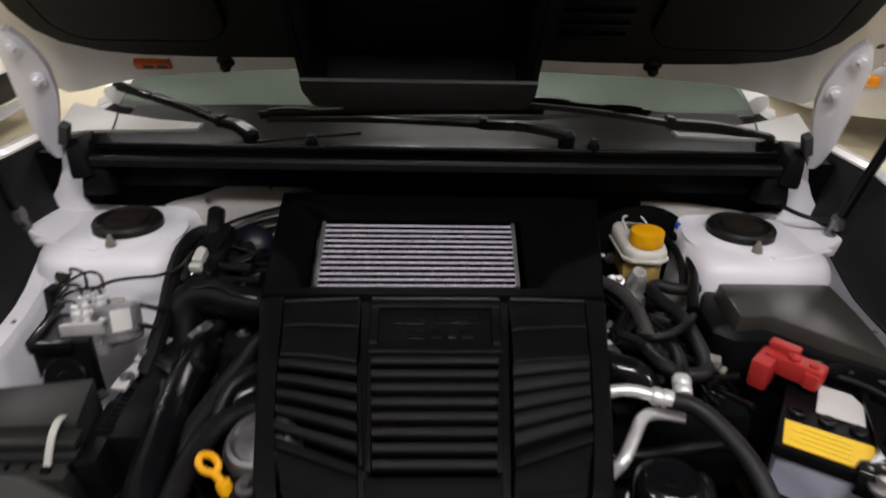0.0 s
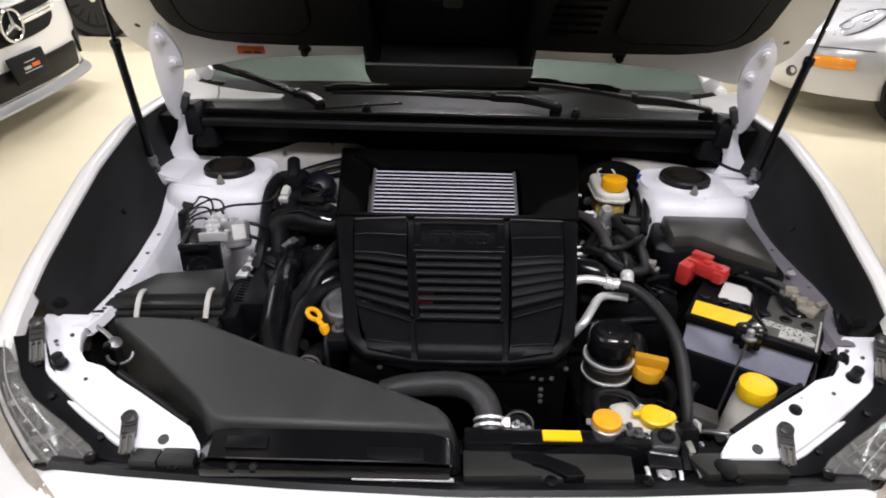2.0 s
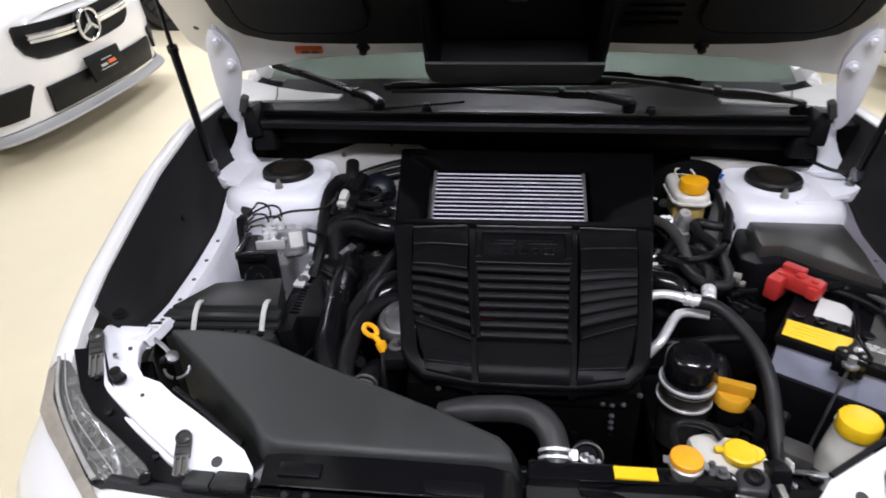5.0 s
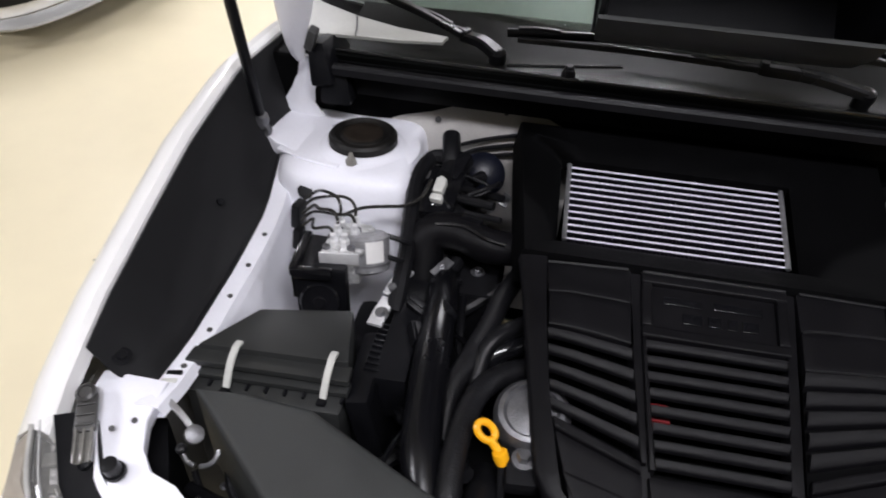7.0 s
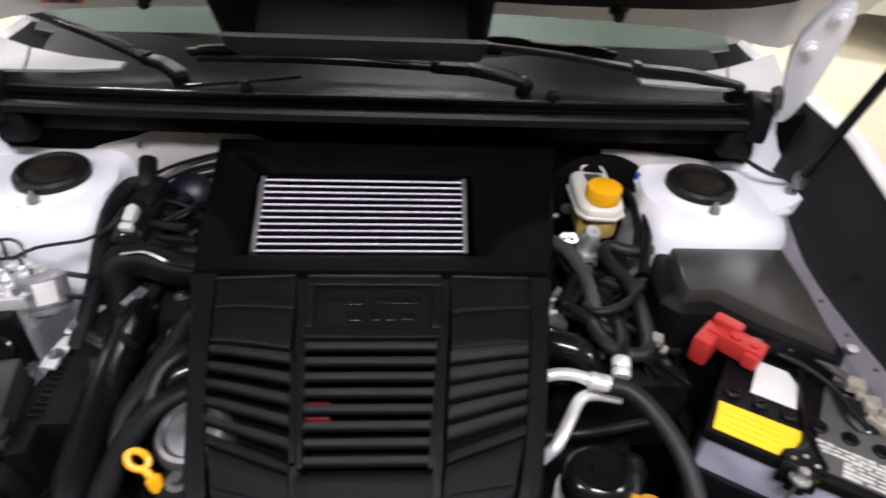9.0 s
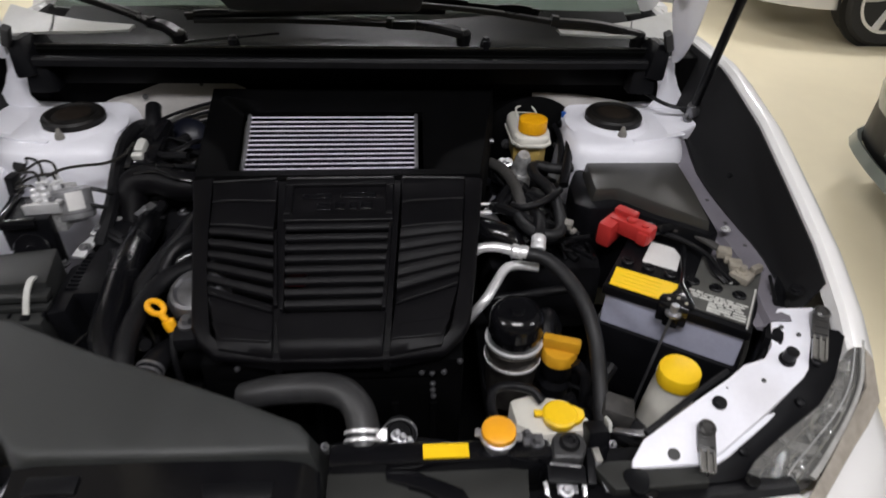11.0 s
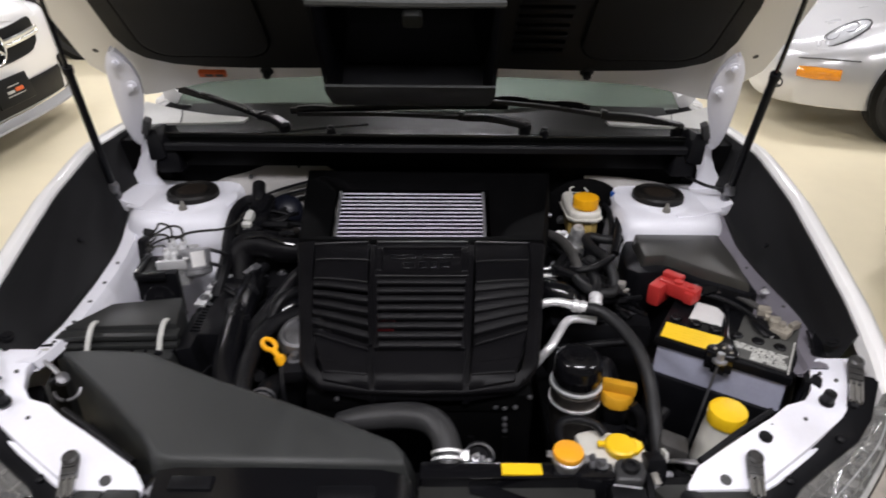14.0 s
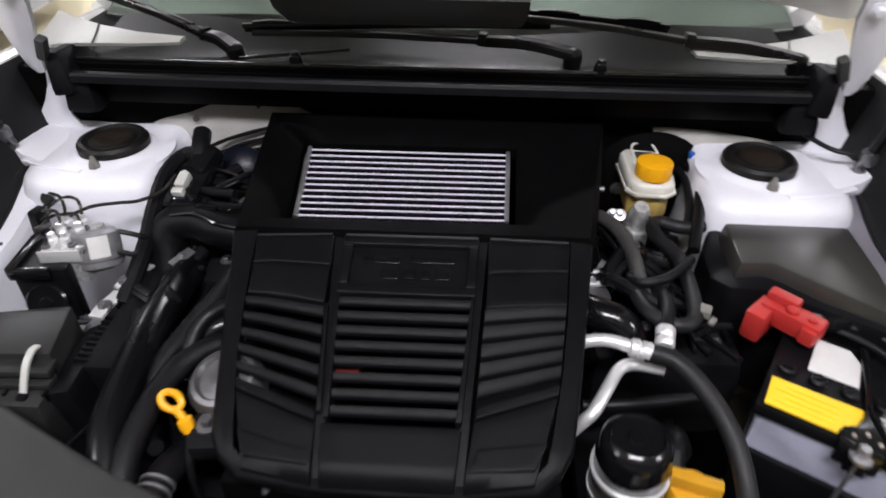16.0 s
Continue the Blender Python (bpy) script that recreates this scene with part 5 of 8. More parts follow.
cover_part("raised_ridge", ((0.097, 0.763), (0.176, 0.774), (0.160, 0.743), (0.0865, 0.737)), lift=0.0012, thick=0.006, r=0.002)

# raised beads added along the panels' upper edges and across the side panels as highlights
for line, r in (([(-0.217, 1.0365), (-0.112, 1.0385)], 0.0021), ([(-0.092, 1.0385), (0.089, 1.0405)], 0.0021), ([(0.106, 1.0405), (0.213, 1.0425)], 0.0021),
                ([(-0.2125, 0.9925), (-0.18, 0.9925), (-0.107, 0.9905)], 0.0013), ([(0.1045, 0.9865), (0.125, 0.9905), (0.2095, 0.9975)], 0.0017),
                ([(-0.0905, 0.951), (0.0, 0.9505), (0.088, 0.952)], 0.0012), ([(-0.2075, 0.9465), (-0.16, 0.9425), (-0.105, 0.9345)], 0.0014), ([(0.103, 0.9365), (0.15, 0.9415), (0.2045, 0.9465)], 0.0014)):
    bm = B()
    tube(bm, [(x, y, crown(x, y) + 0.0003) for x, y in line], r, 8, 6)
    part("edge_bead", bm, COVER_EDGE, cover)

# scoop surround above the intercooler
OUT = [(-0.288, 1.375, 0.982), (0.300, 1.385, 0.982), (0.243, 1.056, 0.955), (-0.252, 1.052, 0.955)]
INN = [(-0.212, 1.292, 0.966), (0.148, 1.300, 0.964), (0.146, 1.142, 0.914), (-0.206, 1.135, 0.914)]


def ring_sheet(a, b, n=8, mid=None):
    rows = []
    for k in range(n * 4):
        i, t = divmod(k, n)
        j, t = (i + 1) % 4, t / n
        p, q = Vector(a[i]).lerp(Vector(a[j]), t), Vector(b[i]).lerp(Vector(b[j]), t)
        drop = Vector((0, 0, -0.055))
        out = (p - Vector((0.0, 1.2, p.z))).normalized() * 0.012
        rows.append([p + drop + out, p + out * 0.3 + Vector((0, 0, -0.006)), p, p.lerp(q, 0.15), p.lerp(q, 0.6) + Vector((0, 0, 0.006)), p.lerp(q, 0.92) + Vector((0, 0, 0.003)), q, q + Vector((0, 0, -0.02))])
    return rows


bm = B()
rows = ring_sheet(OUT, INN)
sheet(bm, rows + [rows[0]], 0.004)
bmesh.ops.remove_doubles(bm, verts=bm.verts, dist=0.0003)
part("scoop_surround", bm, FOAM_GAP_BLACK, cover, "black foam-edged surround around the intercooler")

# ---- intercooler ----
cooler = thing("intercooler", (-0.03, 1.21, 0.90), "aluminium intercooler with bright horizontal bars and dark fins", "intercooler")
A0, A1 = Vector((-0.199, 1.283, 0.962)), Vector((-0.195, 1.140, 0.915))
B0, B1 = Vector((0.134, 1.290, 0.960)), Vector((0.132, 1.148, 0.914))
down = Vector((0, 0.08, -0.25)).normalized() * 0.016
bm = B()
sheet(bm, [[A0 + down * 1.5, B0 + down * 1.5], [A1 + down * 1.5, B1 + down * 1.5]], 0.01)
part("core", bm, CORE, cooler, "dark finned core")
for i in range(12):
    k = (i + 0.35) / 11.7
    a, b = A0.lerp(A1, k), B0.lerp(B1, k)
    bm = B()
    d = (A1 - A0).normalized() * 0.0014
    u = Vector((0, -0.3, 0.95)) * 0.0012
    sheet(bm, [[a - d - u * 0.7, b - d - u * 0.7], [a - d, b - d], [a - d * 0.5 + u, b - d * 0.5 + u], [a + d * 0.5 + u, b + d * 0.5 + u], [a + d, b + d], [a + d - u * 0.7, b + d - u * 0.7]], 0)
    part("cooling_bar", bm, FIN_METAL, cooler)
for i in range(11):
    k = (i + 0.85) / 11.7
    a, b = A0.lerp(A1, k) + down * 0.9, B0.lerp(B1, k) + down * 0.9
    bm = B()
    n = 110
    line = [a.lerp(b, j / n) + Vector((0, 0, 0.0016 if j % 2 else -0.0016)) + (A1 - A0).normalized() * (0.003 if j % 2 else -0.003) for j in range(n + 1)]
    w = (A1 - A0).normalized() * 0.004
    sheet(bm, [[p - w for p in line], [p + w for p in line]], 0)
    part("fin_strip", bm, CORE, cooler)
for p, q in ((A0, A1), (B0, B1)):
    bm = B()
    rod(bm, p + Vector((0, 0, 0.001)), q + Vector((0, 0, 0.001)), 0.004, 6)
    part("end_plate", bm, ALU, cooler)
bm = B()
rod(bm, (0.152, 1.235, 0.93), (0.29, 1.235, 0.93), 0.005, 8)
part("side_pipe", bm, DULL_STEEL, cooler)

# ---- air intake duct ----
duct_t = thing("air_intake_duct", (-0.3, 0.68, 0.75), "large matt black plastic air intake duct", "air duct")
plan = [(-0.628, 0.800), (-0.56, 0.808), (-0.475, 0.802), (-0.41, 0.772), (-0.33, 0.735), (-0.24, 0.700), (-0.12, 0.652), (-0.035, 0.618), (-0.018, 0.600), (-0.016, 0.575), (-0.36, 0.568), (-0.385, 0.578), (-0.42, 0.618)]


def duct_z(x, y):
    return 0.838 + 0.055 * (y - 0.57) / 0.24 * 0.4 - 0.012 * max(0, (x + 0.15) / 0.15)


def offset_plan(poly, d):
    """The outline moved outward by d (a number or one per corner)."""
    out = []
    for i, (x, y) in enumerate(poly):
        a, b = Vector(poly[i - 1]), Vector(poly[(i + 1) % len(poly)])
        t1, t2 = (Vector((x, y)) - a).normalized(), (b - Vector((x, y))).normalized()
        nrm = Vector((-(t1.y + t2.y), t1.x + t2.x)).normalized()
        k = d[i] if isinstance(d, list) else d
        out.append((x + nrm.x * k, y + nrm.y * k))
    return out


bm = B()
spread = [0.0, 0.0, 0.0, 0.0, 0.0, 0.0, 0.0, 0.3, 1.0, 1.0, 0.6, 0.4, 0.1]
rows = []
for d, dz in ((-0.016, 0.0), (-0.008, -0.001), (-0.003, -0.004), (0.0, -0.010), (0.010, -0.035), (0.022, -0.075), (0.028, -0.16)):
    ring = offset_plan(plan, [d * k if d > 0 else d for k in spread])
    rows.append([(x, y, duct_z(px, py) + dz) for (x, y), (px, py) in zip(ring, plan)])
grid = [[bm.verts.new(q) for q in row] for row in rows]
for a, b in zip(grid, grid[1:]):
    for j in range(len(plan)):
        bm.faces.new((a[j], a[(j + 1) % len(plan)], b[(j + 1) % len(plan)], b[j]))
bmesh.ops.triangulate(bm, faces=[bm.faces.new(grid[0])])
part("duct_body", bm, GREY_PLASTIC, duct_t, "matt dark grey moulded duct", angle=60)
bm = B()
sheet(bm, [[(-0.392, 0.562, 0.800), (-0.392, 0.520, 0.796)], [(-0.375, 0.562, 0.822), (-0.372, 0.515, 0.815)], [(-0.345, 0.562, 0.828), (-0.34, 0.512, 0.820)], [(-0.2, 0.562, 0.829), (-0.2, 0.510, 0.822)], [(-0.05, 0.562, 0.826), (-0.05, 0.512, 0.819)], [(-0.02, 0.562, 0.818), (-0.018, 0.515, 0.812)], [(-0.004, 0.562, 0.798), (0.0, 0.520, 0.795)]], 0.004)
part("inlet_hood", bm, GLOSS_BLACK, duct_t, "glossy black inlet mouth at the nose")
bm = B()
box(bm, (-0.20, 0.535, 0.792), (0.37, 0.06, 0.02), 0.005)
part("inlet_floor", bm, GLOSS_BLACK, duct_t)
for x, w in ((-0.317, 0.062), (-0.16, 0.21)):
    bm = B()
    box(bm, (x, 0.535 if w < 0.1 else 0.524, 0.8255 if w < 0.1 else 0.8195), (w, 0.022, 0.006), 0.002, (8, 0, 0))
    part("inlet_step", bm, PLASTIC, duct_t)
for x in (-0.336, -0.305):
    bm = B()
    lathe(bm, [(0.009, 0), (0.009, 0.006), (0.005, 0.009)], (x, 0.514, 0.795), (0, -0.5, 1), 12)
    part("clip", bm, PLASTIC, duct_t)

# ---- air filter box ----
airbox = thing("air_filter_box", (-0.55, 0.93, 0.70), "dark grey air filter box with two pale strap clips", "air filter box")
bm = B()
prism(bm, [(-0.655, 0.862), (-0.452, 0.872), (-0.474, 0.966), (-0.600, 0.940)], 0.66, lambda x, y: 0.868 - 0.05 * max(0, -0.60 - x), 0.004, 0.003)
part("lid", bm, LID_PLASTIC, airbox, "dark grey filter box lid", angle=20)
bm = B()
prism(bm, [(-0.664, 0.840), (-0.446, 0.850), (-0.448, 0.876), (-0.662, 0.866)], 0.846, 0.857, 0.003)
part("lid_rim", bm, LID_PLASTIC, airbox)
bm = B()
prism(bm, [(-0.664, 0.832), (-0.446, 0.842), (-0.446, 0.862), (-0.664, 0.852)], 0.834, 0.8425, 0.002)
part("base_rim", bm, LID_PLASTIC, airbox)
bm = B()
prism(bm, [(-0.655, 0.815), (-0.450, 0.818), (-0.450, 0.862), (-0.655, 0.850)], 0.66, lambda x, y: 0.834 - 0.10 * (0.862 - y), 0.005)
part("box_base", bm, LID_PLASTIC, airbox)
for i in range(9):
    bm = B()
    box(bm, (-0.652 + 0.0250 * i, 0.8285 + 0.0012 * i, 0.826), (0.004, 0.010, 0.018), 0.001)
    part("tooth", bm, PLASTIC, airbox)
for x, y in ((-0.600, 0.846), (-0.474, 0.856)):
    bm = B()
    bar(bm, [(x + 0.001, y + 0.026, 0.8715), (x + 0.001, y + 0.014, 0.8735), (x, y, 0.866), (x - 0.001, y - 0.012, 0.852), (x - 0.002, y - 0.022, 0.836)], 0.0095, 0.0035, 4)
    clipbar = part("spring_clip", bm, PALE_PLASTIC, airbox, "pale grey strap clip")
    bm = B()
    box(bm, (x - 0.003, y - 0.026, 0.829), (0.013, 0.010, 0.012), 0.003)
    part("clip_foot", bm, PLASTIC, clipbar)
bm = B()
box(bm, (-0.425, 0.90, 0.76), (0.035, 0.13, 0.16), 0.012, (0, -10, 4))
part("outlet", bm, PLASTIC, airbox)

# ---- brake pressure unit ----
absu = thing("abs_unit", (-0.53, 1.09, 0.75), "silver brake hydraulic unit with black control box and pipes", "abs unit")
bm = B()
prism(bm, [(-0.541, 1.102), (-0.540, 1.026), (-0.486, 1.034), (-0.484, 1.108)], 0.855, 0.914, 0.003)
valves = part("valve_block", bm, CAST, absu, "bright cast valve block")
for x, y in ((-0.530, 1.092), (-0.528, 1.070), (-0.508, 1.096), (-0.502, 1.074), (-0.510, 1.048), (-0.526, 1.045)):
    bm = B()
    lathe(bm, [(0.0075, 0.912), (0.0075, 0.924), (0.005, 0.927), (0.005, 0.934)], (x, y, 0), n=6)
    part("union_nut", bm, BRIGHT, valves)
rng = random.Random(4)
for i in range(12):
    bm = B()
    x, y = -0.533 + 0.0155 * (i % 4) + rng.uniform(-0.003, 0.003), 1.040 + 0.025 * (i // 4) + rng.uniform(-0.004, 0.004)
    if i % 2:
        box(bm, (x, y, 0.9145), (rng.uniform(0.008, 0.014), rng.uniform(0.007, 0.012), 0.007), 0.0015, (0, 0, -14))
        part("block_boss", bm, CAST, valves)
    else:
        lathe(bm, [(0.006, 0.912), (0.006, 0.918), (0.003, 0.9185), (0.003, 0.916), (0, 0.916)], (x, y, 0), n=10)
        part("plug_screw", bm, DULL_STEEL, valves)
bm = B()
box(bm, (-0.513, 1.0275, 0.905), (0.058, 0.003, 0.020), 0.001, (0, 0, 8))
part("front_plate", bm, BRIGHT, valves, "bright machined front face")
bm = B()
prism(bm, [(-0.583, 1.086), (-0.573, 1.000), (-0.498, 1.008), (-0.500, 1.030), (-0.543, 1.024), (-0.546, 1.086)], 0.79, 0.897, 0.005)
control = part("control_box", bm, PLASTIC, absu, "black plastic control box with a round cap")
bm = B()
prism(bm, [(-0.588, 1.083), (-0.578, 0.994), (-0.563, 0.996), (-0.572, 1.084)], 0.886, 0.904, 0.004)
prism(bm, [(-0.575, 1.003), (-0.574, 0.992), (-0.516, 0.999), (-0.518, 1.010)], 0.884, 0.902, 0.003)
part("box_rim", bm, GLOSS_BLACK, control)
bm = B()
lathe(bm, [(0.030, -0.006), (0.030, 0.004), (0.027, 0.007), (0.022, 0.005), (0.010, 0.006), (0.008, 0.009), (0, 0.009)], (-0.536, 0.999, 0.842), (0.13, -0.92, 0.36), 26)
part("round_cap", bm, GLOSS_BLACK, control)
for k in range(3):
    bm = B()
    box(bm, (-0.580, 1.015 + 0.026 * k, 0.860), (0.006, 0.008, 0.060), 0.001)
    part("rib", bm, PLASTIC, control)
AXIS = Vector((0.15, -0.40, -0.90)).normalized()
at = Vector((-0.488, 1.082, 0.912))
bm = B()
lathe(bm, [(0, -0.004), (0.029, -0.003), (0.0345, 0.002), (0.0345, 0.046), (0.032, 0.052), (0.027, 0.0545), (0.020, 0.055), (0.018, 0.058), (0.010, 0.059), (0, 0.059)], at, AXIS, 30)
motor = part("pump_motor", bm, GREY_CAST, absu, "silver round pump motor")
bm = B()
lathe(bm, [(0.0354, 0.040), (0.0354, 0.043), (0.0342, 0.0432), (0.0342, 0.0398)], at, AXIS, 30)
part("motor_band", bm, DULL_STEEL, motor)
bm = B()
side_way = AXIS.cross(Vector((0, 0, 1))).normalized()
up_way = side_way.cross(AXIS)
rows = []
for a in (-0.70, -0.5, -0.3, -0.1, 0.10):
    d = (up_way * math.cos(a) + side_way * math.sin(a)) * 0.0352
    rows.append([at + d + AXIS * 0.004, at + d + AXIS * 0.036])
sheet(bm, rows, 0.0006)
part("motor_label", bm, PAPER, motor, "white label on the pump motor")
bm = B()
lathe(bm, [(0.010, -0.006), (0.0145, 0.0), (0.0145, 0.006), (0.011, 0.010), (0, 0.0105)], (-0.622, 1.192, 0.900), (0.05, -0.75, 0.65), 20)
part("grommet", bm, RUBBER, absu, "round black rubber grommet on the tower")
bm = B()
box(bm, (-0.620, 1.146, 0.884), (0.016, 0.026, 0.046), 0.004, (0, 6, -10))
box(bm, (-0.612, 1.118, 0.858), (0.014, 0.020, 0.040), 0.004, (0, 8, -10))
box(bm, (-0.608, 1.104, 0.838), (0.008, 0.010, 0.030), 0.002, (0, 8, 6))
part("pipe_clip", bm, RUBBER, absu, "black rubber pipe clip")
for i, (x, y) in enumerate(((-0.530, 1.092), (-0.508, 1.096), (-0.528, 1.070), (-0.502, 1.074), (-0.526, 1.045))):
    e = Vector((-0.616 + 0.002 * i, 1.160 - 0.010 * i, 0.902 - 0.006 * i))
    top = 0.955 - 0.006 * i
    bm = B()
    tube(bm, [(x, y, 0.930), (x - 0.001, y + 0.006, top - 0.006), (x - 0.012, y + 0.018, top), (x - 0.035, y + 0.030 - 0.004 * i, top - 0.002), e + Vector((0.020, 0.006, 0.016)), e], 0.0025, 8, 6)
    part("brake_pipe", bm, PIPE_BROWN, absu, "thin dark plated brake pipe")
bm = B()
tube(bm, [(-0.533, 1.098, 0.927), (-0.505, 1.120, 0.933), (-0.47, 1.135, 0.932), (-0.445, 1.150, 0.928), (-0.425, 1.185, 0.925), (-0.418, 1.23, 0.93)], 0.0028, 7, 6)
part("brake_pipe", bm, PIPE_BROWN, absu)
for k in range(2):
    bm = B()
    tube(bm, [(-0.488, 1.100 - 0.030 * k, 0.905 - 0.012 * k), (-0.455, 1.096 - 0.030 * k, 0.905 - 0.014 * k), (-0.432, 1.105 - 0.026 * k, 0.892 - 0.016 * k), (-0.420, 1.125 - 0.02 * k, 0.868)], 0.0042, 7, 4)
    part("brake_pipe", bm, RUBBER, absu)
bm = B()
box(bm, (-0.545, 1.002, 0.776), (0.075, 0.030, 0.010), 0.003, (0, 0, 4))
part("bracket", bm, BRIGHT, absu, "bare steel bracket")
bm = B()
bolt(bm, (-0.500, 1.010, 0.800), 0.006, 0.008)
bolt(bm, (-0.508, 0.998, 0.778), 0.005, 0.008)
part("bracket_bolt", bm, DULL_STEEL, absu)

# ---- hoses, harness and small machinery on the left ----
def hose(name, pts, r, material, label, category="hose", clamps=(), ridge=0.0, n=12, steps=7):
    t = thing(name, pts[len(pts) // 2], label, category)
    bm = B()
    tube(bm, pts, r, n, steps, ridge)
    body = part("tube", bm, material, t)
    line = curve_points(pts, steps)
    for k in clamps:
        i = min(len(line) - 2, int(k * (len(line) - 1)))
        d = (line[i + 1] - line[i]).normalized()
        bm = B()
        for s in (-0.0055, 0.0055):
            lathe(bm, [(r * 1.0, s - 0.0018), (r * 1.10, s - 0.0014), (r * 1.10, s + 0.0014), (r * 1.0, s + 0.0018)], line[i], d, 20)
        o = d.orthogonal().normalized()
        box(bm, line[i] + o * r * 1.25, (0.010, 0.010, 0.006), 0.002)
        part("clamp", bm, ALU, t, "bright steel hose clamp")
    return t


hose("turbo_pipe", [(-0.375, 1.145, 0.82), (-0.360, 1.03, 0.845), (-0.353, 0.94, 0.852), (-0.346, 0.85, 0.845), (-0.336, 0.78, 0.835), (-0.31, 0.71, 0.80), (-0.27, 0.66, 0.76)], 0.026, PIPE_BLACK, "shiny black intake pipe running along the engine", "pipe")
hose("braided_hose", [(-0.243, 1.135, 0.86), (-0.270, 1.055, 0.862), (-0.284, 0.99, 0.86), (-0.302, 0.925, 0.855), (-0.318, 0.87, 0.84), (-0.315, 0.80, 0.81)], 0.0145, WIRE, "black braided hose beside the engine cover", ridge=0.0008, steps=10)
hose("braided_hose", [(-0.205, 0.93, 0.855), (-0.250, 0.905, 0.862), (-0.282, 0.865, 0.862), (-0.296, 0.80, 0.855), (-0.295, 0.73, 0.84), (-0.28, 0.66, 0.80)], 0.015, WIRE, "black braided hose bending round the alternator", ridge=0.0008, steps=10)
hose("vacuum_hose", [(-0.225, 1.0, 0.87), (-0.265, 0.96, 0.875), (-0.285, 0.93, 0.86), (-0.29, 0.88, 0.83)], 0.012, RUBBER, "black rubber hose beside the cover", ridge=0.0)
hose("coolant_hose", [(-0.23, 0.97, 0.855), (-0.27, 0.945, 0.85), (-0.33, 0.90, 0.80)], 0.016, GLOSS_BLACK, "shiny black pipe under the cover", "pipe")
hose("heater_hose", [(-0.255, 0.80, 0.79), (-0.262, 0.74, 0.815), (-0.262, 0.69, 0.805), (-0.25, 0.63, 0.75)], 0.019, RUBBER, "short black hose with a steel clamp", clamps=(0.45,))
hose("breather_hose", [(-0.36, 1.17, 0.86), (-0.385, 1.24, 0.90), (-0.398, 1.30, 0.945), (-0.405, 1.335, 0.958)], 0.016, RUBBER, "black rubber hose with a rounded top", steps=8)
hump = thing("inlet_elbow", (-0.33, 1.13, 0.85), "black plastic inlet elbow by the strut tower", "pipe")
bm = B()
tube(bm, [(-0.405, 1.10, 0.80), (-0.405, 1.145, 0.875), (-0.36, 1.150, 0.892), (-0.31, 1.130, 0.890), (-0.265, 1.135, 0.885)], lambda k: 0.034 - 0.008 * k, 14, 6)
part("elbow", bm, COVER, hump)
# glossy strip and small block added as the highlights on the elbow's crest
bm = B()
tube(bm, [(-0.392, 1.136, 0.9115), (-0.350, 1.130, 0.9205), (-0.310, 1.112, 0.9165), (-0.280, 1.110, 0.911)], 0.0035, 6, 5)
part("seam", bm, GLOSS_BLACK, hump, "thin glossy strip added for the elbow's crest highlight")
bm = B()
box(bm, (-0.338, 1.150, 0.918), (0.034, 0.014, 0.010), 0.003, (10, 4, -12))
part("seam_clip", bm, GLOSS_BLACK, hump)
conn = thing("wiring_connector", (-0.40, 1.22, 0.90), "pale grey wiring plug on a black harness", "connector")
bm = B()
box(bm, (-0.402, 1.220, 0.925), (0.018, 0.030, 0.018), 0.004, (20, 0, -6))
box(bm, (-0.403, 1.198, 0.915), (0.021, 0.012, 0.018), 0.003, (20, 0, -6))
box(bm, (-0.402, 1.228, 0.935), (0.007, 0.012, 0.004), 0.001, (20, 0, -6))
part("plug", bm, PALE_PLASTIC, conn, "pale grey plastic plug")
bm = B()
box(bm, (-0.400, 1.228, 0.906), (0.062, 0.110, 0.030), 0.013, (16, 0, -6))
box(bm, (-0.380, 1.275, 0.930), (0.030, 0.06, 0.030), 0.010, (24, 0, -20))
part("plug_holder", bm, GLOSS_BLACK, conn)
for k in range(3):
    bm = B()
    tube(bm, [(-0.408 + 0.006 * k, 1.19, 0.91), (-0.412 + 0.006 * k, 1.175, 0.895), (-0.42 + 0.01 * k, 1.15, 0.87)], 0.002, 6, 4)
    part("wire", bm, BRIGHT if k == 0 else WIRE, conn)
bm = B()
tube(bm, [(-0.40, 1.245, 0.93), (-0.395, 1.29, 0.935), (-0.43, 1.30, 0.93), (-0.445, 1.25, 0.92), (-0.44, 1.18, 0.90), (-0.43, 1.10, 0.87), (-0.425, 1.0, 0.84)], 0.013, 9, 7, 0.0008)
part("harness", bm, WIRE, conn, "black taped harness")
ball = thing("vacuum_valve", (-0.35, 1.35, 0.90), "dark blue-black round valve on the bulkhead", "valve")
bm = B()
lathe(bm, [(0.02, -0.03), (0.036, -0.02), (0.042, -0.005), (0.040, 0.012), (0.028, 0.022), (0.0, 0.026)], (-0.345, 1.335, 0.888), (0.1, -0.8, 0.55), 26)
part("body", bm, mat("blue_black", (0.005, 0.006, 0.012), 0.35, bump=0.1, gloss=0.3), ball)
for i in range(3):
    hose("brake_line", [(-0.440, 1.34, 0.905 - 0.012 * i), (-0.405 + 0.010 * i, 1.372, 0.916 - 0.016 * i), (-0.36, 1.384, 0.930 - 0.018 * i), (-0.300, 1.386, 0.947 - 0.019 * i), (-0.235, 1.384, 0.962 - 0.018 * i)], 0.0036, RUBBER, "thin black brake line on the bulkhead", "pipe", n=8)
coil = thing("coil_connector", (-0.42, 0.98, 0.80), "black finned connector with a bolted alloy bracket", "connector")
bm = B()
prism(bm, [(-0.424, 1.075), (-0.385, 1.070), (-0.378, 0.880), (-0.425, 0.878)], 0.76, lambda x, y: 0.846 + 0.06 * (y - 0.98), 0.006)
part("housing", bm, PLASTIC, coil)
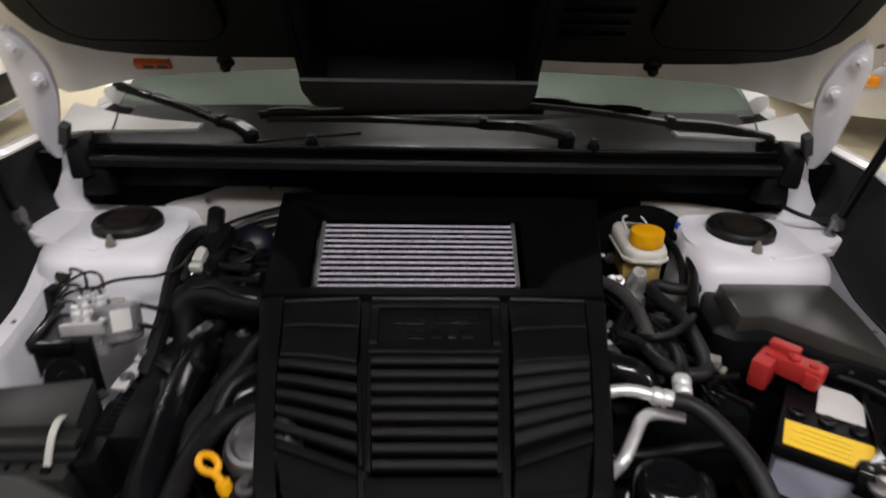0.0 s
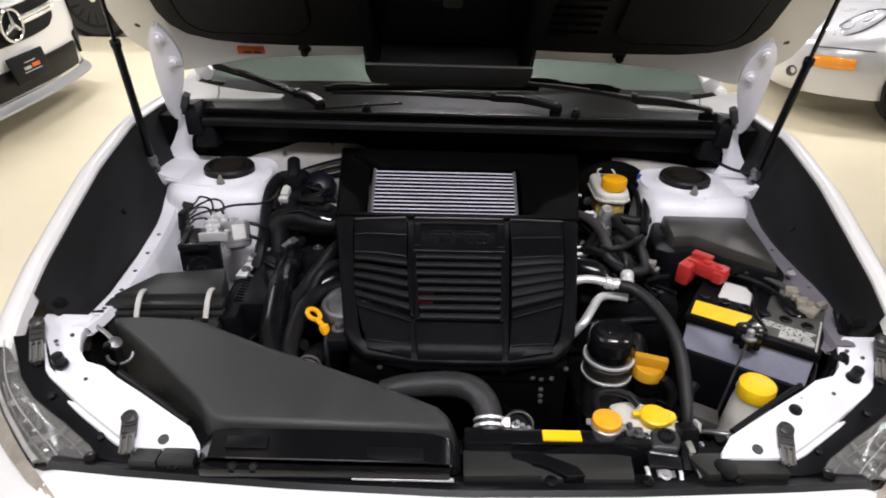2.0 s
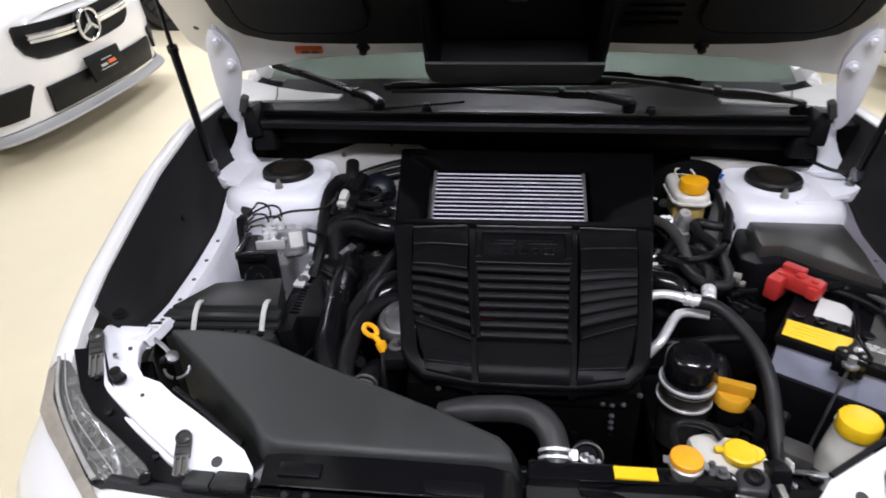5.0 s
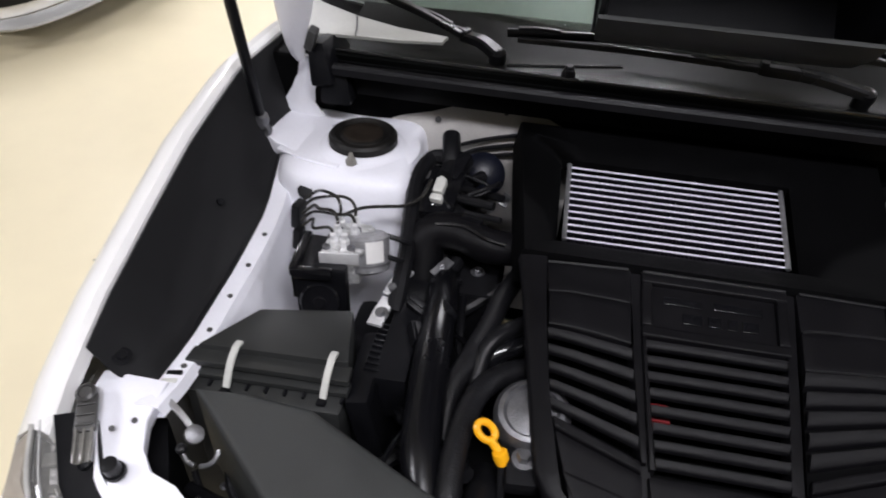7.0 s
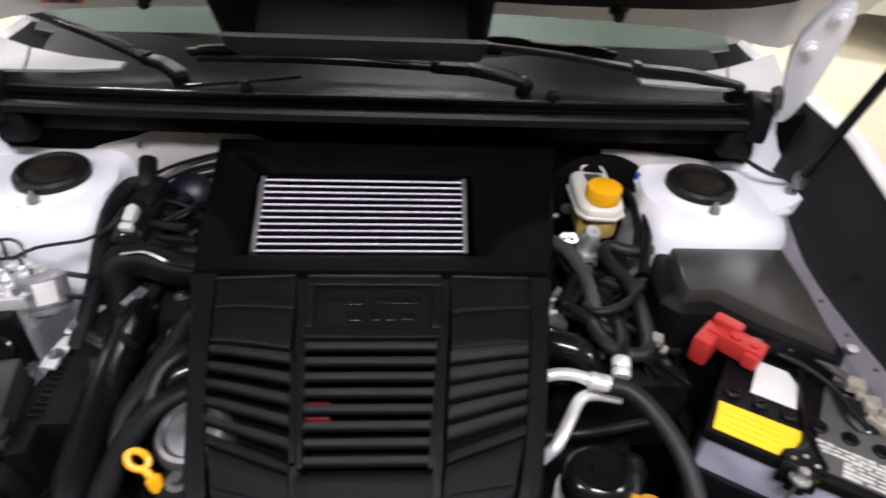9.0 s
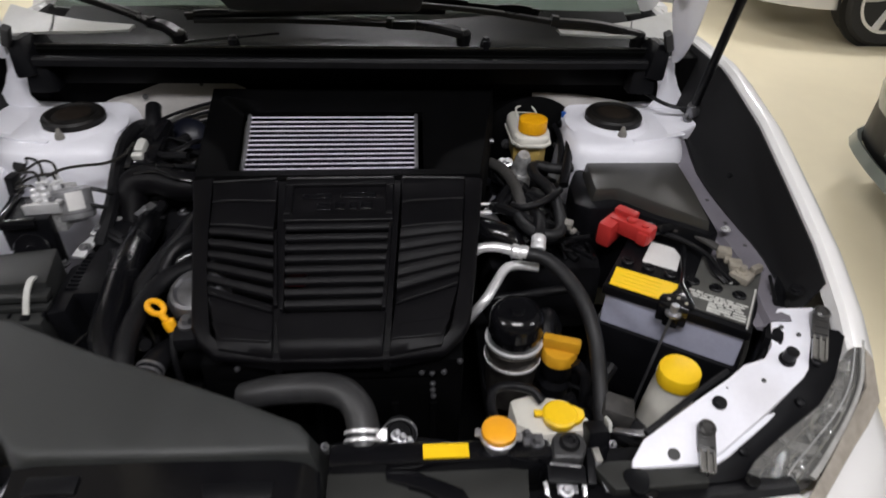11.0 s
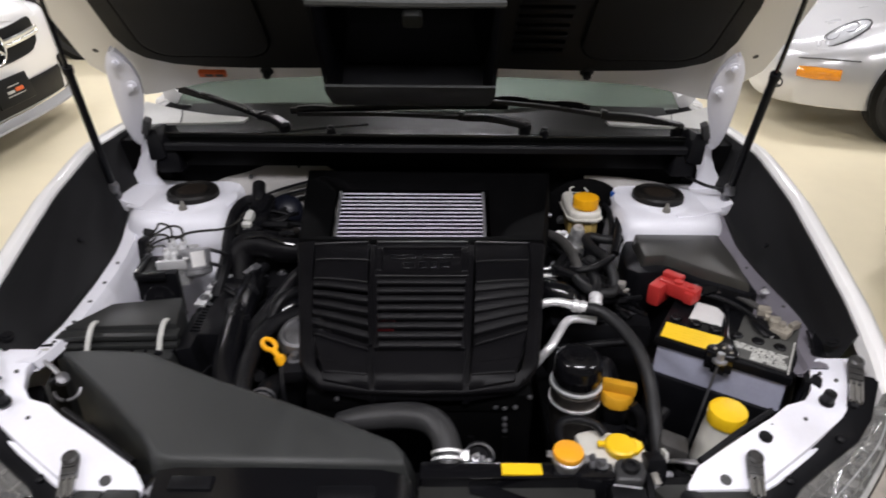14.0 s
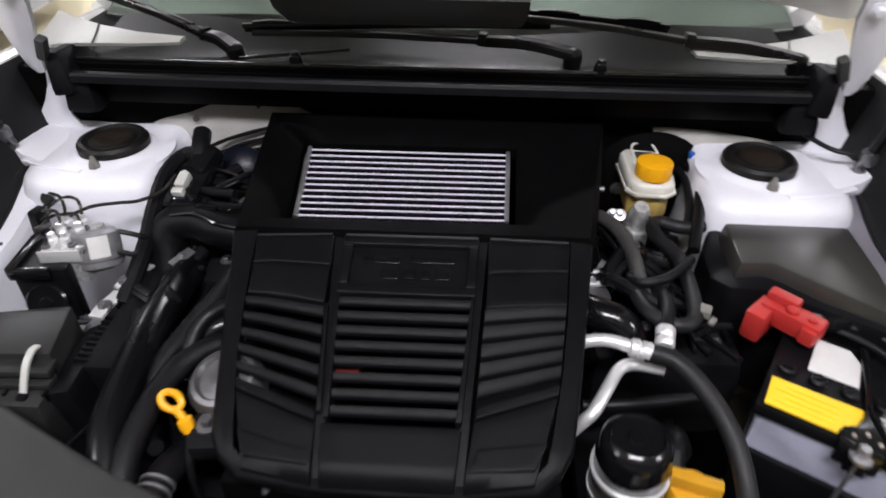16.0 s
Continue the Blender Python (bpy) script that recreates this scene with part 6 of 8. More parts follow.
for i in range(9):
    bm = B()
    box(bm, (-0.4285, 0.890 + 0.0105 * i, 0.834), (0.022, 0.004, 0.018), 0.001, (0, 12, 4))
    part("fin", bm, PLASTIC, coil)
bm = B()
bar(bm, [(-0.426, 1.092, 0.846), (-0.432, 1.060, 0.853), (-0.436, 1.026, 0.853)], 0.023, 0.005, 4)
bar(bm, [(-0.438, 1.024, 0.846), (-0.441, 0.985, 0.852), (-0.444, 0.962, 0.850)], 0.022, 0.005, 4)
part("bracket", bm, BRIGHT, coil, "bare alloy bracket")
for p in ((-0.434, 1.036, 0.854), (-0.439, 0.982, 0.852)):
    bm = B()
    bolt(bm, p, 0.0072, 0.009, (-0.2, -0.3, 1))
    part("bolt", bm, DULL_STEEL, coil)
alt = thing("alternator", (-0.23, 0.82, 0.82), "grey cast alternator with a round cap and bolt", "alternator")
bm = B()
lathe(bm, [(0.044, -0.06), (0.047, -0.02), (0.047, 0.0), (0.040, 0.010), (0.034, 0.012), (0.030, 0.006), (0.012, 0.010), (0, 0.010)], (-0.214, 0.845, 0.866), (-0.12, -0.25, 1), 28)
part("casing", bm, DULL_STEEL, alt, "grey cast casing")
bm = B()
box(bm, (-0.218, 0.785, 0.836), (0.040, 0.05, 0.03), 0.008, (8, 0, 6))
part("bracket", bm, VOID, alt)
bm = B()
bolt(bm, (-0.217, 0.789, 0.852), 0.0085, 0.012, (-0.05, -0.1, 1))
part("bolt", bm, DULL_STEEL, alt)
bm = B()
bolt(bm, (-0.275, 0.885, 0.86), 0.007, 0.01, (-0.3, -0.2, 1))
part("stud", bm, BRIGHT, alt)
dip = thing("dipstick", (-0.265, 0.80, 0.80), "orange-yellow oil dipstick with a ring handle", "dipstick")
ORANGE_YELLOW = mat("dipstick_plastic", (0.85, 0.40, 0.008), 0.35, vary=0.06, bump=0.05)
bm = B()
rr = Vector((-0.265, 0.806, 0.870))
a, b = Vector((0.55, 0.30, -0.1)).normalized(), Vector((-0.50, 0.52, 0.50)).normalized()
ring = [rr + 0.0102 * (math.cos(t) * a + 1.15 * math.sin(t) * b) for t in [2 * math.pi * k / 20 for k in range(21)]]
tube(bm, ring, 0.0046, 8, 2)
part("ring", bm, ORANGE_YELLOW, dip, "orange-yellow ring")
bm = B()
tube(bm, [rr - b * 0.011, (-0.253, 0.796, 0.860), (-0.245, 0.790, 0.854)], 0.0052, 9, 4)
lathe(bm, [(0.008, -0.008), (0.0095, 0), (0.009, 0.008), (0.005, 0.010)], (-0.243, 0.788, 0.850), (-0.4, 0.3, 1), 14)
part("stem", bm, ORANGE_YELLOW, dip)
bm = B()
tube(bm, [(-0.241, 0.785, 0.844), (-0.236, 0.755, 0.80), (-0.23, 0.75, 0.70)], 0.005, 8, 4)
part("guide_tube", bm, RUBBER, dip)
latch_cable = thing("headlight_bracket", (-0.60, 0.73, 0.82), "bare metal bracket and plug by the filter box", "bracket")
bm = B()
bar(bm, [(-0.674, 0.790, 0.856), (-0.655, 0.778, 0.856), (-0.628, 0.764, 0.850), (-0.609, 0.752, 0.840)], 0.0075, 0.004, 4)
part("link", bm, ALU, latch_cable, "bright bare metal link")
bm = B()
lathe(bm, [(0.010, -0.008), (0.012, 0.0), (0.011, 0.006), (0.006, 0.008), (0, 0.008)], (-0.606, 0.748, 0.838), (0.4, -0.3, 0.7), 14)
part("ball", bm, DULL_STEEL, latch_cable)
for a0, a1 in ((3.3, 4.6), (4.9, 6.6)):
    bm = B()
    tube(bm, [(-0.596 + 0.022 * math.cos(a), 0.738 + 0.014 * math.sin(a), 0.822 + 0.010 * math.sin(a)) for a in [a0 + (a1 - a0) * k / 6 for k in range(7)]], 0.0032, 7, 2)
    part("spring_ring", bm, DULL_STEEL, latch_cable, "bright wire ring")
for y in (0.802, 0.816):
    bm = B()
    box(bm, (-0.664, y, 0.854), (0.020, 0.007, 0.010), 0.002, (0, 0, 14))
    part("plug", bm, PALE_PLASTIC if y < 0.81 else PLASTIC, latch_cable)

# ---- right-hand side of the bay ----
res = thing("brake_fluid_reservoir", (0.37, 1.32, 0.86), "milky brake fluid reservoir with a yellow screw cap", "reservoir")
bm = B()
prism(bm, [(0.338, 1.285), (0.352, 1.268), (0.400, 1.264), (0.418, 1.278), (0.421, 1.31), (0.408, 1.375), (0.394, 1.392), (0.350, 1.392), (0.336, 1.375)], 0.890, lambda x, y: 0.922 + 0.16 * max(0, y - 1.33), 0.012, 0.0, 3)
tank = part("tank", bm, TRANSLUCENT, res, "milky plastic tank")
bm = B()
prism(bm, [(0.3355, 1.283), (0.350, 1.2655), (0.401, 1.2615), (0.4205, 1.277), (0.4235, 1.31), (0.410, 1.376), (0.395, 1.3945), (0.349, 1.3945), (0.3335, 1.376)], 0.899, 0.905, 0.002, 0.0, 2)
part("tank_seam", bm, TRANSLUCENT, res)
bm = B()
prism(bm, [(0.342, 1.287), (0.395, 1.272), (0.412, 1.282), (0.412, 1.315), (0.396, 1.378), (0.345, 1.378)], 0.852, 0.892, 0.008, 0.0, 2)
part("fluid", bm, FLUID, res, "amber brake fluid showing through")
bm = B()
prism(bm, [(0.381 + r * math.cos(t), 1.299 + r * math.sin(t)) for k in range(60) for t, r in ((2 * math.pi * k / 60, 0.0305 if k % 2 else 0.0295),)], 0.924, 0.950, 0.002)
part("cap", bm, ORANGE_YELLOW, res, "orange-yellow screw cap")
bm = B()
tube(bm, [(0.357, 1.335, 0.926), (0.356, 1.372, 0.936), (0.364, 1.384, 0.940), (0.390, 1.384, 0.940), (0.398, 1.370, 0.936), (0.404, 1.340, 0.926)], 0.0022, 6, 4)
part("tank_rib", bm, TRANSLUCENT, res)
bm = B()
box(bm, (0.377, 1.358, 0.9305), (0.030, 0.030, 0.004), 0.002, (-9, 0, 0))
part("cap_label", bm, INK, res)
bm = B()
lathe(bm, [(0.020, -0.05), (0.021, 0.0), (0.016, 0.02), (0.017, 0.025), (0.012, 0.04)], (0.356, 1.250, 0.862), (0, -0.4, 1), 20)
box(bm, (0.352, 1.245, 0.835), (0.045, 0.04, 0.03), 0.008)
part("master_cylinder", bm, CAST, res, "bare alloy master cylinder")
bm = B()
for dx in (-0.03, -0.018):
    bolt(bm, (0.345 + dx, 1.25, 0.872), 0.006, 0.014, (-0.2, -0.6, 0.8))
part("union_nut", bm, BRIGHT, res)

hose("heater_hose", [(0.450, 1.206, 0.885), (0.430, 1.199, 0.885), (0.406, 1.200, 0.886), (0.382, 1.210, 0.887), (0.368, 1.198, 0.887), (0.371, 1.165, 0.886), (0.390, 1.115, 0.886), (0.392, 1.050, 0.885), (0.387, 0.998, 0.885), (0.377, 0.972, 0.884), (0.358, 0.964, 0.884), (0.335, 0.974, 0.884), (0.320, 0.997, 0.884), (0.315, 1.028, 0.88)], 0.0108, HOSE_RUBBER, "black rubber hose curling in a loop", clamps=())
hose("vent_hose", [(0.462, 1.372, 0.905), (0.466, 1.325, 0.908), (0.458, 1.270, 0.905), (0.440, 1.205, 0.896), (0.424, 1.150, 0.875)], 0.0095, RUBBER, "black rubber hose beside the strut tower")
hose("vent_hose", [(0.444, 1.370, 0.90), (0.447, 1.320, 0.90), (0.440, 1.262, 0.895), (0.424, 1.20, 0.88)], 0.0065, WIRE, "thin black sleeved hose beside the strut tower", ridge=0.0004)
hose("wiring_harness", [(0.285, 1.225, 0.885), (0.306, 1.18, 0.893), (0.322, 1.125, 0.888), (0.327, 1.065, 0.876), (0.34, 1.02, 0.86)], 0.011, TAPE, "dark cloth-taped wiring harness", "harness", ridge=0.001, steps=8)
hose("wiring_harness", [(0.308, 1.060, 0.885), (0.324, 1.040, 0.894), (0.352, 1.044, 0.899), (0.381, 1.068, 0.899), (0.405, 1.102, 0.893)], 0.0065, WIRE, "black wiring harness crossing the hoses", "harness", ridge=0.0006)
hose("coolant_pipe", [(0.345, 1.065, 0.87), (0.350, 1.02, 0.885), (0.344, 0.975, 0.888), (0.334, 0.94, 0.878)], 0.011, RUBBER, "black hose dropping to an alloy union")
clamp_t = thing("hose_clip", (0.396, 0.985, 0.885), "dull metal clip on the black hose", "clip")
bm = B()
box(bm, (0.397, 0.990, 0.889), (0.016, 0.020, 0.012), 0.003, (0, 0, -25))
box(bm, (0.403, 0.973, 0.886), (0.008, 0.014, 0.006), 0.002, (0, 0, -40))
part("body", bm, TARNISH, clamp_t)
fit = thing("pipe_union", (0.33, 0.93, 0.87), "bright alloy pipe union with crimped rings", "pipe")
bm = B()
lathe(bm, [(0.011, 0), (0.013, 0.004), (0.013, 0.012), (0.011, 0.014), (0.013, 0.018), (0.013, 0.028), (0.010, 0.032)], (0.3335, 0.930, 0.876), (0.2, 0.95, 0.25), 18)
part("collar", bm, BRIGHT, fit)
bm = B()
lathe(bm, [(0.010, 0), (0.0125, 0.003), (0.0125, 0.011), (0.0105, 0.013), (0.0125, 0.016), (0.0125, 0.026), (0.010, 0.03)], (0.285, 0.918, 0.886), (0.9, -0.25, -0.05), 18)
part("collar", bm, BRIGHT, fit)
hose("air_conditioning_pipe", [(0.215, 0.928, 0.868), (0.235, 0.927, 0.884), (0.262, 0.926, 0.887), (0.290, 0.917, 0.886)], 0.0085, BRIGHT, "bright bare alloy air conditioning pipe", "pipe")
hose("air_conditioning_pipe", [(0.335, 0.915, 0.852), (0.300, 0.920, 0.853), (0.278, 0.912, 0.852), (0.258, 0.880, 0.848), (0.240, 0.852, 0.838), (0.228, 0.846, 0.825), (0.205, 0.845, 0.79)], 0.0085, BRIGHT, "bright bare alloy pipe with a bend", "pipe")
hose("air_conditioning_hose", [(0.305, 0.912, 0.884), (0.340, 0.902, 0.880), (0.370, 0.868, 0.868), (0.392, 0.820, 0.850), (0.402, 0.77, 0.820), (0.404, 0.72, 0.775), (0.398, 0.665, 0.745), (0.385, 0.61, 0.74)], 0.0122, HOSE_RUBBER, "thick black rubber air conditioning hose", steps=9)
hose("vacuum_hose", [(0.235, 0.893, 0.80), (0.29, 0.893, 0.806), (0.35, 0.905, 0.806), (0.41, 0.92, 0.80)], 0.008, RUBBER, "thin black rubber hose under the pipes")
hose("vacuum_hose", [(0.33, 0.80, 0.79), (0.335, 0.83, 0.805), (0.345, 0.85, 0.795), (0.36, 0.86, 0.76)], 0.017, RUBBER, "short black hose behind the oil filter")
hose("throttle_pipe", [(0.22, 1.03, 0.86), (0.255, 1.0, 0.868), (0.29, 0.985, 0.862), (0.31, 0.97, 0.83)], 0.024, GLOSS_BLACK, "shiny black intake pipe", "pipe")
clip = thing("wiring_clip", (0.28, 1.10, 0.86), "blue plastic wiring clip with bright terminals", "connector")
bm = B()
box(bm, (0.288, 1.10, 0.868), (0.016, 0.014, 0.014), 0.003)
part("clip", bm, BLUE, clip, "blue plastic clip")
bm = B()
box(bm, (0.468, 1.375, 0.925), (0.016, 0.014, 0.012), 0.003)
part("clip", bm, BLUE, clip, "blue plastic clip")
bm = B()
rod(bm, (0.235, 1.095, 0.866), (0.28, 1.097, 0.866), 0.003, 7)
rod(bm, (0.24, 1.07, 0.862), (0.285, 1.075, 0.862), 0.004, 7)
part("terminal", bm, BRIGHT, clip)
bm = B()
box(bm, (0.26, 1.065, 0.845), (0.05, 0.03, 0.03), 0.006, (0, 20, 10))
part("holder", bm, ALU, clip)
bm = B()
lathe(bm, [(0.006, 0), (0.006, 0.012), (0.004, 0.016)], (0.46, 1.222, 0.88), (0.6, 0.3, 0.6), 10)
part("red_tip", bm, RED, clip)

# fuse box
fuse = thing("fuse_box", (0.56, 1.08, 0.80), "black fuse box with a two-sloped grey lid", "fuse box")
bm = B()
prism(bm, [(0.470, 1.176), (0.657, 1.179), (0.651, 1.07), (0.640, 0.966), (0.560, 1.022), (0.508, 1.072), (0.464, 1.072)], 0.880, lambda x, y: 0.916 - 0.05 * abs(x - 0.545) - 0.03 * max(0, 1.06 - y), 0.005, 0.006)
part("lid", bm, FUSE_LID, fuse, "grey lid with bevelled edges", angle=25)
bm = B()
prism(bm, [(0.455, 1.196), (0.672, 1.199), (0.668, 1.10), (0.660, 0.962), (0.640, 0.950), (0.500, 1.042), (0.450, 1.050), (0.430, 1.08), (0.435, 1.15)], 0.70, lambda x, y: 0.890 - 0.35 * max(0, 0.465 - x), 0.008, 0.004)
part("base", bm, PLASTIC, fuse, "black plastic fuse box base")
bm = B()
lathe(bm, [(0.008, 0), (0.008, 0.012), (0.005, 0.018)], (0.61, 1.207, 0.905), (0, 0, 1), 10)
box(bm, (0.61, 1.207, 0.912), (0.026, 0.012, 0.014), 0.003)
part("catch", bm, PLASTIC, fuse)
bm = B()
bolt(bm, (0.628, 0.978, 0.886), 0.005, 0.005)
part("bolt", bm, DULL_STEEL, fuse)
bm = B()
bolt(bm, (0.687, 0.988, 0.876), 0.005, 0.005)
part("bolt", bm, BRIGHT, fuse)

# battery
bat = thing("battery", (0.57, 0.87, 0.65), "car battery with grey translucent case, black lid and labels", "battery")
BAT = Matrix.Translation((0.4355, 0.868, 0.0)) @ Matrix(((0.852, 0.524, 0, 0), (-0.524, 0.852, 0, 0), (0, 0, 1, 0), (0, 0, 0, 1)))
bm = B()
box(bm, (0.116, 0.086, 0.74), (0.222, 0.166, 0.20), 0.006, m=BAT)
part("case", bm, CASE, bat, "grey translucent case showing the fluid")
bm = B()
box(bm, (0.116, 0.086, 0.842), (0.234, 0.176, 0.018), 0.004, m=BAT)
part("lid", bm, PLASTIC, bat, "black battery lid")
bm = B()
box(bm, (0.178, 0.086, 0.8525), (0.098, 0.150, 0.003), 0.001, m=BAT)
part("lid_label", bm, BATTERY_GREY, bat)
for i in range(6):
    bm = B()
    lathe(bm, [(0.011, 0.850), (0.011, 0.856), (0.009, 0.858), (0.003, 0.857)], BAT @ Vector((0.018 + 0.0368 * i, 0.079, 0)), n=18)
    box(bm, (0.018 + 0.0368 * i, 0.079, 0.858), (0.012, 0.003, 0.002), 0.0, (0, 0, 30 * i), m=BAT)
    part("cell_cap", bm, PLASTIC, bat)
bm = B()
prism(bm, [tuple((BAT @ Vector((u, v, 0)))[:2]) for u, v in ((0.008, 0.003), (0.088, 0.004), (0.092, 0.014), (0.104, 0.020), (0.111, 0.034), (0.111, 0.058), (0.006, 0.054))], 0.8530, 0.8545, 0.0)
yl = part("yellow_label", bm, STICKER, bat, "yellow warning label with fine print")
for i in range(4):
    bm = B()
    box(bm, (0.05 + 0.006 * (i % 2), 0.014 + 0.010 * i, 0.8552), (0.07 - 0.012 * (i % 2), 0.0022, 0.0004), 0.0, m=BAT)
    part("print_line", bm, BROWN_INK, yl)
bm = B()
prism(bm, [tuple((BAT @ Vector((u, v, 0)))[:2]) for u, v in ((0.040, 0.092), (0.099, 0.094), (0.0955, 0.140), (0.080, 0.160), (0.040, 0.160))], 0.8530, 0.8545, 0.0)
part("white_label", bm, PAPER, bat, "plain white sticker")
rng = random.Random(21)
for i in range(7):
    v = 0.055 - 0.0066 * i
    u = 0.127 + (0.004 * i if i < 3 else 0.034)
    while u < 0.212:
        long = rng.uniform(0.007, 0.022) if i < 5 else rng.uniform(0.02, 0.04)
        bm = B()
        box(bm, (min(u + long / 2, 0.211), v + rng.uniform(-0.0006, 0.0006), 0.8546), (min(long, 0.214 - u + 0.004), rng.uniform(0.0030, 0.0056), 0.0006), 0.0, m=BAT)
        part("silver_print", bm, PRINT_GREY, bat)
        u += long + rng.uniform(0.001, 0.004)
bm = B()
box(bm, (0.2235, 0.055, 0.8546), (0.0025, 0.110, 0.0006), 0.0, m=BAT)
part("silver_print", bm, PRINT_GREY, bat)
bm = B()
RC = BAT @ pose(-0.002, 0.151, 0.002, 0, 0, -13)
box(bm, (0.004, 0.002, 0.874), (0.080, 0.032, 0.030), 0.005, m=RC)
box(bm, (-0.030, -0.012, 0.862), (0.028, 0.056, 0.046), 0.007, m=RC)
box(bm, (-0.016, 0.012, 0.893), (0.042, 0.020, 0.012), 0.004, m=RC)
lathe(bm, [(0.009, 0), (0.009, 0.006), (0.005, 0.008)], RC @ Vector((0.002, -0.002, 0.888)), n=14)
lathe(bm, [(0.007, 0), (0.007, 0.004), (0.004, 0.005)], RC @ Vector((0.028, 0.0, 0.888)), n=14)
box(bm, (0.032, -0.012, 0.872), (0.020, 0.016, 0.024), 0.004, m=RC)
red = part("terminal_cover", bm, RED, bat, "red plastic cover on the positive terminal")
def on_lid(u, v, z):
    return BAT @ Vector((u, v, z))


bm = B()
box(bm, (0.197, 0.124, 0.862), (0.034, 0.030, 0.014), 0.004, (0, 0, -18), m=BAT)
box(bm, (0.183, 0.142, 0.868), (0.022, 0.026, 0.012), 0.003, (0, 0, 14), m=BAT)
bolt(bm, on_lid(0.196, 0.128, 0.868), 0.007, 0.010)
part("terminal_clamp", bm, TAN_CAST, bat, "dull metal terminal clamp")
bm = B()
box(bm, (0.160, 0.164, 0.872), (0.024, 0.022, 0.014), 0.003, (0, 0, 12), m=BAT)
box(bm, (0.168, 0.152, 0.868), (0.010, 0.014, 0.010), 0.002, (0, 0, 12), m=BAT)
part("terminal_strap", bm, TAN_CAST, bat, "bare metal terminal strap")
bm = B()
box(bm, (0.216, 0.150, 0.866), (0.012, 0.024, 0.014), 0.003, (0, 0, -30), m=BAT)
part("terminal_end", bm, TAN_CAST, bat)
for k in range(2):
    bm = B()
    tube(bm, [on_lid(0.150, 0.166 + 0.004 * k, 0.874), on_lid(0.100, 0.184 + 0.006 * k, 0.878), on_lid(0.050, 0.182 + 0.006 * k, 0.876), on_lid(0.02, 0.200, 0.860)], 0.0050, 8, 6, 0.0004)
    part("cable", bm, TAPE, bat, "grey sleeved battery cable")
bm = B()
tube(bm, [on_lid(0.185, 0.100, 0.863), on_lid(0.160, 0.122, 0.866), on_lid(0.134, 0.146, 0.870), on_lid(0.090, 0.166, 0.872), on_lid(0.045, 0.176, 0.868)], 0.0042, 8, 6)
part("cable", bm, WIRE, bat)
for k in range(5):
    bm = B()
    tube(bm, [on_lid(0.196 - 0.005 * k, 0.104 - 0.002 * k, 0.858), on_lid(0.178 - 0.006 * k, 0.122 - 0.003 * k, 0.861 + 0.001 * k), on_lid(0.158 - 0.005 * k, 0.142, 0.866)], 0.0028, 6, 4)
    part("cable_strand", bm, BRIGHT if k == 2 else RUBBER, bat)
# hold-down strap and rod
bm = B()
outline = ((0.086, 0.176), (0.098, 0.176), (0.108, 0.120), (0.1125, 0.090), (0.118, 0.058), (0.130, 0.036), (0.144, 0.012), (0.143, 0.000), (0.132, -0.003), (0.094, -0.004), (0.089, 0.004), (0.092, 0.014), (0.104, 0.022), (0.110, 0.040), (0.109, 0.056), (0.105, 0.090), (0.099, 0.120))
prism(bm, [tuple(on_lid(u, v, 0)[:2]) for u, v in outline], 0.8540, 0.8600, 0.0015)
strap = part("hold_down", bm, GLOSS_BLACK, bat, "black curved hold-down plate")
bm = B()
tube(bm, [on_lid(0.0905, 0.172, 0.8605), on_lid(0.1035, 0.118, 0.8605), on_lid(0.1085, 0.088, 0.8605), on_lid(0.1135, 0.056, 0.8605), on_lid(0.124, 0.036, 0.8605), on_lid(0.140, 0.010, 0.8605)], 0.0022, 6, 4)
part("plate_bead", bm, GLOSS_BLACK, strap)
bm = B()
box(bm, (0.115, -0.006, 0.842), (0.048, 0.012, 0.034), 0.004, m=BAT)
box(bm, (0.116, -0.013, 0.836), (0.024, 0.010, 0.026), 0.003, m=BAT)
part("hook", bm, GLOSS_BLACK, strap)
for u, v in ((0.104, 0.004), (0.131, 0.006), (0.117, 0.014)):
    bm = B()
    bolt(bm, on_lid(u, v, 0.8585), 0.0032, 0.003)
    part("screw", bm, TAN_CAST, strap)
bm = B()
rod(bm, on_lid(0.117, -0.016, 0.852), on_lid(0.100, -0.055, 0.66), 0.0026, 8)
part("hold_down_rod", bm, DULL_STEEL, bat)
bm = B()
bolt(bm, on_lid(0.117, -0.014, 0.848), 0.0075, 0.016)
part("nut", bm, ALU, bat)
bm = B()
box(bm, (0.116, 0.086, 0.70), (0.236, 0.182, 0.145), 0.008, m=BAT)
part("tray", bm, PLASTIC, bat, "black battery tray")
bm = B()
box(bm, (0.262, 0.09, 0.79), (0.03, 0.20, 0.14), 0.012, m=BAT)
part("heat_shield", bm, PLASTIC, bat)

# brake servo behind the reservoir and the dark machinery round it
servo = thing("brake_servo", (0.40, 1.40, 0.84), "large round black brake servo on the bulkhead", "brake servo")
bm = B()
lathe(bm, [(0.06, -0.04), (0.105, -0.02), (0.122, 0.0), (0.122, 0.016), (0.112, 0.026), (0.07, 0.045), (0.03, 0.06), (0, 0.06)], (0.40, 1.405, 0.835), (0, -1, 0.05), 40)
part("drum", bm, FOAM_GAP_BLACK, servo, "black pressed steel drum")
for x in (0.34, 0.45):
    bm = B()
    bolt(bm, (x, 1.362, 0.86), 0.007, 0.014, (0, -1, 0.1))
    part("stud", bm, DULL_STEEL, servo)

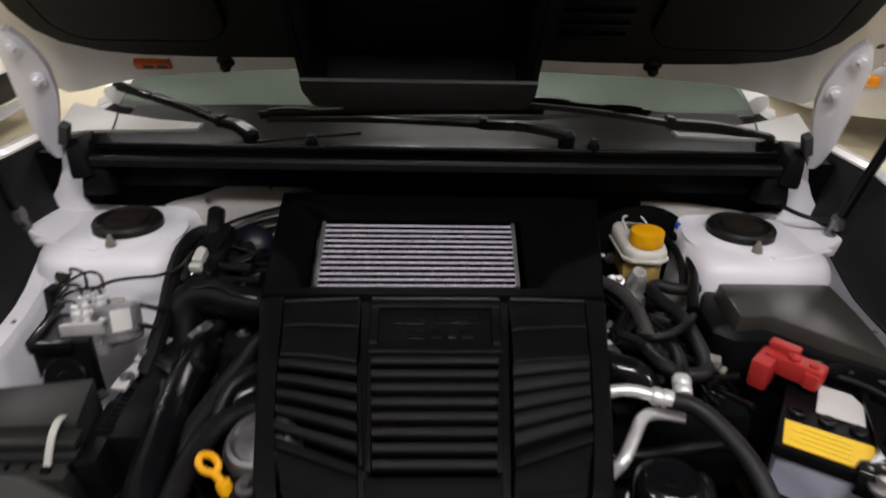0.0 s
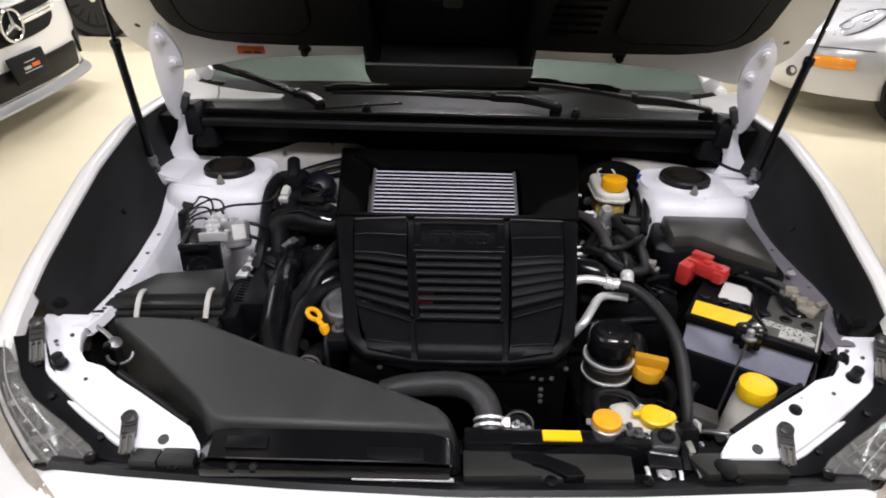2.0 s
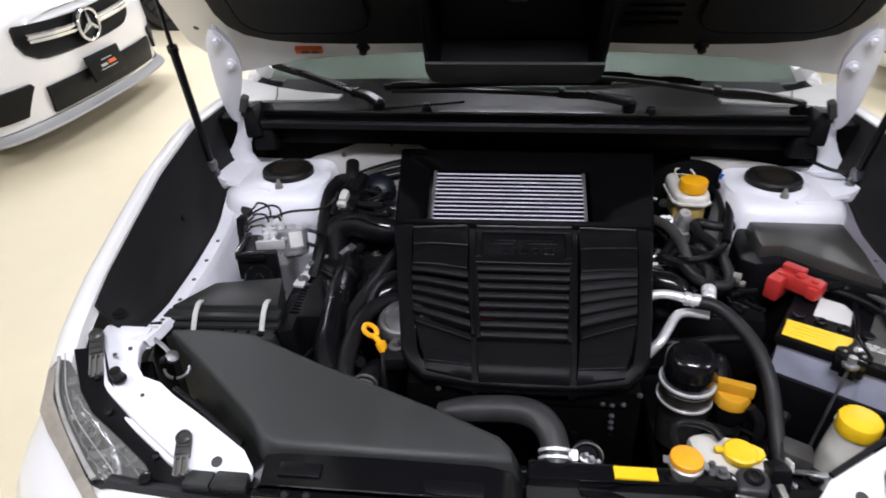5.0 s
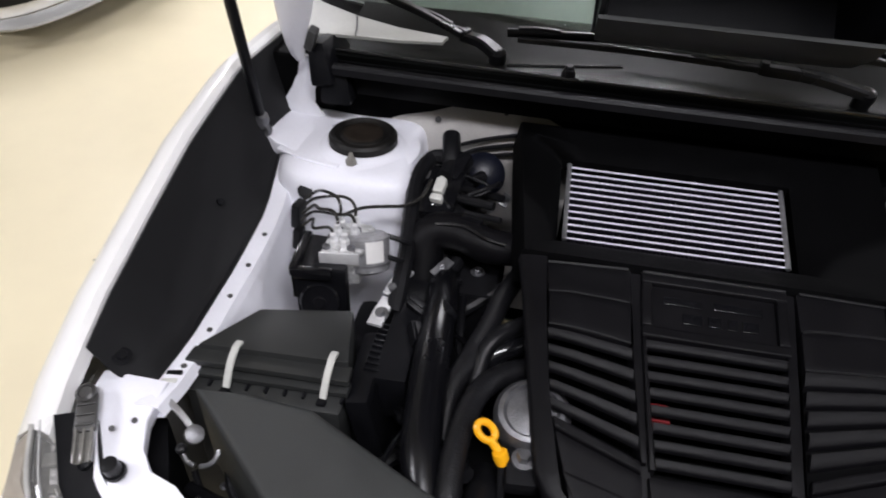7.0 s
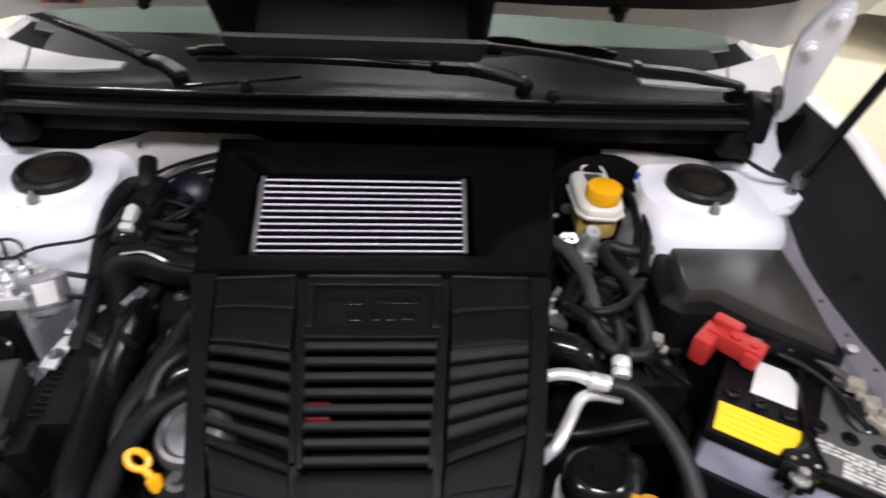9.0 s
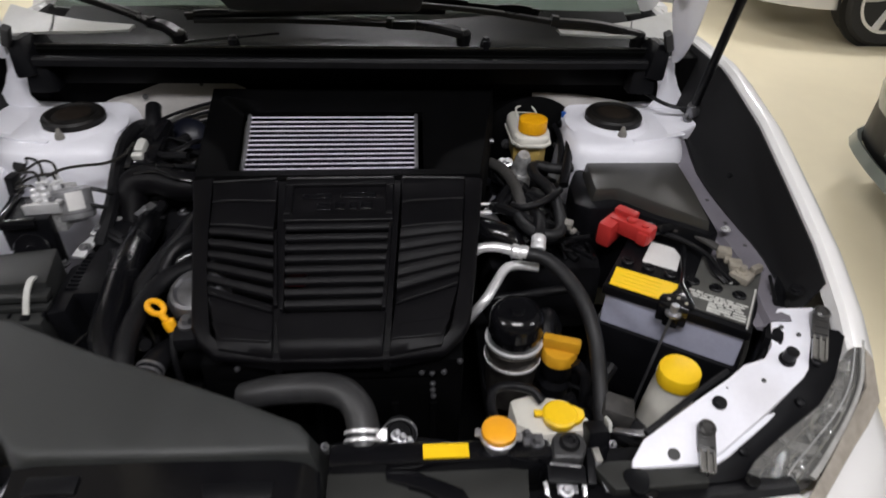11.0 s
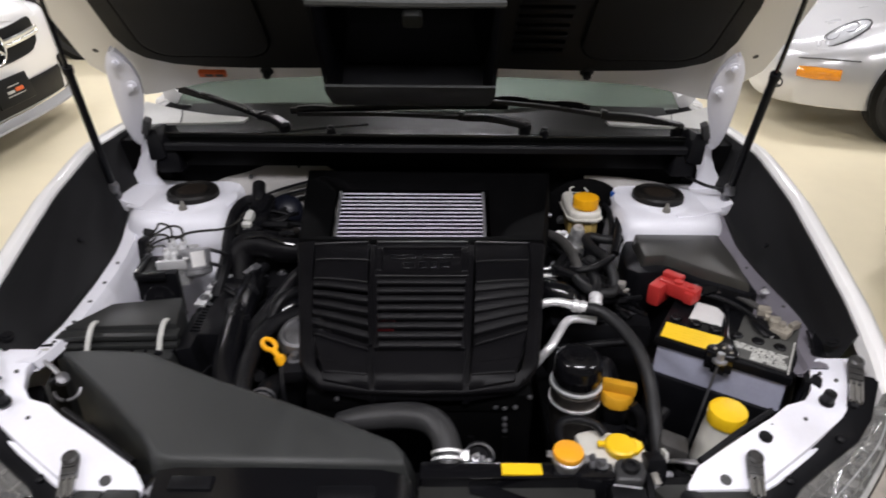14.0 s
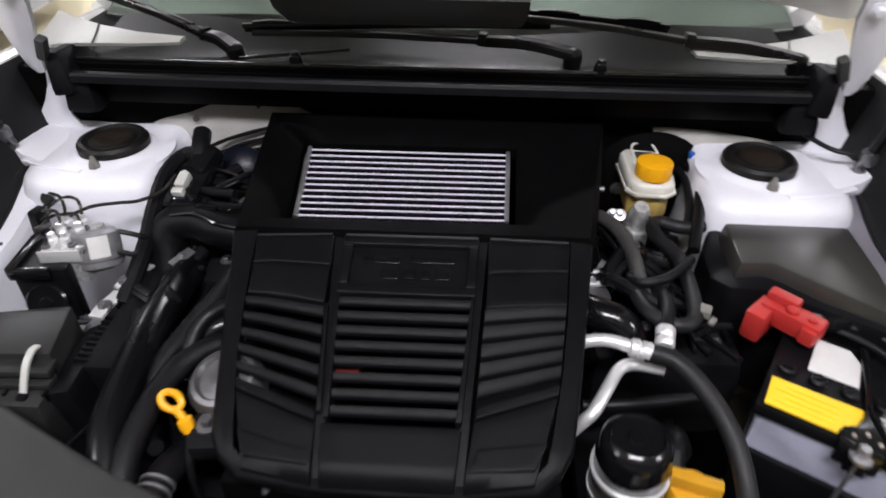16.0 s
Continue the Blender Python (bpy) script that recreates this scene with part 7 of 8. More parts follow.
# washer bottle
wash = thing("washer_bottle", (0.50, 0.71, 0.70), "milky washer bottle neck with a yellow flip cap", "washer bottle")
bm = B()
lathe(bm, [(0.044, 0.60), (0.040, 0.70), (0.034, 0.76), (0.029, 0.79), (0.031, 0.796)], (0.519, 0.716, 0), n=28)
part("neck", bm, TRANSLUCENT, wash, "milky plastic filler neck")
bm = B()
prism(bm, [(0.519 + 0.032 * math.cos(t) * (1.0 if abs(math.sin(t)) < 0.75 else 0.92), 0.712 + 0.031 * math.sin(t)) for t in [2 * math.pi * k / 18 for k in range(18)]], 0.785, lambda x, y: 0.814 - 0.05 * (0.724 - y), 0.005, 0.0, 2)
part("cap", bm, YELLOW, wash, "yellow flip cap")

# oil filter and filler
filt = thing("oil_filter", (0.27, 0.78, 0.75), "shiny black oil filter in a bare metal cup", "oil filter")
bm = B()
lathe(bm, [(0.041, 0.775), (0.0435, 0.79), (0.0435, 0.815), (0.0445, 0.818), (0.0445, 0.823), (0.0435, 0.826), (0.0435, 0.836), (0.041, 0.848), (0.036, 0.854), (0.031, 0.857), (0.029, 0.853), (0.012, 0.852), (0.010, 0.855), (0, 0.855)], (0.282, 0.804, 0), n=40)
part("canister", bm, GLOSS_BLACK, filt, "shiny black canister")
bm = B()
lathe(bm, [(0.036, 0.66), (0.040, 0.70), (0.043, 0.73), (0.0445, 0.752), (0.0465, 0.755), (0.0465, 0.761), (0.044, 0.764), (0.044, 0.780), (0.0455, 0.782), (0.0455, 0.786), (0.044, 0.788)], (0.282, 0.804, 0), n=40)
cup = part("cup", bm, CUP_STEEL, filt, "grimy metal cup with rolled rings")
for z, r in ((0.796, 0.0475), (0.760, 0.0472)):
    bm = B()
    lathe(bm, [(0.043, z - 0.003), (r, z - 0.002), (r, z + 0.002), (0.043, z + 0.003)], (0.282, 0.804, 0), n=40)
    part("rolled_ring", bm, BRIGHT, cup, "bright rolled ring")
oil = thing("oil_filler", (0.355, 0.787, 0.72), "ochre oil filler cap on a black neck", "oil filler")
bm = B()
lathe(bm, [(0.024, 0.62), (0.024, 0.70), (0.027, 0.715), (0.021, 0.728), (0.027, 0.738), (0.025, 0.772)], (0.354, 0.786, 0), n=26)
part("neck", bm, PLASTIC, oil)
bm = B()
lathe(bm, [(0.026, 0.764), (0.029, 0.768), (0.029, 0.784), (0.026, 0.789), (0, 0.790)], (0.354, 0.786, 0), n=32)
box(bm, (0.355, 0.785, 0.799), (0.060, 0.016, 0.022), 0.004, (0, 0, -18))
box(bm, (0.355, 0.797, 0.790), (0.050, 0.018, 0.008), 0.003, (0, 0, -18))
part("cap", bm, OCHRE, oil, "ochre grip cap")
hose("breather_hose", [(0.375, 0.76, 0.78), (0.392, 0.75, 0.755), (0.395, 0.74, 0.70)], 0.009, RUBBER, "thin black breather hose by the oil filler")

# coolant tank, radiator and its cap
tank_t = thing("coolant_tank", (0.30, 0.66, 0.72), "milky coolant tank with a yellow flip cap", "coolant tank")
bm = B()
prism(bm, [(0.258, 0.690), (0.288, 0.700), (0.345, 0.688), (0.375, 0.645), (0.368, 0.630), (0.29, 0.622), (0.262, 0.645)], 0.66, 0.780, 0.010, 0.0, 2)
part("tank", bm, TRANSLUCENT, tank_t, "milky plastic tank")
bm = B()
lathe(bm, [(0.022, 0.780), (0.0250, 0.786), (0.0250, 0.794), (0.022, 0.7965), (0, 0.7975)], (0.325, 0.649, 0), n=30)
prism(bm, [(0.332, 0.630), (0.350, 0.634), (0.361, 0.644), (0.361, 0.656), (0.350, 0.664), (0.332, 0.668)], 0.785, 0.794, 0.003, 0.0, 2)
box(bm, (0.297, 0.654, 0.790), (0.016, 0.010, 0.006), 0.002)
part("cap", bm, YELLOW, tank_t, "yellow flip cap")
hose("overflow_hose", [(0.235, 0.605, 0.815), (0.228, 0.65, 0.80), (0.232, 0.682, 0.806), (0.258, 0.692, 0.806), (0.29, 0.688, 0.80), (0.305, 0.675, 0.79)], 0.007, RUBBER, "thin black overflow hose")
rad = thing("radiator", (0.1, 0.585, 0.70), "black radiator top tank with a yellow sticker", "radiator")
bm = B()
prism(bm, [(0.005, 0.565), (0.30, 0.570), (0.30, 0.600), (0.005, 0.602)], 0.66, 0.806, 0.008)
prism(bm, [(-0.40, 0.575), (0.005, 0.565), (0.005, 0.600), (-0.40, 0.60)], 0.45, 0.72, 0.004)
part("top_tank", bm, GLOSS_BLACK, rad)
bm = B()
box(bm, (0.158, 0.580, 0.8095), (0.060, 0.0215, 0.003), 0.0)
ys = part("sticker", bm, STICKER, rad, "yellow sticker")
bm = B()
lathe(bm, [(0.018, 0.80), (0.018, 0.822), (0.0245, 0.823), (0.0245, 0.827), (0.021, 0.829)], (0.227, 0.590, 0), n=30)
box(bm, (0.227, 0.590, 0.8265), (0.062, 0.013, 0.003), 0.0015, (0, 0, -10))
part("cap_rim", bm, ALU, rad, "bright metal cap rim")
bm = B()
lathe(bm, [(0.0215, 0.828), (0.0232, 0.832), (0.0225, 0.838), (0.019, 0.840), (0, 0.8405)], (0.227, 0.590, 0), n=30)
cap = part("cap", bm, ORANGE, rad, "orange radiator cap")
rh = hose("radiator_hose", [(-0.13, 0.71, 0.775), (-0.09, 0.703, 0.795), (-0.045, 0.695, 0.808), (-0.008, 0.688, 0.815), (0.022, 0.675, 0.816), (0.041, 0.652, 0.810), (0.0485, 0.624, 0.799), (0.049, 0.604, 0.788)], 0.0225, WORN_HOSE, "thick worn grey-black radiator hose with a steel clamp")
DIP = Vector((0.0, -0.86, -0.51))
for s in (-0.0055, 0.0055):
    bm = B()
    lathe(bm, [(0.0225, s - 0.0026), (0.0262, s - 0.0024), (0.0268, s), (0.0262, s + 0.0024), (0.0225, s + 0.0026)], (0.0485, 0.617, 0.7955), DIP, 30)
    clamp = part("clamp_band", bm, BRIGHT, rh, "bright steel hose clamp")
bm = B()
box(bm, (0.076, 0.616, 0.799), (0.010, 0.018, 0.014), 0.003, (30, 0, 0))
box(bm, (0.070, 0.612, 0.806), (0.008, 0.012, 0.006), 0.002, (30, 0, -20))
part("clamp_ear", bm, BRIGHT, rh)
bm = B()
lathe(bm, [(0.016, -0.01), (0.0185, 0.0), (0.0185, 0.006), (0.0165, 0.008), (0.0165, 0.014), (0.0185, 0.016), (0.0185, 0.022), (0.0165, 0.024), (0.0165, 0.034)], (0.049, 0.606, 0.789), DIP, 26)
part("neck", bm, WORN_HOSE, rad, "ribbed radiator neck")
bm = B()
tube(bm, [(0.062, 0.5668, 0.8065), (0.15, 0.567, 0.8070), (0.235, 0.5705, 0.8065)], 0.0022, 8, 3)
part("tank_lip", bm, GLOSS_BLACK, rad)
bm = B()
prism(bm, [(0.236, 0.570), (0.262, 0.566), (0.290, 0.570), (0.292, 0.592), (0.262, 0.604), (0.236, 0.602)], 0.74, lambda x, y: 0.808 - 0.35 * max(0, x - 0.244), 0.006)
part("tank_shoulder", bm, PLASTIC, rad)
for x, y in ((0.092, 0.628), (0.109, 0.616), (0.100, 0.622)):
    bm = B()
    bolt(bm, (x, y, 0.782), 0.0045, 0.012, (0.2, -0.3, 1))
    part("drain_stud", bm, ALU, rad)
lat = thing("hood_latch", (0.30, 0.56, 0.78), "black and bare metal hood latch mechanism", "latch")
bm = B()
prism(bm, [(0.298, 0.572), (0.340, 0.569), (0.350, 0.588), (0.349, 0.606), (0.338, 0.614), (0.314, 0.615), (0.303, 0.604)], 0.77, lambda x, y: 0.802 - 0.25 * max(0, 0.592 - y), 0.008, 0.0, 3)
part("rubber_stop", bm, WORN_HOSE, lat, "black rubber buffer")
bm = B()
lathe(bm, [(0.014, 0), (0.014, 0.004), (0.011, 0.008), (0.006, 0.009), (0.005, 0.006), (0, 0.006)], (0.326, 0.594, 0.800), (0, -0.2, 1), 20)
part("buffer_cap", bm, RUBBER, lat)
bm = B()
box(bm, (0.3165, 0.558, 0.776), (0.052, 0.026, 0.022), 0.004, (10, 0, -4))
box(bm, (0.351, 0.568, 0.776), (0.012, 0.05, 0.030), 0.003, (14, 0, -8))
part("bracket", bm, PLASTIC, lat)
bm = B()
bar(bm, [(0.296, 0.5710, 0.7885), (0.316, 0.5680, 0.7885), (0.337, 0.5645, 0.7880)], 0.004, 0.003, 3)
part("bright_edge", bm, ALU, lat)
bm = B()
box(bm, (0.315, 0.541, 0.7765), (0.028, 0.016, 0.004), 0.0015, (14, 0, 0))
part("latch_plate", bm, DULL_STEEL, lat, "bare metal latch plate")
bm = B()
bolt(bm, (0.313, 0.538, 0.777), 0.006, 0.006, (0, -0.25, 1))
part("bolt", bm, ALU, lat)
for x, y0, y1 in ((0.2865, 0.529, 0.549), (0.3365, 0.530, 0.550)):
    bm = B()
    bar(bm, [(x, y1, 0.7800), (x + 0.001, (y0 + y1) / 2, 0.7785), (x, y0, 0.7740)], 0.006, 0.004, 3)
    part("side_strip", bm, BRIGHT, lat, "bright edge of the latch frame")
bm = B()
bar(bm, [(0.357, 0.584, 0.792), (0.362, 0.560, 0.786), (0.369, 0.534, 0.776)], 0.009, 0.005, 4)
part("lever", bm, DULL_STEEL, lat, "bare metal release lever")
bm = B()
box(bm, (0.3605, 0.577, 0.795), (0.010, 0.020, 0.006), 0.002, (20, 0, 12))
part("lever_tip", bm, TARNISH, lat, "tarnished lever tip")
bm = B()
box(bm, (0.276, 0.596, 0.800), (0.030, 0.020, 0.018), 0.004)
bolt(bm, (0.280, 0.590, 0.808), 0.006, 0.008)
bolt(bm, (0.268, 0.602, 0.806), 0.005, 0.010)
part("latch_bracket", bm, DULL_STEEL, lat)
plug = thing("cable_plug", (0.373, 0.62, 0.78), "black plug block at the end of the hose", "connector")
bm = B()
box(bm, (0.373, 0.622, 0.775), (0.030, 0.034, 0.036), 0.005, (-20, 0, 4))
box(bm, (0.373, 0.602, 0.764), (0.024, 0.014, 0.026), 0.004, (-20, 0, 4))
part("body", bm, PLASTIC, plug)
bm = B()
box(bm, (0.392, 0.634, 0.786), (0.006, 0.020, 0.016), 0.002, (-20, 0, 4))
part("latch_tab", bm, PALE_PLASTIC, plug, "white locking tab")
brk = thing("headlight_stay", (0.42, 0.62, 0.79), "pale bare metal stay beside the brace", "bracket")
bm = B()
bar(bm, [(0.402, 0.632, 0.776), (0.414, 0.616, 0.792), (0.430, 0.608, 0.798), (0.446, 0.612, 0.798)], 0.010, 0.004, 4)
part("plate", bm, ALU, brk)
bm = B()
box(bm, (0.424, 0.684, 0.756), (0.048, 0.040, 0.030), 0.006, (0, 12, -16))
part("dusty_block", bm, TAPE, brk, "dusty brown-grey block")

# covers over the nose
nose = thing("radiator_cover", (0, 0.54, 0.77), "dark grey plastic covers along the radiator support", "cover")
for quad, z in (([(0.004, 0.568), (0.090, 0.568), (0.125, 0.520), (0.004, 0.516)], 0.788), ([(0.085, 0.572), (0.268, 0.572), (0.262, 0.520), (0.12, 0.518)], 0.784), ([(0.352, 0.562), (0.372, 0.570), (0.482, 0.572), (0.496, 0.564), (0.500, 0.532), (0.372, 0.526)], 0.792)):
    bm = B()
    prism(bm, quad, z - 0.02, z, 0.004)
    part("cover", bm, NOSE_PLASTIC, nose, "olive-grey plastic cover")
bm = B()
prism(bm, [(0.404 + 0.017 * math.cos(a), 0.545 + (0.013 if math.sin(a) > 0 else 0.026) * math.sin(a)) for a in [math.pi * k / 8 for k in range(16)]], 0.786, 0.7945, 0.002)
part("round_recess", bm, PLASTIC, nose, "dark moulded recess in the cover")
for quad, z, m in (([(-0.490, 0.562), (-0.452, 0.562), (-0.455, 0.522), (-0.497, 0.524)], 0.795, GREY_PLASTIC), ([(-0.450, 0.562), (-0.402, 0.562), (-0.398, 0.522), (-0.453, 0.522)], 0.797, LID_PLASTIC)):
    bm = B()
    prism(bm, quad, z - 0.02, z, 0.004)
    part("cover", bm, m, nose, "dark grey cover")
bm = B()
prism(bm, [(0.078, 0.566), (0.118, 0.564), (0.178, 0.535), (0.186, 0.518), (0.160, 0.515), (0.128, 0.535), (0.080, 0.552)], 0.775, 0.793, 0.002)
part("air_guide", bm, GLOSS_BLACK, nose)
for x in (-0.56, -0.43, -0.28, -0.1, 0.135, 0.28, 0.42, 0.56):
    bm = B()
    lathe(bm, [(0.010, 0), (0.010, 0.003), (0.005, 0.005), (0, 0.005)], (x, 0.512 + 0.03 * (abs(x) / 0.6) ** 2, 0.7825), (0, -0.1, 1), 14)
    part("push_pin", bm, GLOSS_BLACK, nose)
bm = B()
box(bm, (-0.085, 0.507, 0.788), (0.15, 0.006, 0.004), 0.001)
part("metal_edge", bm, BRIGHT, nose, "bright metal edge")
bm = B()
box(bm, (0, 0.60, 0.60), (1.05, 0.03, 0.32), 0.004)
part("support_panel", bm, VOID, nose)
bm = B()
tube(bm, [(0.62, 1.40, 0.985), (0.64, 1.35, 0.98), (0.67, 1.31, 0.975), (0.715, 1.300, 0.972)], 0.004, 8, 5)
part("cable", bm, WIRE, nose)
wire = thing("hood_release_cable", (0.66, 0.76, 0.83), "thin black cable along the white apron", "cable")
bm = B()
tube(bm, [(0.71, 0.86, 0.87), (0.695, 0.80, 0.855), (0.665, 0.745, 0.84), (0.625, 0.70, 0.832), (0.56, 0.655, 0.83)], 0.003, 7, 6)
part("cable_body", bm, WIRE, wire)


# ---- wiring and small machinery in the dark gaps ----
def loom(lo, hi, n, seed, bits, label, flow=1):
    """Black wires wandering through a gap along one axis, with a few plugs and metal bits scattered for sparkle."""
    rng = random.Random(seed)
    lo, hi = Vector(lo), Vector(hi)
    t = thing("wiring_loom", (lo + hi) / 2, label, "wiring")

    def spot(along=None):
        p = Vector([rng.uniform(a, b) for a, b in zip(lo, hi)])
        if along is not None:
            p[flow] = lo[flow] + (hi[flow] - lo[flow]) * along
        return p
    for k in range(n):
        a, b = rng.uniform(-0.1, 0.35), rng.uniform(0.6, 1.1)
        pts = [spot(a + (b - a) * i / 4) for i in range(5)]
        for i in (1, 2, 3):
            pts[i] = pts[i].lerp((pts[i - 1] + pts[i + 1]) / 2, 0.45)
        bm = B()
        r = rng.choice((0.0035, 0.005, 0.007, 0.010))
        tube(bm, pts, r, 9, 7, 0.0007 if r > 0.006 else 0)
        part("wire", bm, rng.choice((WIRE, RUBBER, RUBBER, GLOSS_BLACK)), t)
    # bits are placed at random; the metal ones stand in for glints
    for k in range(bits):
        p = spot()
        bm = B()
        kind = rng.random()
        turn = (rng.uniform(-30, 30), rng.uniform(-30, 30), rng.uniform(0, 90))
        if kind < 0.4:
            box(bm, p, (rng.uniform(0.016, 0.03), rng.uniform(0.02, 0.04), rng.uniform(0.014, 0.022)), 0.003, turn)
            box(bm, p + Vector((0, 0, 0.008)), (0.010, 0.026, 0.012), 0.002, turn)
            part("plug", bm, PLASTIC, t)
        elif kind < 0.75:
            bolt(bm, p, rng.uniform(0.0035, 0.0055), 0.007, (rng.uniform(-0.5, 0.5), rng.uniform(-0.9, 0.2), 1))
            part("bolt", bm, DULL_STEEL, t)
        else:
            box(bm, p, (rng.uniform(0.02, 0.045), rng.uniform(0.012, 0.02), 0.003), 0.001, turn)
            bolt(bm, p + Vector((0, 0, 0.002)), 0.005, 0.005)
            part("bracket", bm, rng.choice((ALU, DULL_STEEL)), t)
    return t


loom((-0.43, 1.19, 0.86), (-0.29, 1.33, 0.925), 6, 3, 5, "tangle of black wires and hoses in front of the bulkhead")
loom((-0.392, 0.94, 0.835), (-0.335, 1.12, 0.862), 4, 23, 6, "black wires with scattered metal bits along the intake pipe")
loom((0.262, 0.98, 0.862), (0.36, 1.20, 0.888), 4, 29, 7, "black wires and scattered metal bits beside the engine cover")
loom((-0.40, 0.76, 0.76), (-0.27, 1.14, 0.835), 10, 5, 9, "black wires and hoses beside the engine")
loom((0.26, 0.96, 0.80), (0.46, 1.28, 0.865), 12, 8, 12, "tangle of black wires and hoses beside the engine cover")
loom((0.36, 0.62, 0.66), (0.48, 0.80, 0.755), 7, 11, 5, "black wires and brackets beside the coolant tank")
loom((-0.18, 0.63, 0.62), (0.20, 0.72, 0.70), 8, 13, 6, "black wires and pipes in front of the engine", 0)
loom((-0.66, 0.58, 0.62), (-0.45, 0.80, 0.74), 6, 17, 5, "black wires below the air duct")
loom((0.53, 0.98, 0.866), (0.66, 1.0, 0.886), 3, 19, 3, "battery cables beside the fuse box", 0)
# unseen near-black mass, added to keep the gap below the hoses dark
gap = thing("gearbox", (0.36, 1.15, 0.70), "near-black mass added in the gap below the hoses", "gearbox")
bm = B()
box(bm, (0.37, 1.16, 0.72), (0.22, 0.36, 0.16), 0.03)
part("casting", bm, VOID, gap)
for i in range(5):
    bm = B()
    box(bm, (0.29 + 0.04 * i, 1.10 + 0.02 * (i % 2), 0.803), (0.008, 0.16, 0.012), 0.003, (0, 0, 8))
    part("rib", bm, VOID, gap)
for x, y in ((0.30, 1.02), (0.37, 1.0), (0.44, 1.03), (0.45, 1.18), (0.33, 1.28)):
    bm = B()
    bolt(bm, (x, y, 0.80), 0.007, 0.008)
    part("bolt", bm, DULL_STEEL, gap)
# second added mass, darkening the gap below the pipes
gap = thing("gap_mass", (-0.34, 1.15, 0.72), "near-black mass added in the gap below the pipes", "heat shield")
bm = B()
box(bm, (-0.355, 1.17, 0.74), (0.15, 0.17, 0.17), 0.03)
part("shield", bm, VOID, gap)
for x, y in ((-0.40, 1.12), (-0.32, 1.14), (-0.38, 1.22)):
    bm = B()
    bolt(bm, (x, y, 0.824), 0.007, 0.008)
    part("bolt", bm, DULL_STEEL, gap)

# ---- other cars in the showroom ----
def place(x, y, turn):
    return pose(x, y, 0, 0, 0, turn)


def shell(bm, stations, thick=0.012):
    """A car skin: rows of distance behind the nose, half-width, sill height, shoulder height, fender height and roof or hood height."""
    rows = []
    for back, w, lo, sh, fe, top in stations:
        half = [(w * 0.80, lo), (w * 0.965, lo + 0.03), (w, lo + 0.5 * (sh - lo)), (w * 0.985, sh), (w * 0.93, 0.6 * sh + 0.4 * fe), (w * 0.80, fe), (w * 0.62, 0.5 * (fe + top)), (w * 0.32, top), (0, top)]
        rows.append([(-back, -a, z) for a, z in half] + [(-back, a, z) for a, z in half[-2::-1]])
    return sheet(bm, rows, thick)


def shell_height(st, back, f):
    """Half-width and the skin's height at a distance behind the nose and a share of the half-width."""
    table = [(r[0], *r[1:]) for r in st]
    w, lo, sh, fe, top = lerp_table(table, back)
    return w, lerp_table([(0, top), (0.32, top), (0.62, 0.5 * (fe + top)), (0.80, fe), (0.93, 0.6 * sh + 0.4 * fe), (0.985, sh)], f)


def windows(parent, st, front, roof, rear, tail, lift=0.008):
    """Glass laid into the skin: windscreen, rear window and a row of side windows."""
    for name, b0, b1 in (("windscreen", front, roof), ("rear_window", rear, tail)):
        bm = B()
        rows = []
        for i in range(7):
            b = b0 + (b1 - b0) * i / 6
            row = []
            for f in (-0.74, -0.6, -0.4, -0.2, 0, 0.2, 0.4, 0.6, 0.74):
                w, z = shell_height(st, b, abs(f))
                row.append((-b, f * w, z + lift))
            rows.append(row)
        sheet(bm, rows, 0.004)
        part(name, bm, CAR_GLASS, parent, "dark car glass")
    for s in (-1, 1):
        for b0, b1 in ((roof - 0.12, 0.5 * (roof + rear) - 0.03), (0.5 * (roof + rear) + 0.03, rear + 0.1)):
            bm = B()
            rows = []
            for i in range(6):
                b = b0 + (b1 - b0) * i / 5
                row = []
                for f in (0.80, 0.85, 0.90, 0.935):
                    w, z = shell_height(st, b, f)
                    row.append((-b, s * (f * w + lift), z))
                rows.append(row)
            sheet(bm, rows, 0.004)
            part("side_window", bm, CAR_GLASS, parent, "dark car glass")


def smooth_stations(rows, n=4):
    pts = [list(curve_points([(r[0], r[k], 0) for r in rows], n)) for k in range(1, 6)]
    return [(pts[0][i].x, *(p[i].y for p in pts)) for i in range(len(pts[0]))]


def road_wheel(parent, at, side, r, spokes, rim_material, hub_r=0.21, dark=INK):
    bm = B()
    lathe(bm, [(hub_r, -0.10), (r - 0.03, -0.112), (r - 0.008, -0.09), (r, -0.06), (r, 0.06), (r - 0.008, 0.09), (r - 0.03, 0.112), (hub_r, 0.10)], at, (0, side, 0), 44)
    w = part("wheel", bm, TYRE, parent, "black tyre on a spoked rim")
    at = Vector(at)
    bm = B()
    lathe(bm, [(hub_r, 0.06), (hub_r + 0.006, 0.108), (hub_r - 0.012, 0.108), (hub_r - 0.022, 0.07), (0.0, 0.02)], at, (0, side, 0), 44)
    part("rim", bm, rim_material, w)
    for k in range(spokes):
        t = 2 * math.pi * k / spokes
        d = Vector((math.cos(t), 0, math.sin(t)))
        bm = B()
        tube(bm, [at + Vector((0, side * 0.078, 0)) + d * 0.03, at + Vector((0, side * 0.092, 0)) + d * hub_r * 0.55, at + Vector((0, side * 0.10, 0)) + d * (hub_r - 0.01)], 0.011 if spokes > 8 else 0.026, 6, 3)
        part("spoke", bm, rim_material, w)
    bm = B()
    lathe(bm, [(0.034, 0.07), (0.034, 0.098), (0.026, 0.104), (0, 0.105)], at, (0, side, 0), 20)
    part("hub_cap", bm, CHROME, w)
    return w


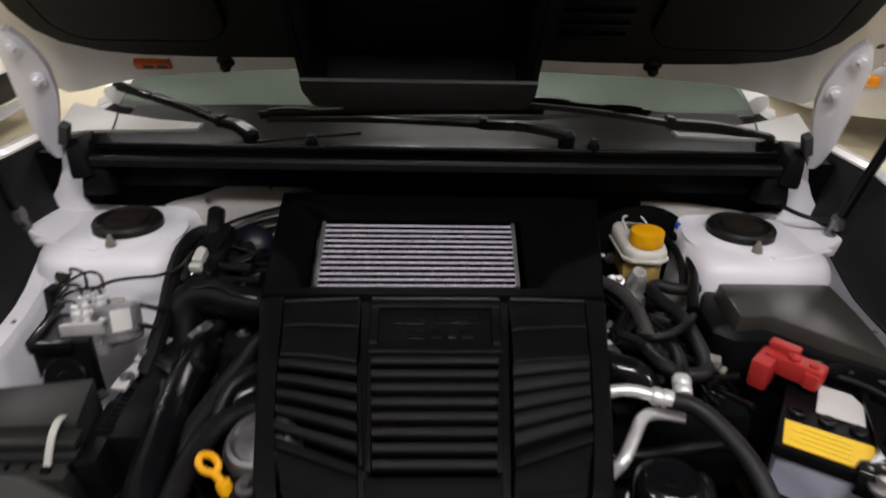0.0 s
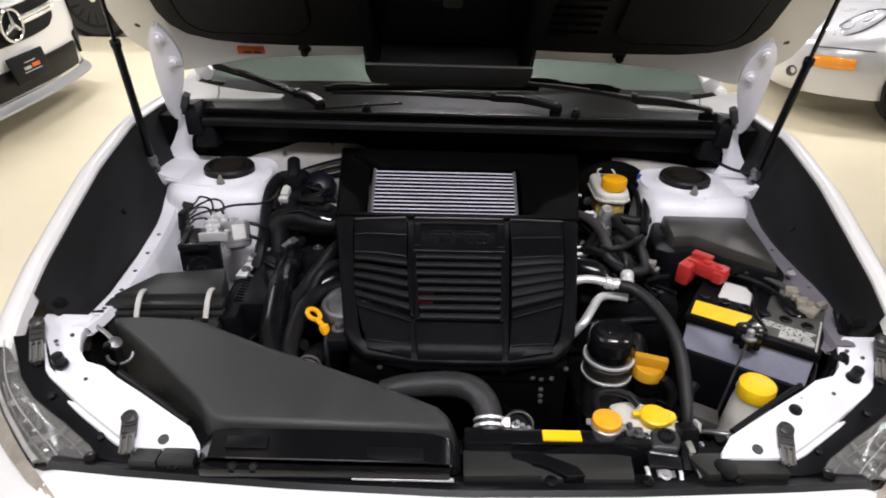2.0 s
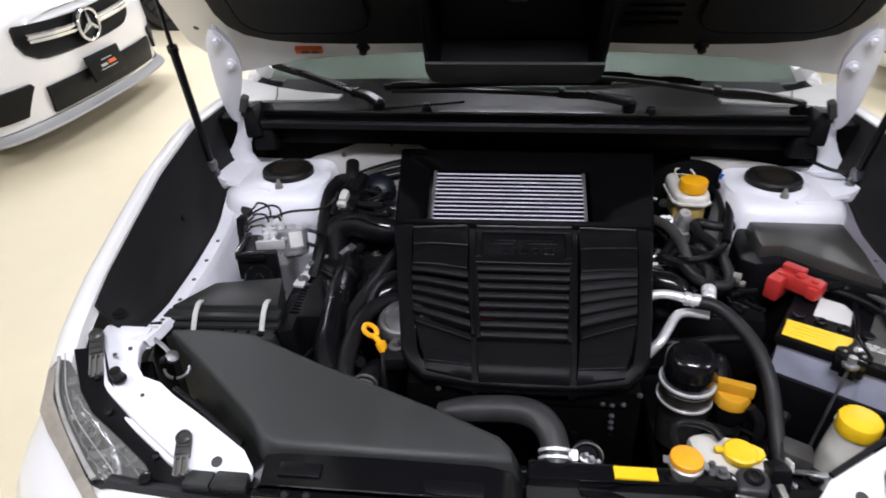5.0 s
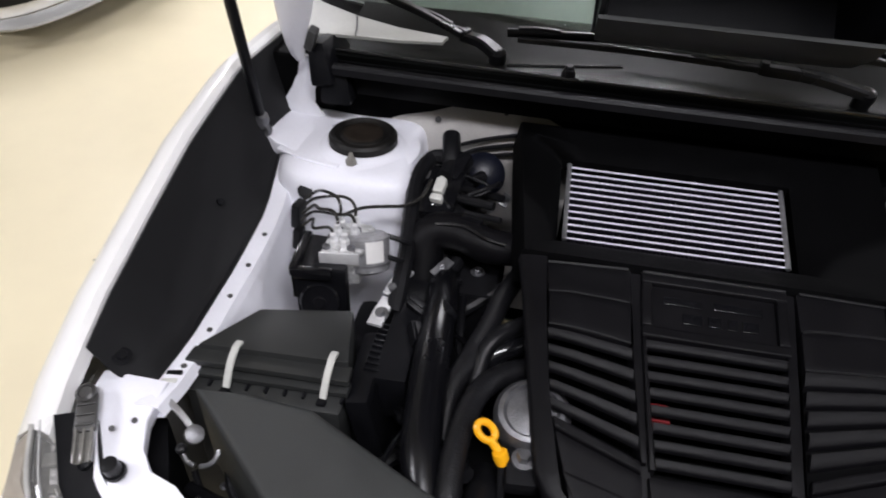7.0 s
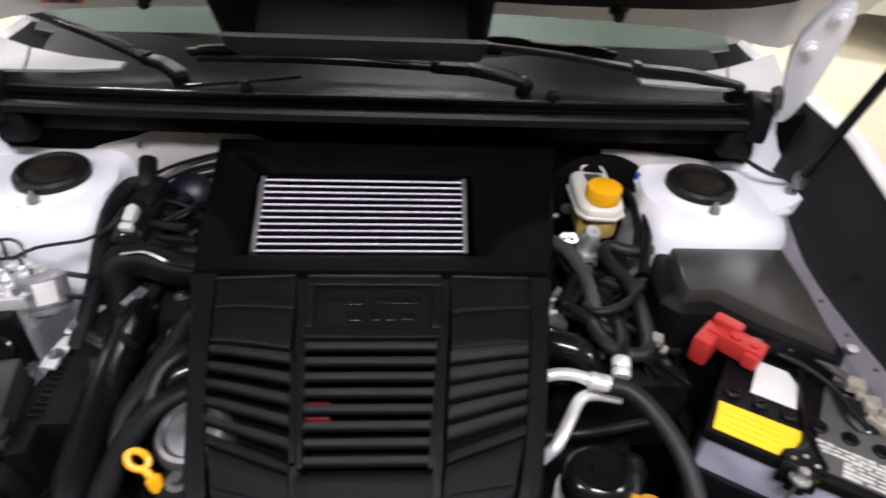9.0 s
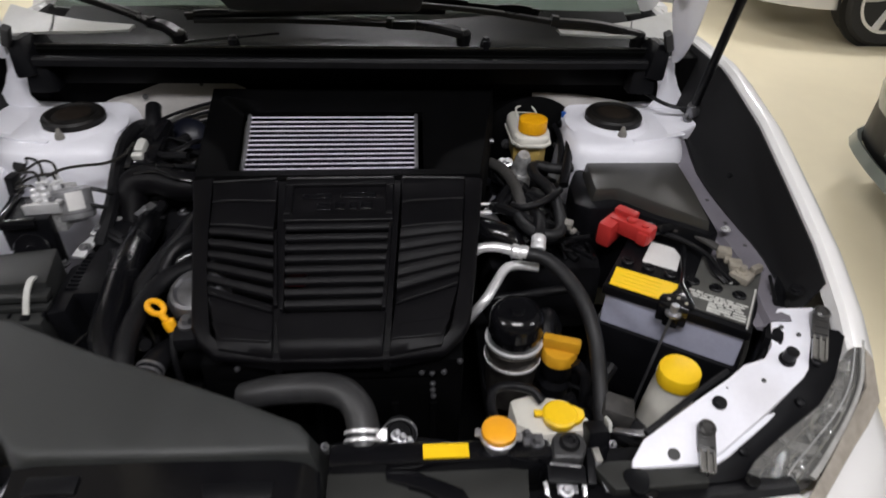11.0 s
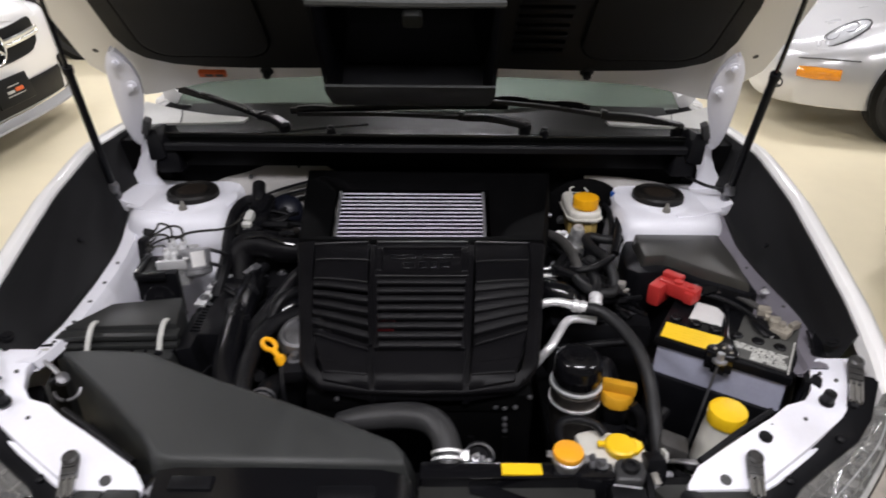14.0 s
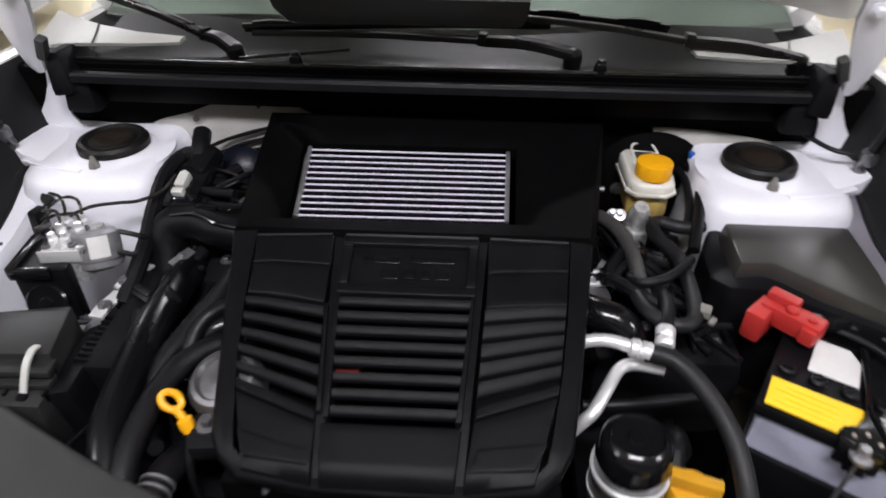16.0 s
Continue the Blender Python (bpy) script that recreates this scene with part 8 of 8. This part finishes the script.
def dark_disc(parent, at, side, r):
    bm = B()
    lathe(bm, [(r, 0), (r, 0.03), (r - 0.01, 0.03)], at, (0, side, 0), 40)
    part("wheel_arch", bm, BLACKOUT, parent, "dark wheel arch")


# silver sports car
M1 = place(2.25, 4.87, 180)
sil = thing("sports_car", (0, 0, 0), "silver sports car with round headlights and amber indicators", "car", "parked cars", M1)
st = smooth_stations([(0.0, 0.30, 0.30, 0.42, 0.46, 0.47), (0.03, 0.45, 0.22, 0.46, 0.52, 0.52), (0.10, 0.60, 0.19, 0.50, 0.57, 0.56), (0.22, 0.72, 0.18, 0.53, 0.595, 0.58), (0.42, 0.82, 0.18, 0.56, 0.655, 0.64), (0.62, 0.86, 0.18, 0.59, 0.715, 0.69), (0.95, 0.875, 0.18, 0.63, 0.79, 0.76), (1.35, 0.865, 0.20, 0.68, 0.82, 0.82), (1.62, 0.85, 0.20, 0.70, 0.88, 0.90),
                      (2.15, 0.85, 0.20, 0.72, 1.18, 1.26), (2.6, 0.86, 0.20, 0.74, 1.22, 1.31), (3.2, 0.89, 0.20, 0.76, 1.02, 1.12), (3.8, 0.87, 0.22, 0.74, 0.86, 0.88), (4.15, 0.76, 0.30, 0.66, 0.70, 0.70), (4.22, 0.6, 0.4, 0.6, 0.62, 0.62)])
bm = B()
shell(bm, st)
part("body", bm, SILVER, sil, "silver painted body", angle=60)
bm = B()
tube(bm, [(-0.035, y, 0.475) for y in (-0.4, 0, 0.4)] + [(-0.13, 0.62, 0.505), (-0.25, 0.742, 0.525), (-0.44, 0.832, 0.53)], 0.004, 6, 6)
part("panel_gap", bm, INK, sil)
windows(sil, st, 1.50, 2.12, 2.65, 3.25)
for s in (-1, 1):
    dark_disc(sil, (-0.90, s * 0.848, 0.325), s, 0.345)
    road_wheel(sil, (-0.90, s * 0.79, 0.31), s, 0.31, 5, BRIGHT, 0.215)
    dark_disc(sil, (-3.09, s * 0.87, 0.325), s, 0.345)
    road_wheel(sil, (-3.09, s * 0.80, 0.31), s, 0.31, 5, BRIGHT, 0.215)
    hc, ha, hb = Vector((-0.42, s * 0.60, 0.650)), Vector((-0.150, -s * 0.01, 0.075)), Vector((0.012, s * 0.088, -0.022))
    hn = Vector((0.45, s * 0.28, 0.85)).normalized()
    turn = [2 * math.pi * k / 32 for k in range(32)]
    bm = B()
    sheet(bm, [[hc + q * (math.cos(t) * ha + math.sin(t) * hb) + hn * h for t in turn] for q, h in ((1.0, -0.05), (1.0, 0.004), (0.92, 0.016), (0.7, 0.028), (0.35, 0.036), (0.02, 0.038))], 0, True)
    lamp = part("headlight", bm, LAMP_LENS, sil, "oval clear headlight")
    bm = B()
    tube(bm, [hc + 1.02 * (math.cos(t) * ha + math.sin(t) * hb) + hn * 0.007 for t in turn + turn[:1]], 0.0055, 6, 2)
    part("rim", bm, INK, lamp)
    for q, r in ((-0.45, 0.042), (0.25, 0.05)):
        bm = B()
        tube(bm, [hc + ha * q + hn * 0.034 + r * (math.cos(t) * ha.normalized() + math.sin(t) * hb.normalized()) for t in turn + turn[:1]], 0.003, 5, 1)
        part("lamp_ring", bm, DULL_STEEL, lamp)
    bm = B()
    tube(bm, [(-0.155, s * 0.655, 0.425), (-0.20, s * 0.702, 0.427), (-0.27, s * 0.752, 0.430), (-0.36, s * 0.797, 0.432)], lambda k: 0.042 - 0.006 * abs(2 * k - 1), 12, 4)
    part("indicator", bm, AMBER, sil, "amber wrap-round indicator")
    bm = B()
    lathe(bm, [(0.036, -0.06), (0.037, 0.008), (0.030, 0.010), (0.022, 0.002), (0, 0.0)], (-0.085, s * 0.569, 0.325), (0.75, s * 0.6, 0), 20, 1.0)
    part("duct_opening", bm, INK, sil, "dark round opening in the bumper")

# white hatchback with a chrome star-shaped emblem
M2 = place(-2.686, 3.78, -5.6)
hat = thing("hatchback", (0, 0, 0), "white hatchback with a dark grille and silver front lip", "car", "parked cars", M2)
st = smooth_stations([(0.0, 0.50, 0.22, 0.58, 0.70, 0.74), (0.03, 0.68, 0.19, 0.62, 0.74, 0.78), (0.12, 0.79, 0.18, 0.64, 0.78, 0.82), (0.30, 0.87, 0.18, 0.66, 0.84, 0.87), (0.6, 0.89, 0.18, 0.70, 0.90, 0.92), (1.1, 0.89, 0.20, 0.74, 0.97, 1.00), (1.4, 0.89, 0.20, 0.78, 1.03, 1.06), (1.95, 0.88, 0.20, 0.82, 1.33, 1.41), (2.6, 0.88, 0.2, 0.84, 1.36, 1.44), (3.4, 0.87, 0.2, 0.86, 1.32, 1.40), (3.95, 0.83, 0.24, 0.86, 1.05, 1.1), (4.25, 0.72, 0.3, 0.8, 0.9, 0.9)])
bm = B()
shell(bm, st)
part("body", bm, WHITE, hat, "white painted body", angle=60)
windows(hat, st, 1.42, 1.92, 3.35, 3.90)
NOSE = [(0, 0.016), (0.2, 0.014), (0.35, 0.006), (0.50, -0.010), (0.62, -0.030), (0.72, -0.058), (0.80, -0.105), (0.84, -0.155), (0.86, -0.22), (0.87, -0.30)]


def nose_band(bm, y0, y1, zs, out, n=14, thick=0.02):
    rows = []
    for z, o in zs:
        rows.append([(lerp_table(NOSE, abs(y)) + out + o, y, z + 0.0 * y) for y in [y0 + (y1 - y0) * i / n for i in range(n + 1)]])
    return sheet(bm, rows, thick)


bm = B()
nose_band(bm, -0.86, 0.86, [(0.75, -0.10), (0.73, -0.03), (0.70, 0.0), (0.58, 0.02), (0.46, 0.035), (0.38, 0.03), (0.30, 0.02), (0.20, 0.03)], 0.0, 30)
part("bumper", bm, WHITE, hat, "white front bumper")
bm = B()
rows = []
for f, z, half in ((0, 0.505, 0.34), (0.06, 0.508, 0.40), (0.3, 0.54, 0.47), (0.6, 0.60, 0.50), (0.9, 0.675, 0.49), (1, 0.692, 0.47)):
    rows.append([(lerp_table(NOSE, abs(y)) + 0.046 - 0.03 * f, y, z + 0.03 * (y / 0.5) ** 2) for y in [-half + 2 * half * i / 20 for i in range(21)]])
sheet(bm, rows, 0.02)
gr = part("grille", bm, BLACKOUT, hat, "black front grille")
for s in (-1, 1):
    bm = B()
    sheet(bm, [[(lerp_table(NOSE, abs(y)) + 0.075 - o, s * y, z + 0.03 * (y / 0.5) ** 2) for y in (0.08, 0.16, 0.24, 0.32, 0.40, 0.455)] for z, o in ((0.592, 0.012), (0.600, 0.0), (0.616, 0.0), (0.620, 0.012), (0.624, 0.012), (0.628, 0.0), (0.640, 0.0), (0.648, 0.012))], 0.006)
    part("grille_bar", bm, CHROME, hat, "silver double grille bar")
sc = Vector((0.098, 0, 0.617))
bm = B()
tube(bm, [sc + 0.090 * Vector((0, math.cos(t), math.sin(t))) for t in [k * math.pi / 16 for k in range(33)]], 0.010, 10, 2)
for k in range(3):
    t = math.pi / 2 + 2 * math.pi * k / 3
    tube(bm, [sc + Vector((0.006, 0, 0)), sc + 0.09 * Vector((0, math.cos(t), math.sin(t)))], lambda q: 0.018 - 0.012 * q, 6, 4)
part("emblem", bm, CHROME, hat, "round chrome emblem")
bm = B()
lathe(bm, [(0.092, -0.03), (0.092, 0.0), (0.088, 0.002), (0, 0.002)], sc + Vector((-0.01, 0, 0)), (1, 0, 0), 32)
part("emblem_base", bm, BLACKOUT, hat)
bm = B()
nose_band(bm, -0.42, 0.64, [(0.215, 0.0), (0.28, 0.006), (0.345, 0.004), (0.37, -0.004)], 0.045, 24)
part("lower_intake", bm, BLACKOUT, hat, "black lower air intake")
for s in (-1, 1):
    bm = B()
    rows = []
    for z, inner in ((0.255, 0.60), (0.30, 0.575), (0.36, 0.535), (0.40, 0.505), (0.418, 0.52)):
        inner = inner if s < 0 else inner + 0.17
        rows.append([(lerp_table(NOSE, y) + 0.05, s * y, z) for y in [inner + (0.83 - inner) * i / 8 for i in range(9)]])
    sheet(bm, rows, 0.02)
    part("side_intake", bm, BLACKOUT, hat, "black side air intake")
    bm = B()
    sheet(bm, [[(-0.04, s * 0.56, 0.655), (-0.10, s * 0.70, 0.672), (-0.28, s * 0.82, 0.71)], [(-0.06, s * 0.55, 0.735), (-0.15, s * 0.68, 0.775), (-0.36, s * 0.79, 0.80)]], 0.02)
    part("headlight", bm, LAMP_LENS, hat, "clear swept headlight")
    dark_disc(hat, (-0.86, s * 0.865, 0.34), s, 0.36)
    road_wheel(hat, (-0.86, s * 0.80, 0.325), s, 0.325, 10, DULL_STEEL)
    dark_disc(hat, (-3.5, s * 0.865, 0.34), s, 0.36)
    road_wheel(hat, (-3.5, s * 0.80, 0.325), s, 0.325, 10, DULL_STEEL)
bm = B()
rows = [[(lerp_table(NOSE, min(abs(y), 0.86)) + o, y, z) for y in [-0.87 + 1.74 * i / 40 for i in range(41)]] for o, z in ((0.02, 0.140), (0.075, 0.143), (0.096, 0.155), (0.090, 0.168), (0.06, 0.182), (0.045, 0.200))]
sheet(bm, rows, 0.008)
part("front_lip", bm, LIP_GREY, hat, "silver splitter lip")
bm = B()
box(bm, (0.094, 0.05, 0.365), (0.016, 0.32, 0.16), 0.006, (0, -12, 0))
pl = part("licence_plate", bm, BLACKOUT, hat, "dark dealer plate with an orange and white mark")
for y, z, w, h, m in ((0.10, 0.366, 0.07, 0.022, ORANGE_TAG), (0.02, 0.362, 0.06, 0.016, PRINT_GREY), (0.06, 0.394, 0.10, 0.006, PRINT_GREY), (0.06, 0.340, 0.16, 0.005, PRINT_GREY)):
    bm = B()
    box(bm, (0.1015 - 0.2 * (z - 0.37), y, z), (0.003, w, h), 0.0, (0, -12, 0))
    part("plate_mark", bm, m, pl)

# dark car behind it, with black multi-spoke wheels
M3 = place(-2.34, 6.82, 0)
dk = thing("dark_car", (0, 0, 0), "dark parked car on black many-spoked wheels", "car", "parked cars", M3)
st = smooth_stations([(0.0, 0.50, 0.22, 0.58, 0.70, 0.74), (0.12, 0.79, 0.18, 0.64, 0.78, 0.82), (0.30, 0.87, 0.18, 0.66, 0.84, 0.87), (1.1, 0.89, 0.20, 0.74, 0.97, 1.00), (1.4, 0.89, 0.20, 0.78, 1.03, 1.06), (1.95, 0.88, 0.20, 0.82, 1.33, 1.41), (2.6, 0.88, 0.2, 0.84, 1.36, 1.44), (3.4, 0.87, 0.2, 0.86, 1.32, 1.40), (3.95, 0.83, 0.24, 0.86, 1.05, 1.1), (4.25, 0.72, 0.3, 0.8, 0.9, 0.9)])
bm = B()
shell(bm, st)
part("body", bm, DARK_PAINT, dk, "dark painted body", angle=60)
windows(dk, st, 1.42, 1.92, 3.35, 3.90)
for back in (0.86, 3.5):
    for s in (-1, 1):
        dark_disc(dk, (-back, s * 0.865, 0.34), s, 0.365)
        road_wheel(dk, (-back, s * 0.80, 0.335), s, 0.335, 16, GLOSS_BLACK, 0.245)

# grey-green car whose bumper corner shows beyond the fender
M4 = place(2.02, 1.72, 180)
gy = thing("grey_car", (0, 0, 0), "grey-green parked car with a dark bumper opening", "car", "parked cars", M4)
bm = B()
shell(bm, st)
part("body", bm, GREY_PAINT, gy, "grey-green painted body", angle=60)
windows(gy, st, 1.42, 1.92, 3.35, 3.90)
bm = B()
nose_band(bm, -0.86, 0.86, [(0.62, -0.06), (0.56, 0.0), (0.44, 0.02), (0.36, 0.0)], 0.0, 24)
part("bumper", bm, GREY_PAINT, gy)
bm = B()
nose_band(bm, -0.86, 0.86, [(0.15, 0.0), (0.18, 0.05), (0.22, 0.03)], 0.0, 24)
part("bumper_lip", bm, GREY_PAINT, gy)
bm = B()
nose_band(bm, -0.80, 0.80, [(0.20, 0.0), (0.38, 0.0)], 0.0, 24)
part("lower_intake", bm, BLACKOUT, gy, "black lower air intake")
for back in (0.86, 3.5):
    for s in (-1, 1):
        dark_disc(gy, (-back, s * 0.865, 0.34), s, 0.365)
        road_wheel(gy, (-back, s * 0.80, 0.335), s, 0.335, 10, DULL_STEEL)

# tyre scuffs on the showroom floor
SCUFF = mat("tyre_scuff", (0.30, 0.27, 0.20), 0.6, vary=0.3, scale=30, bump=0.0)
rng = random.Random(8)
bm = B()
for k in range(7):
    a = Vector((-1.66 + 0.012 * k, 1.735 + rng.uniform(-0.01, 0.03), 0.0012))
    d = Vector((0.06 + rng.uniform(-0.01, 0.03), 0.085 + rng.uniform(-0.02, 0.02), 0))
    w = Vector((0.0025, -0.002, 0))
    sheet(bm, [[a - w, a + w], [a + d * 0.5 - w * 1.4, a + d * 0.5 + w * 1.4], [a + d - w * 0.5, a + d + w * 0.5]], 0)
setting("floor_mark", bm, SCUFF, "dark tyre scuff on the cream floor", "floor mark")
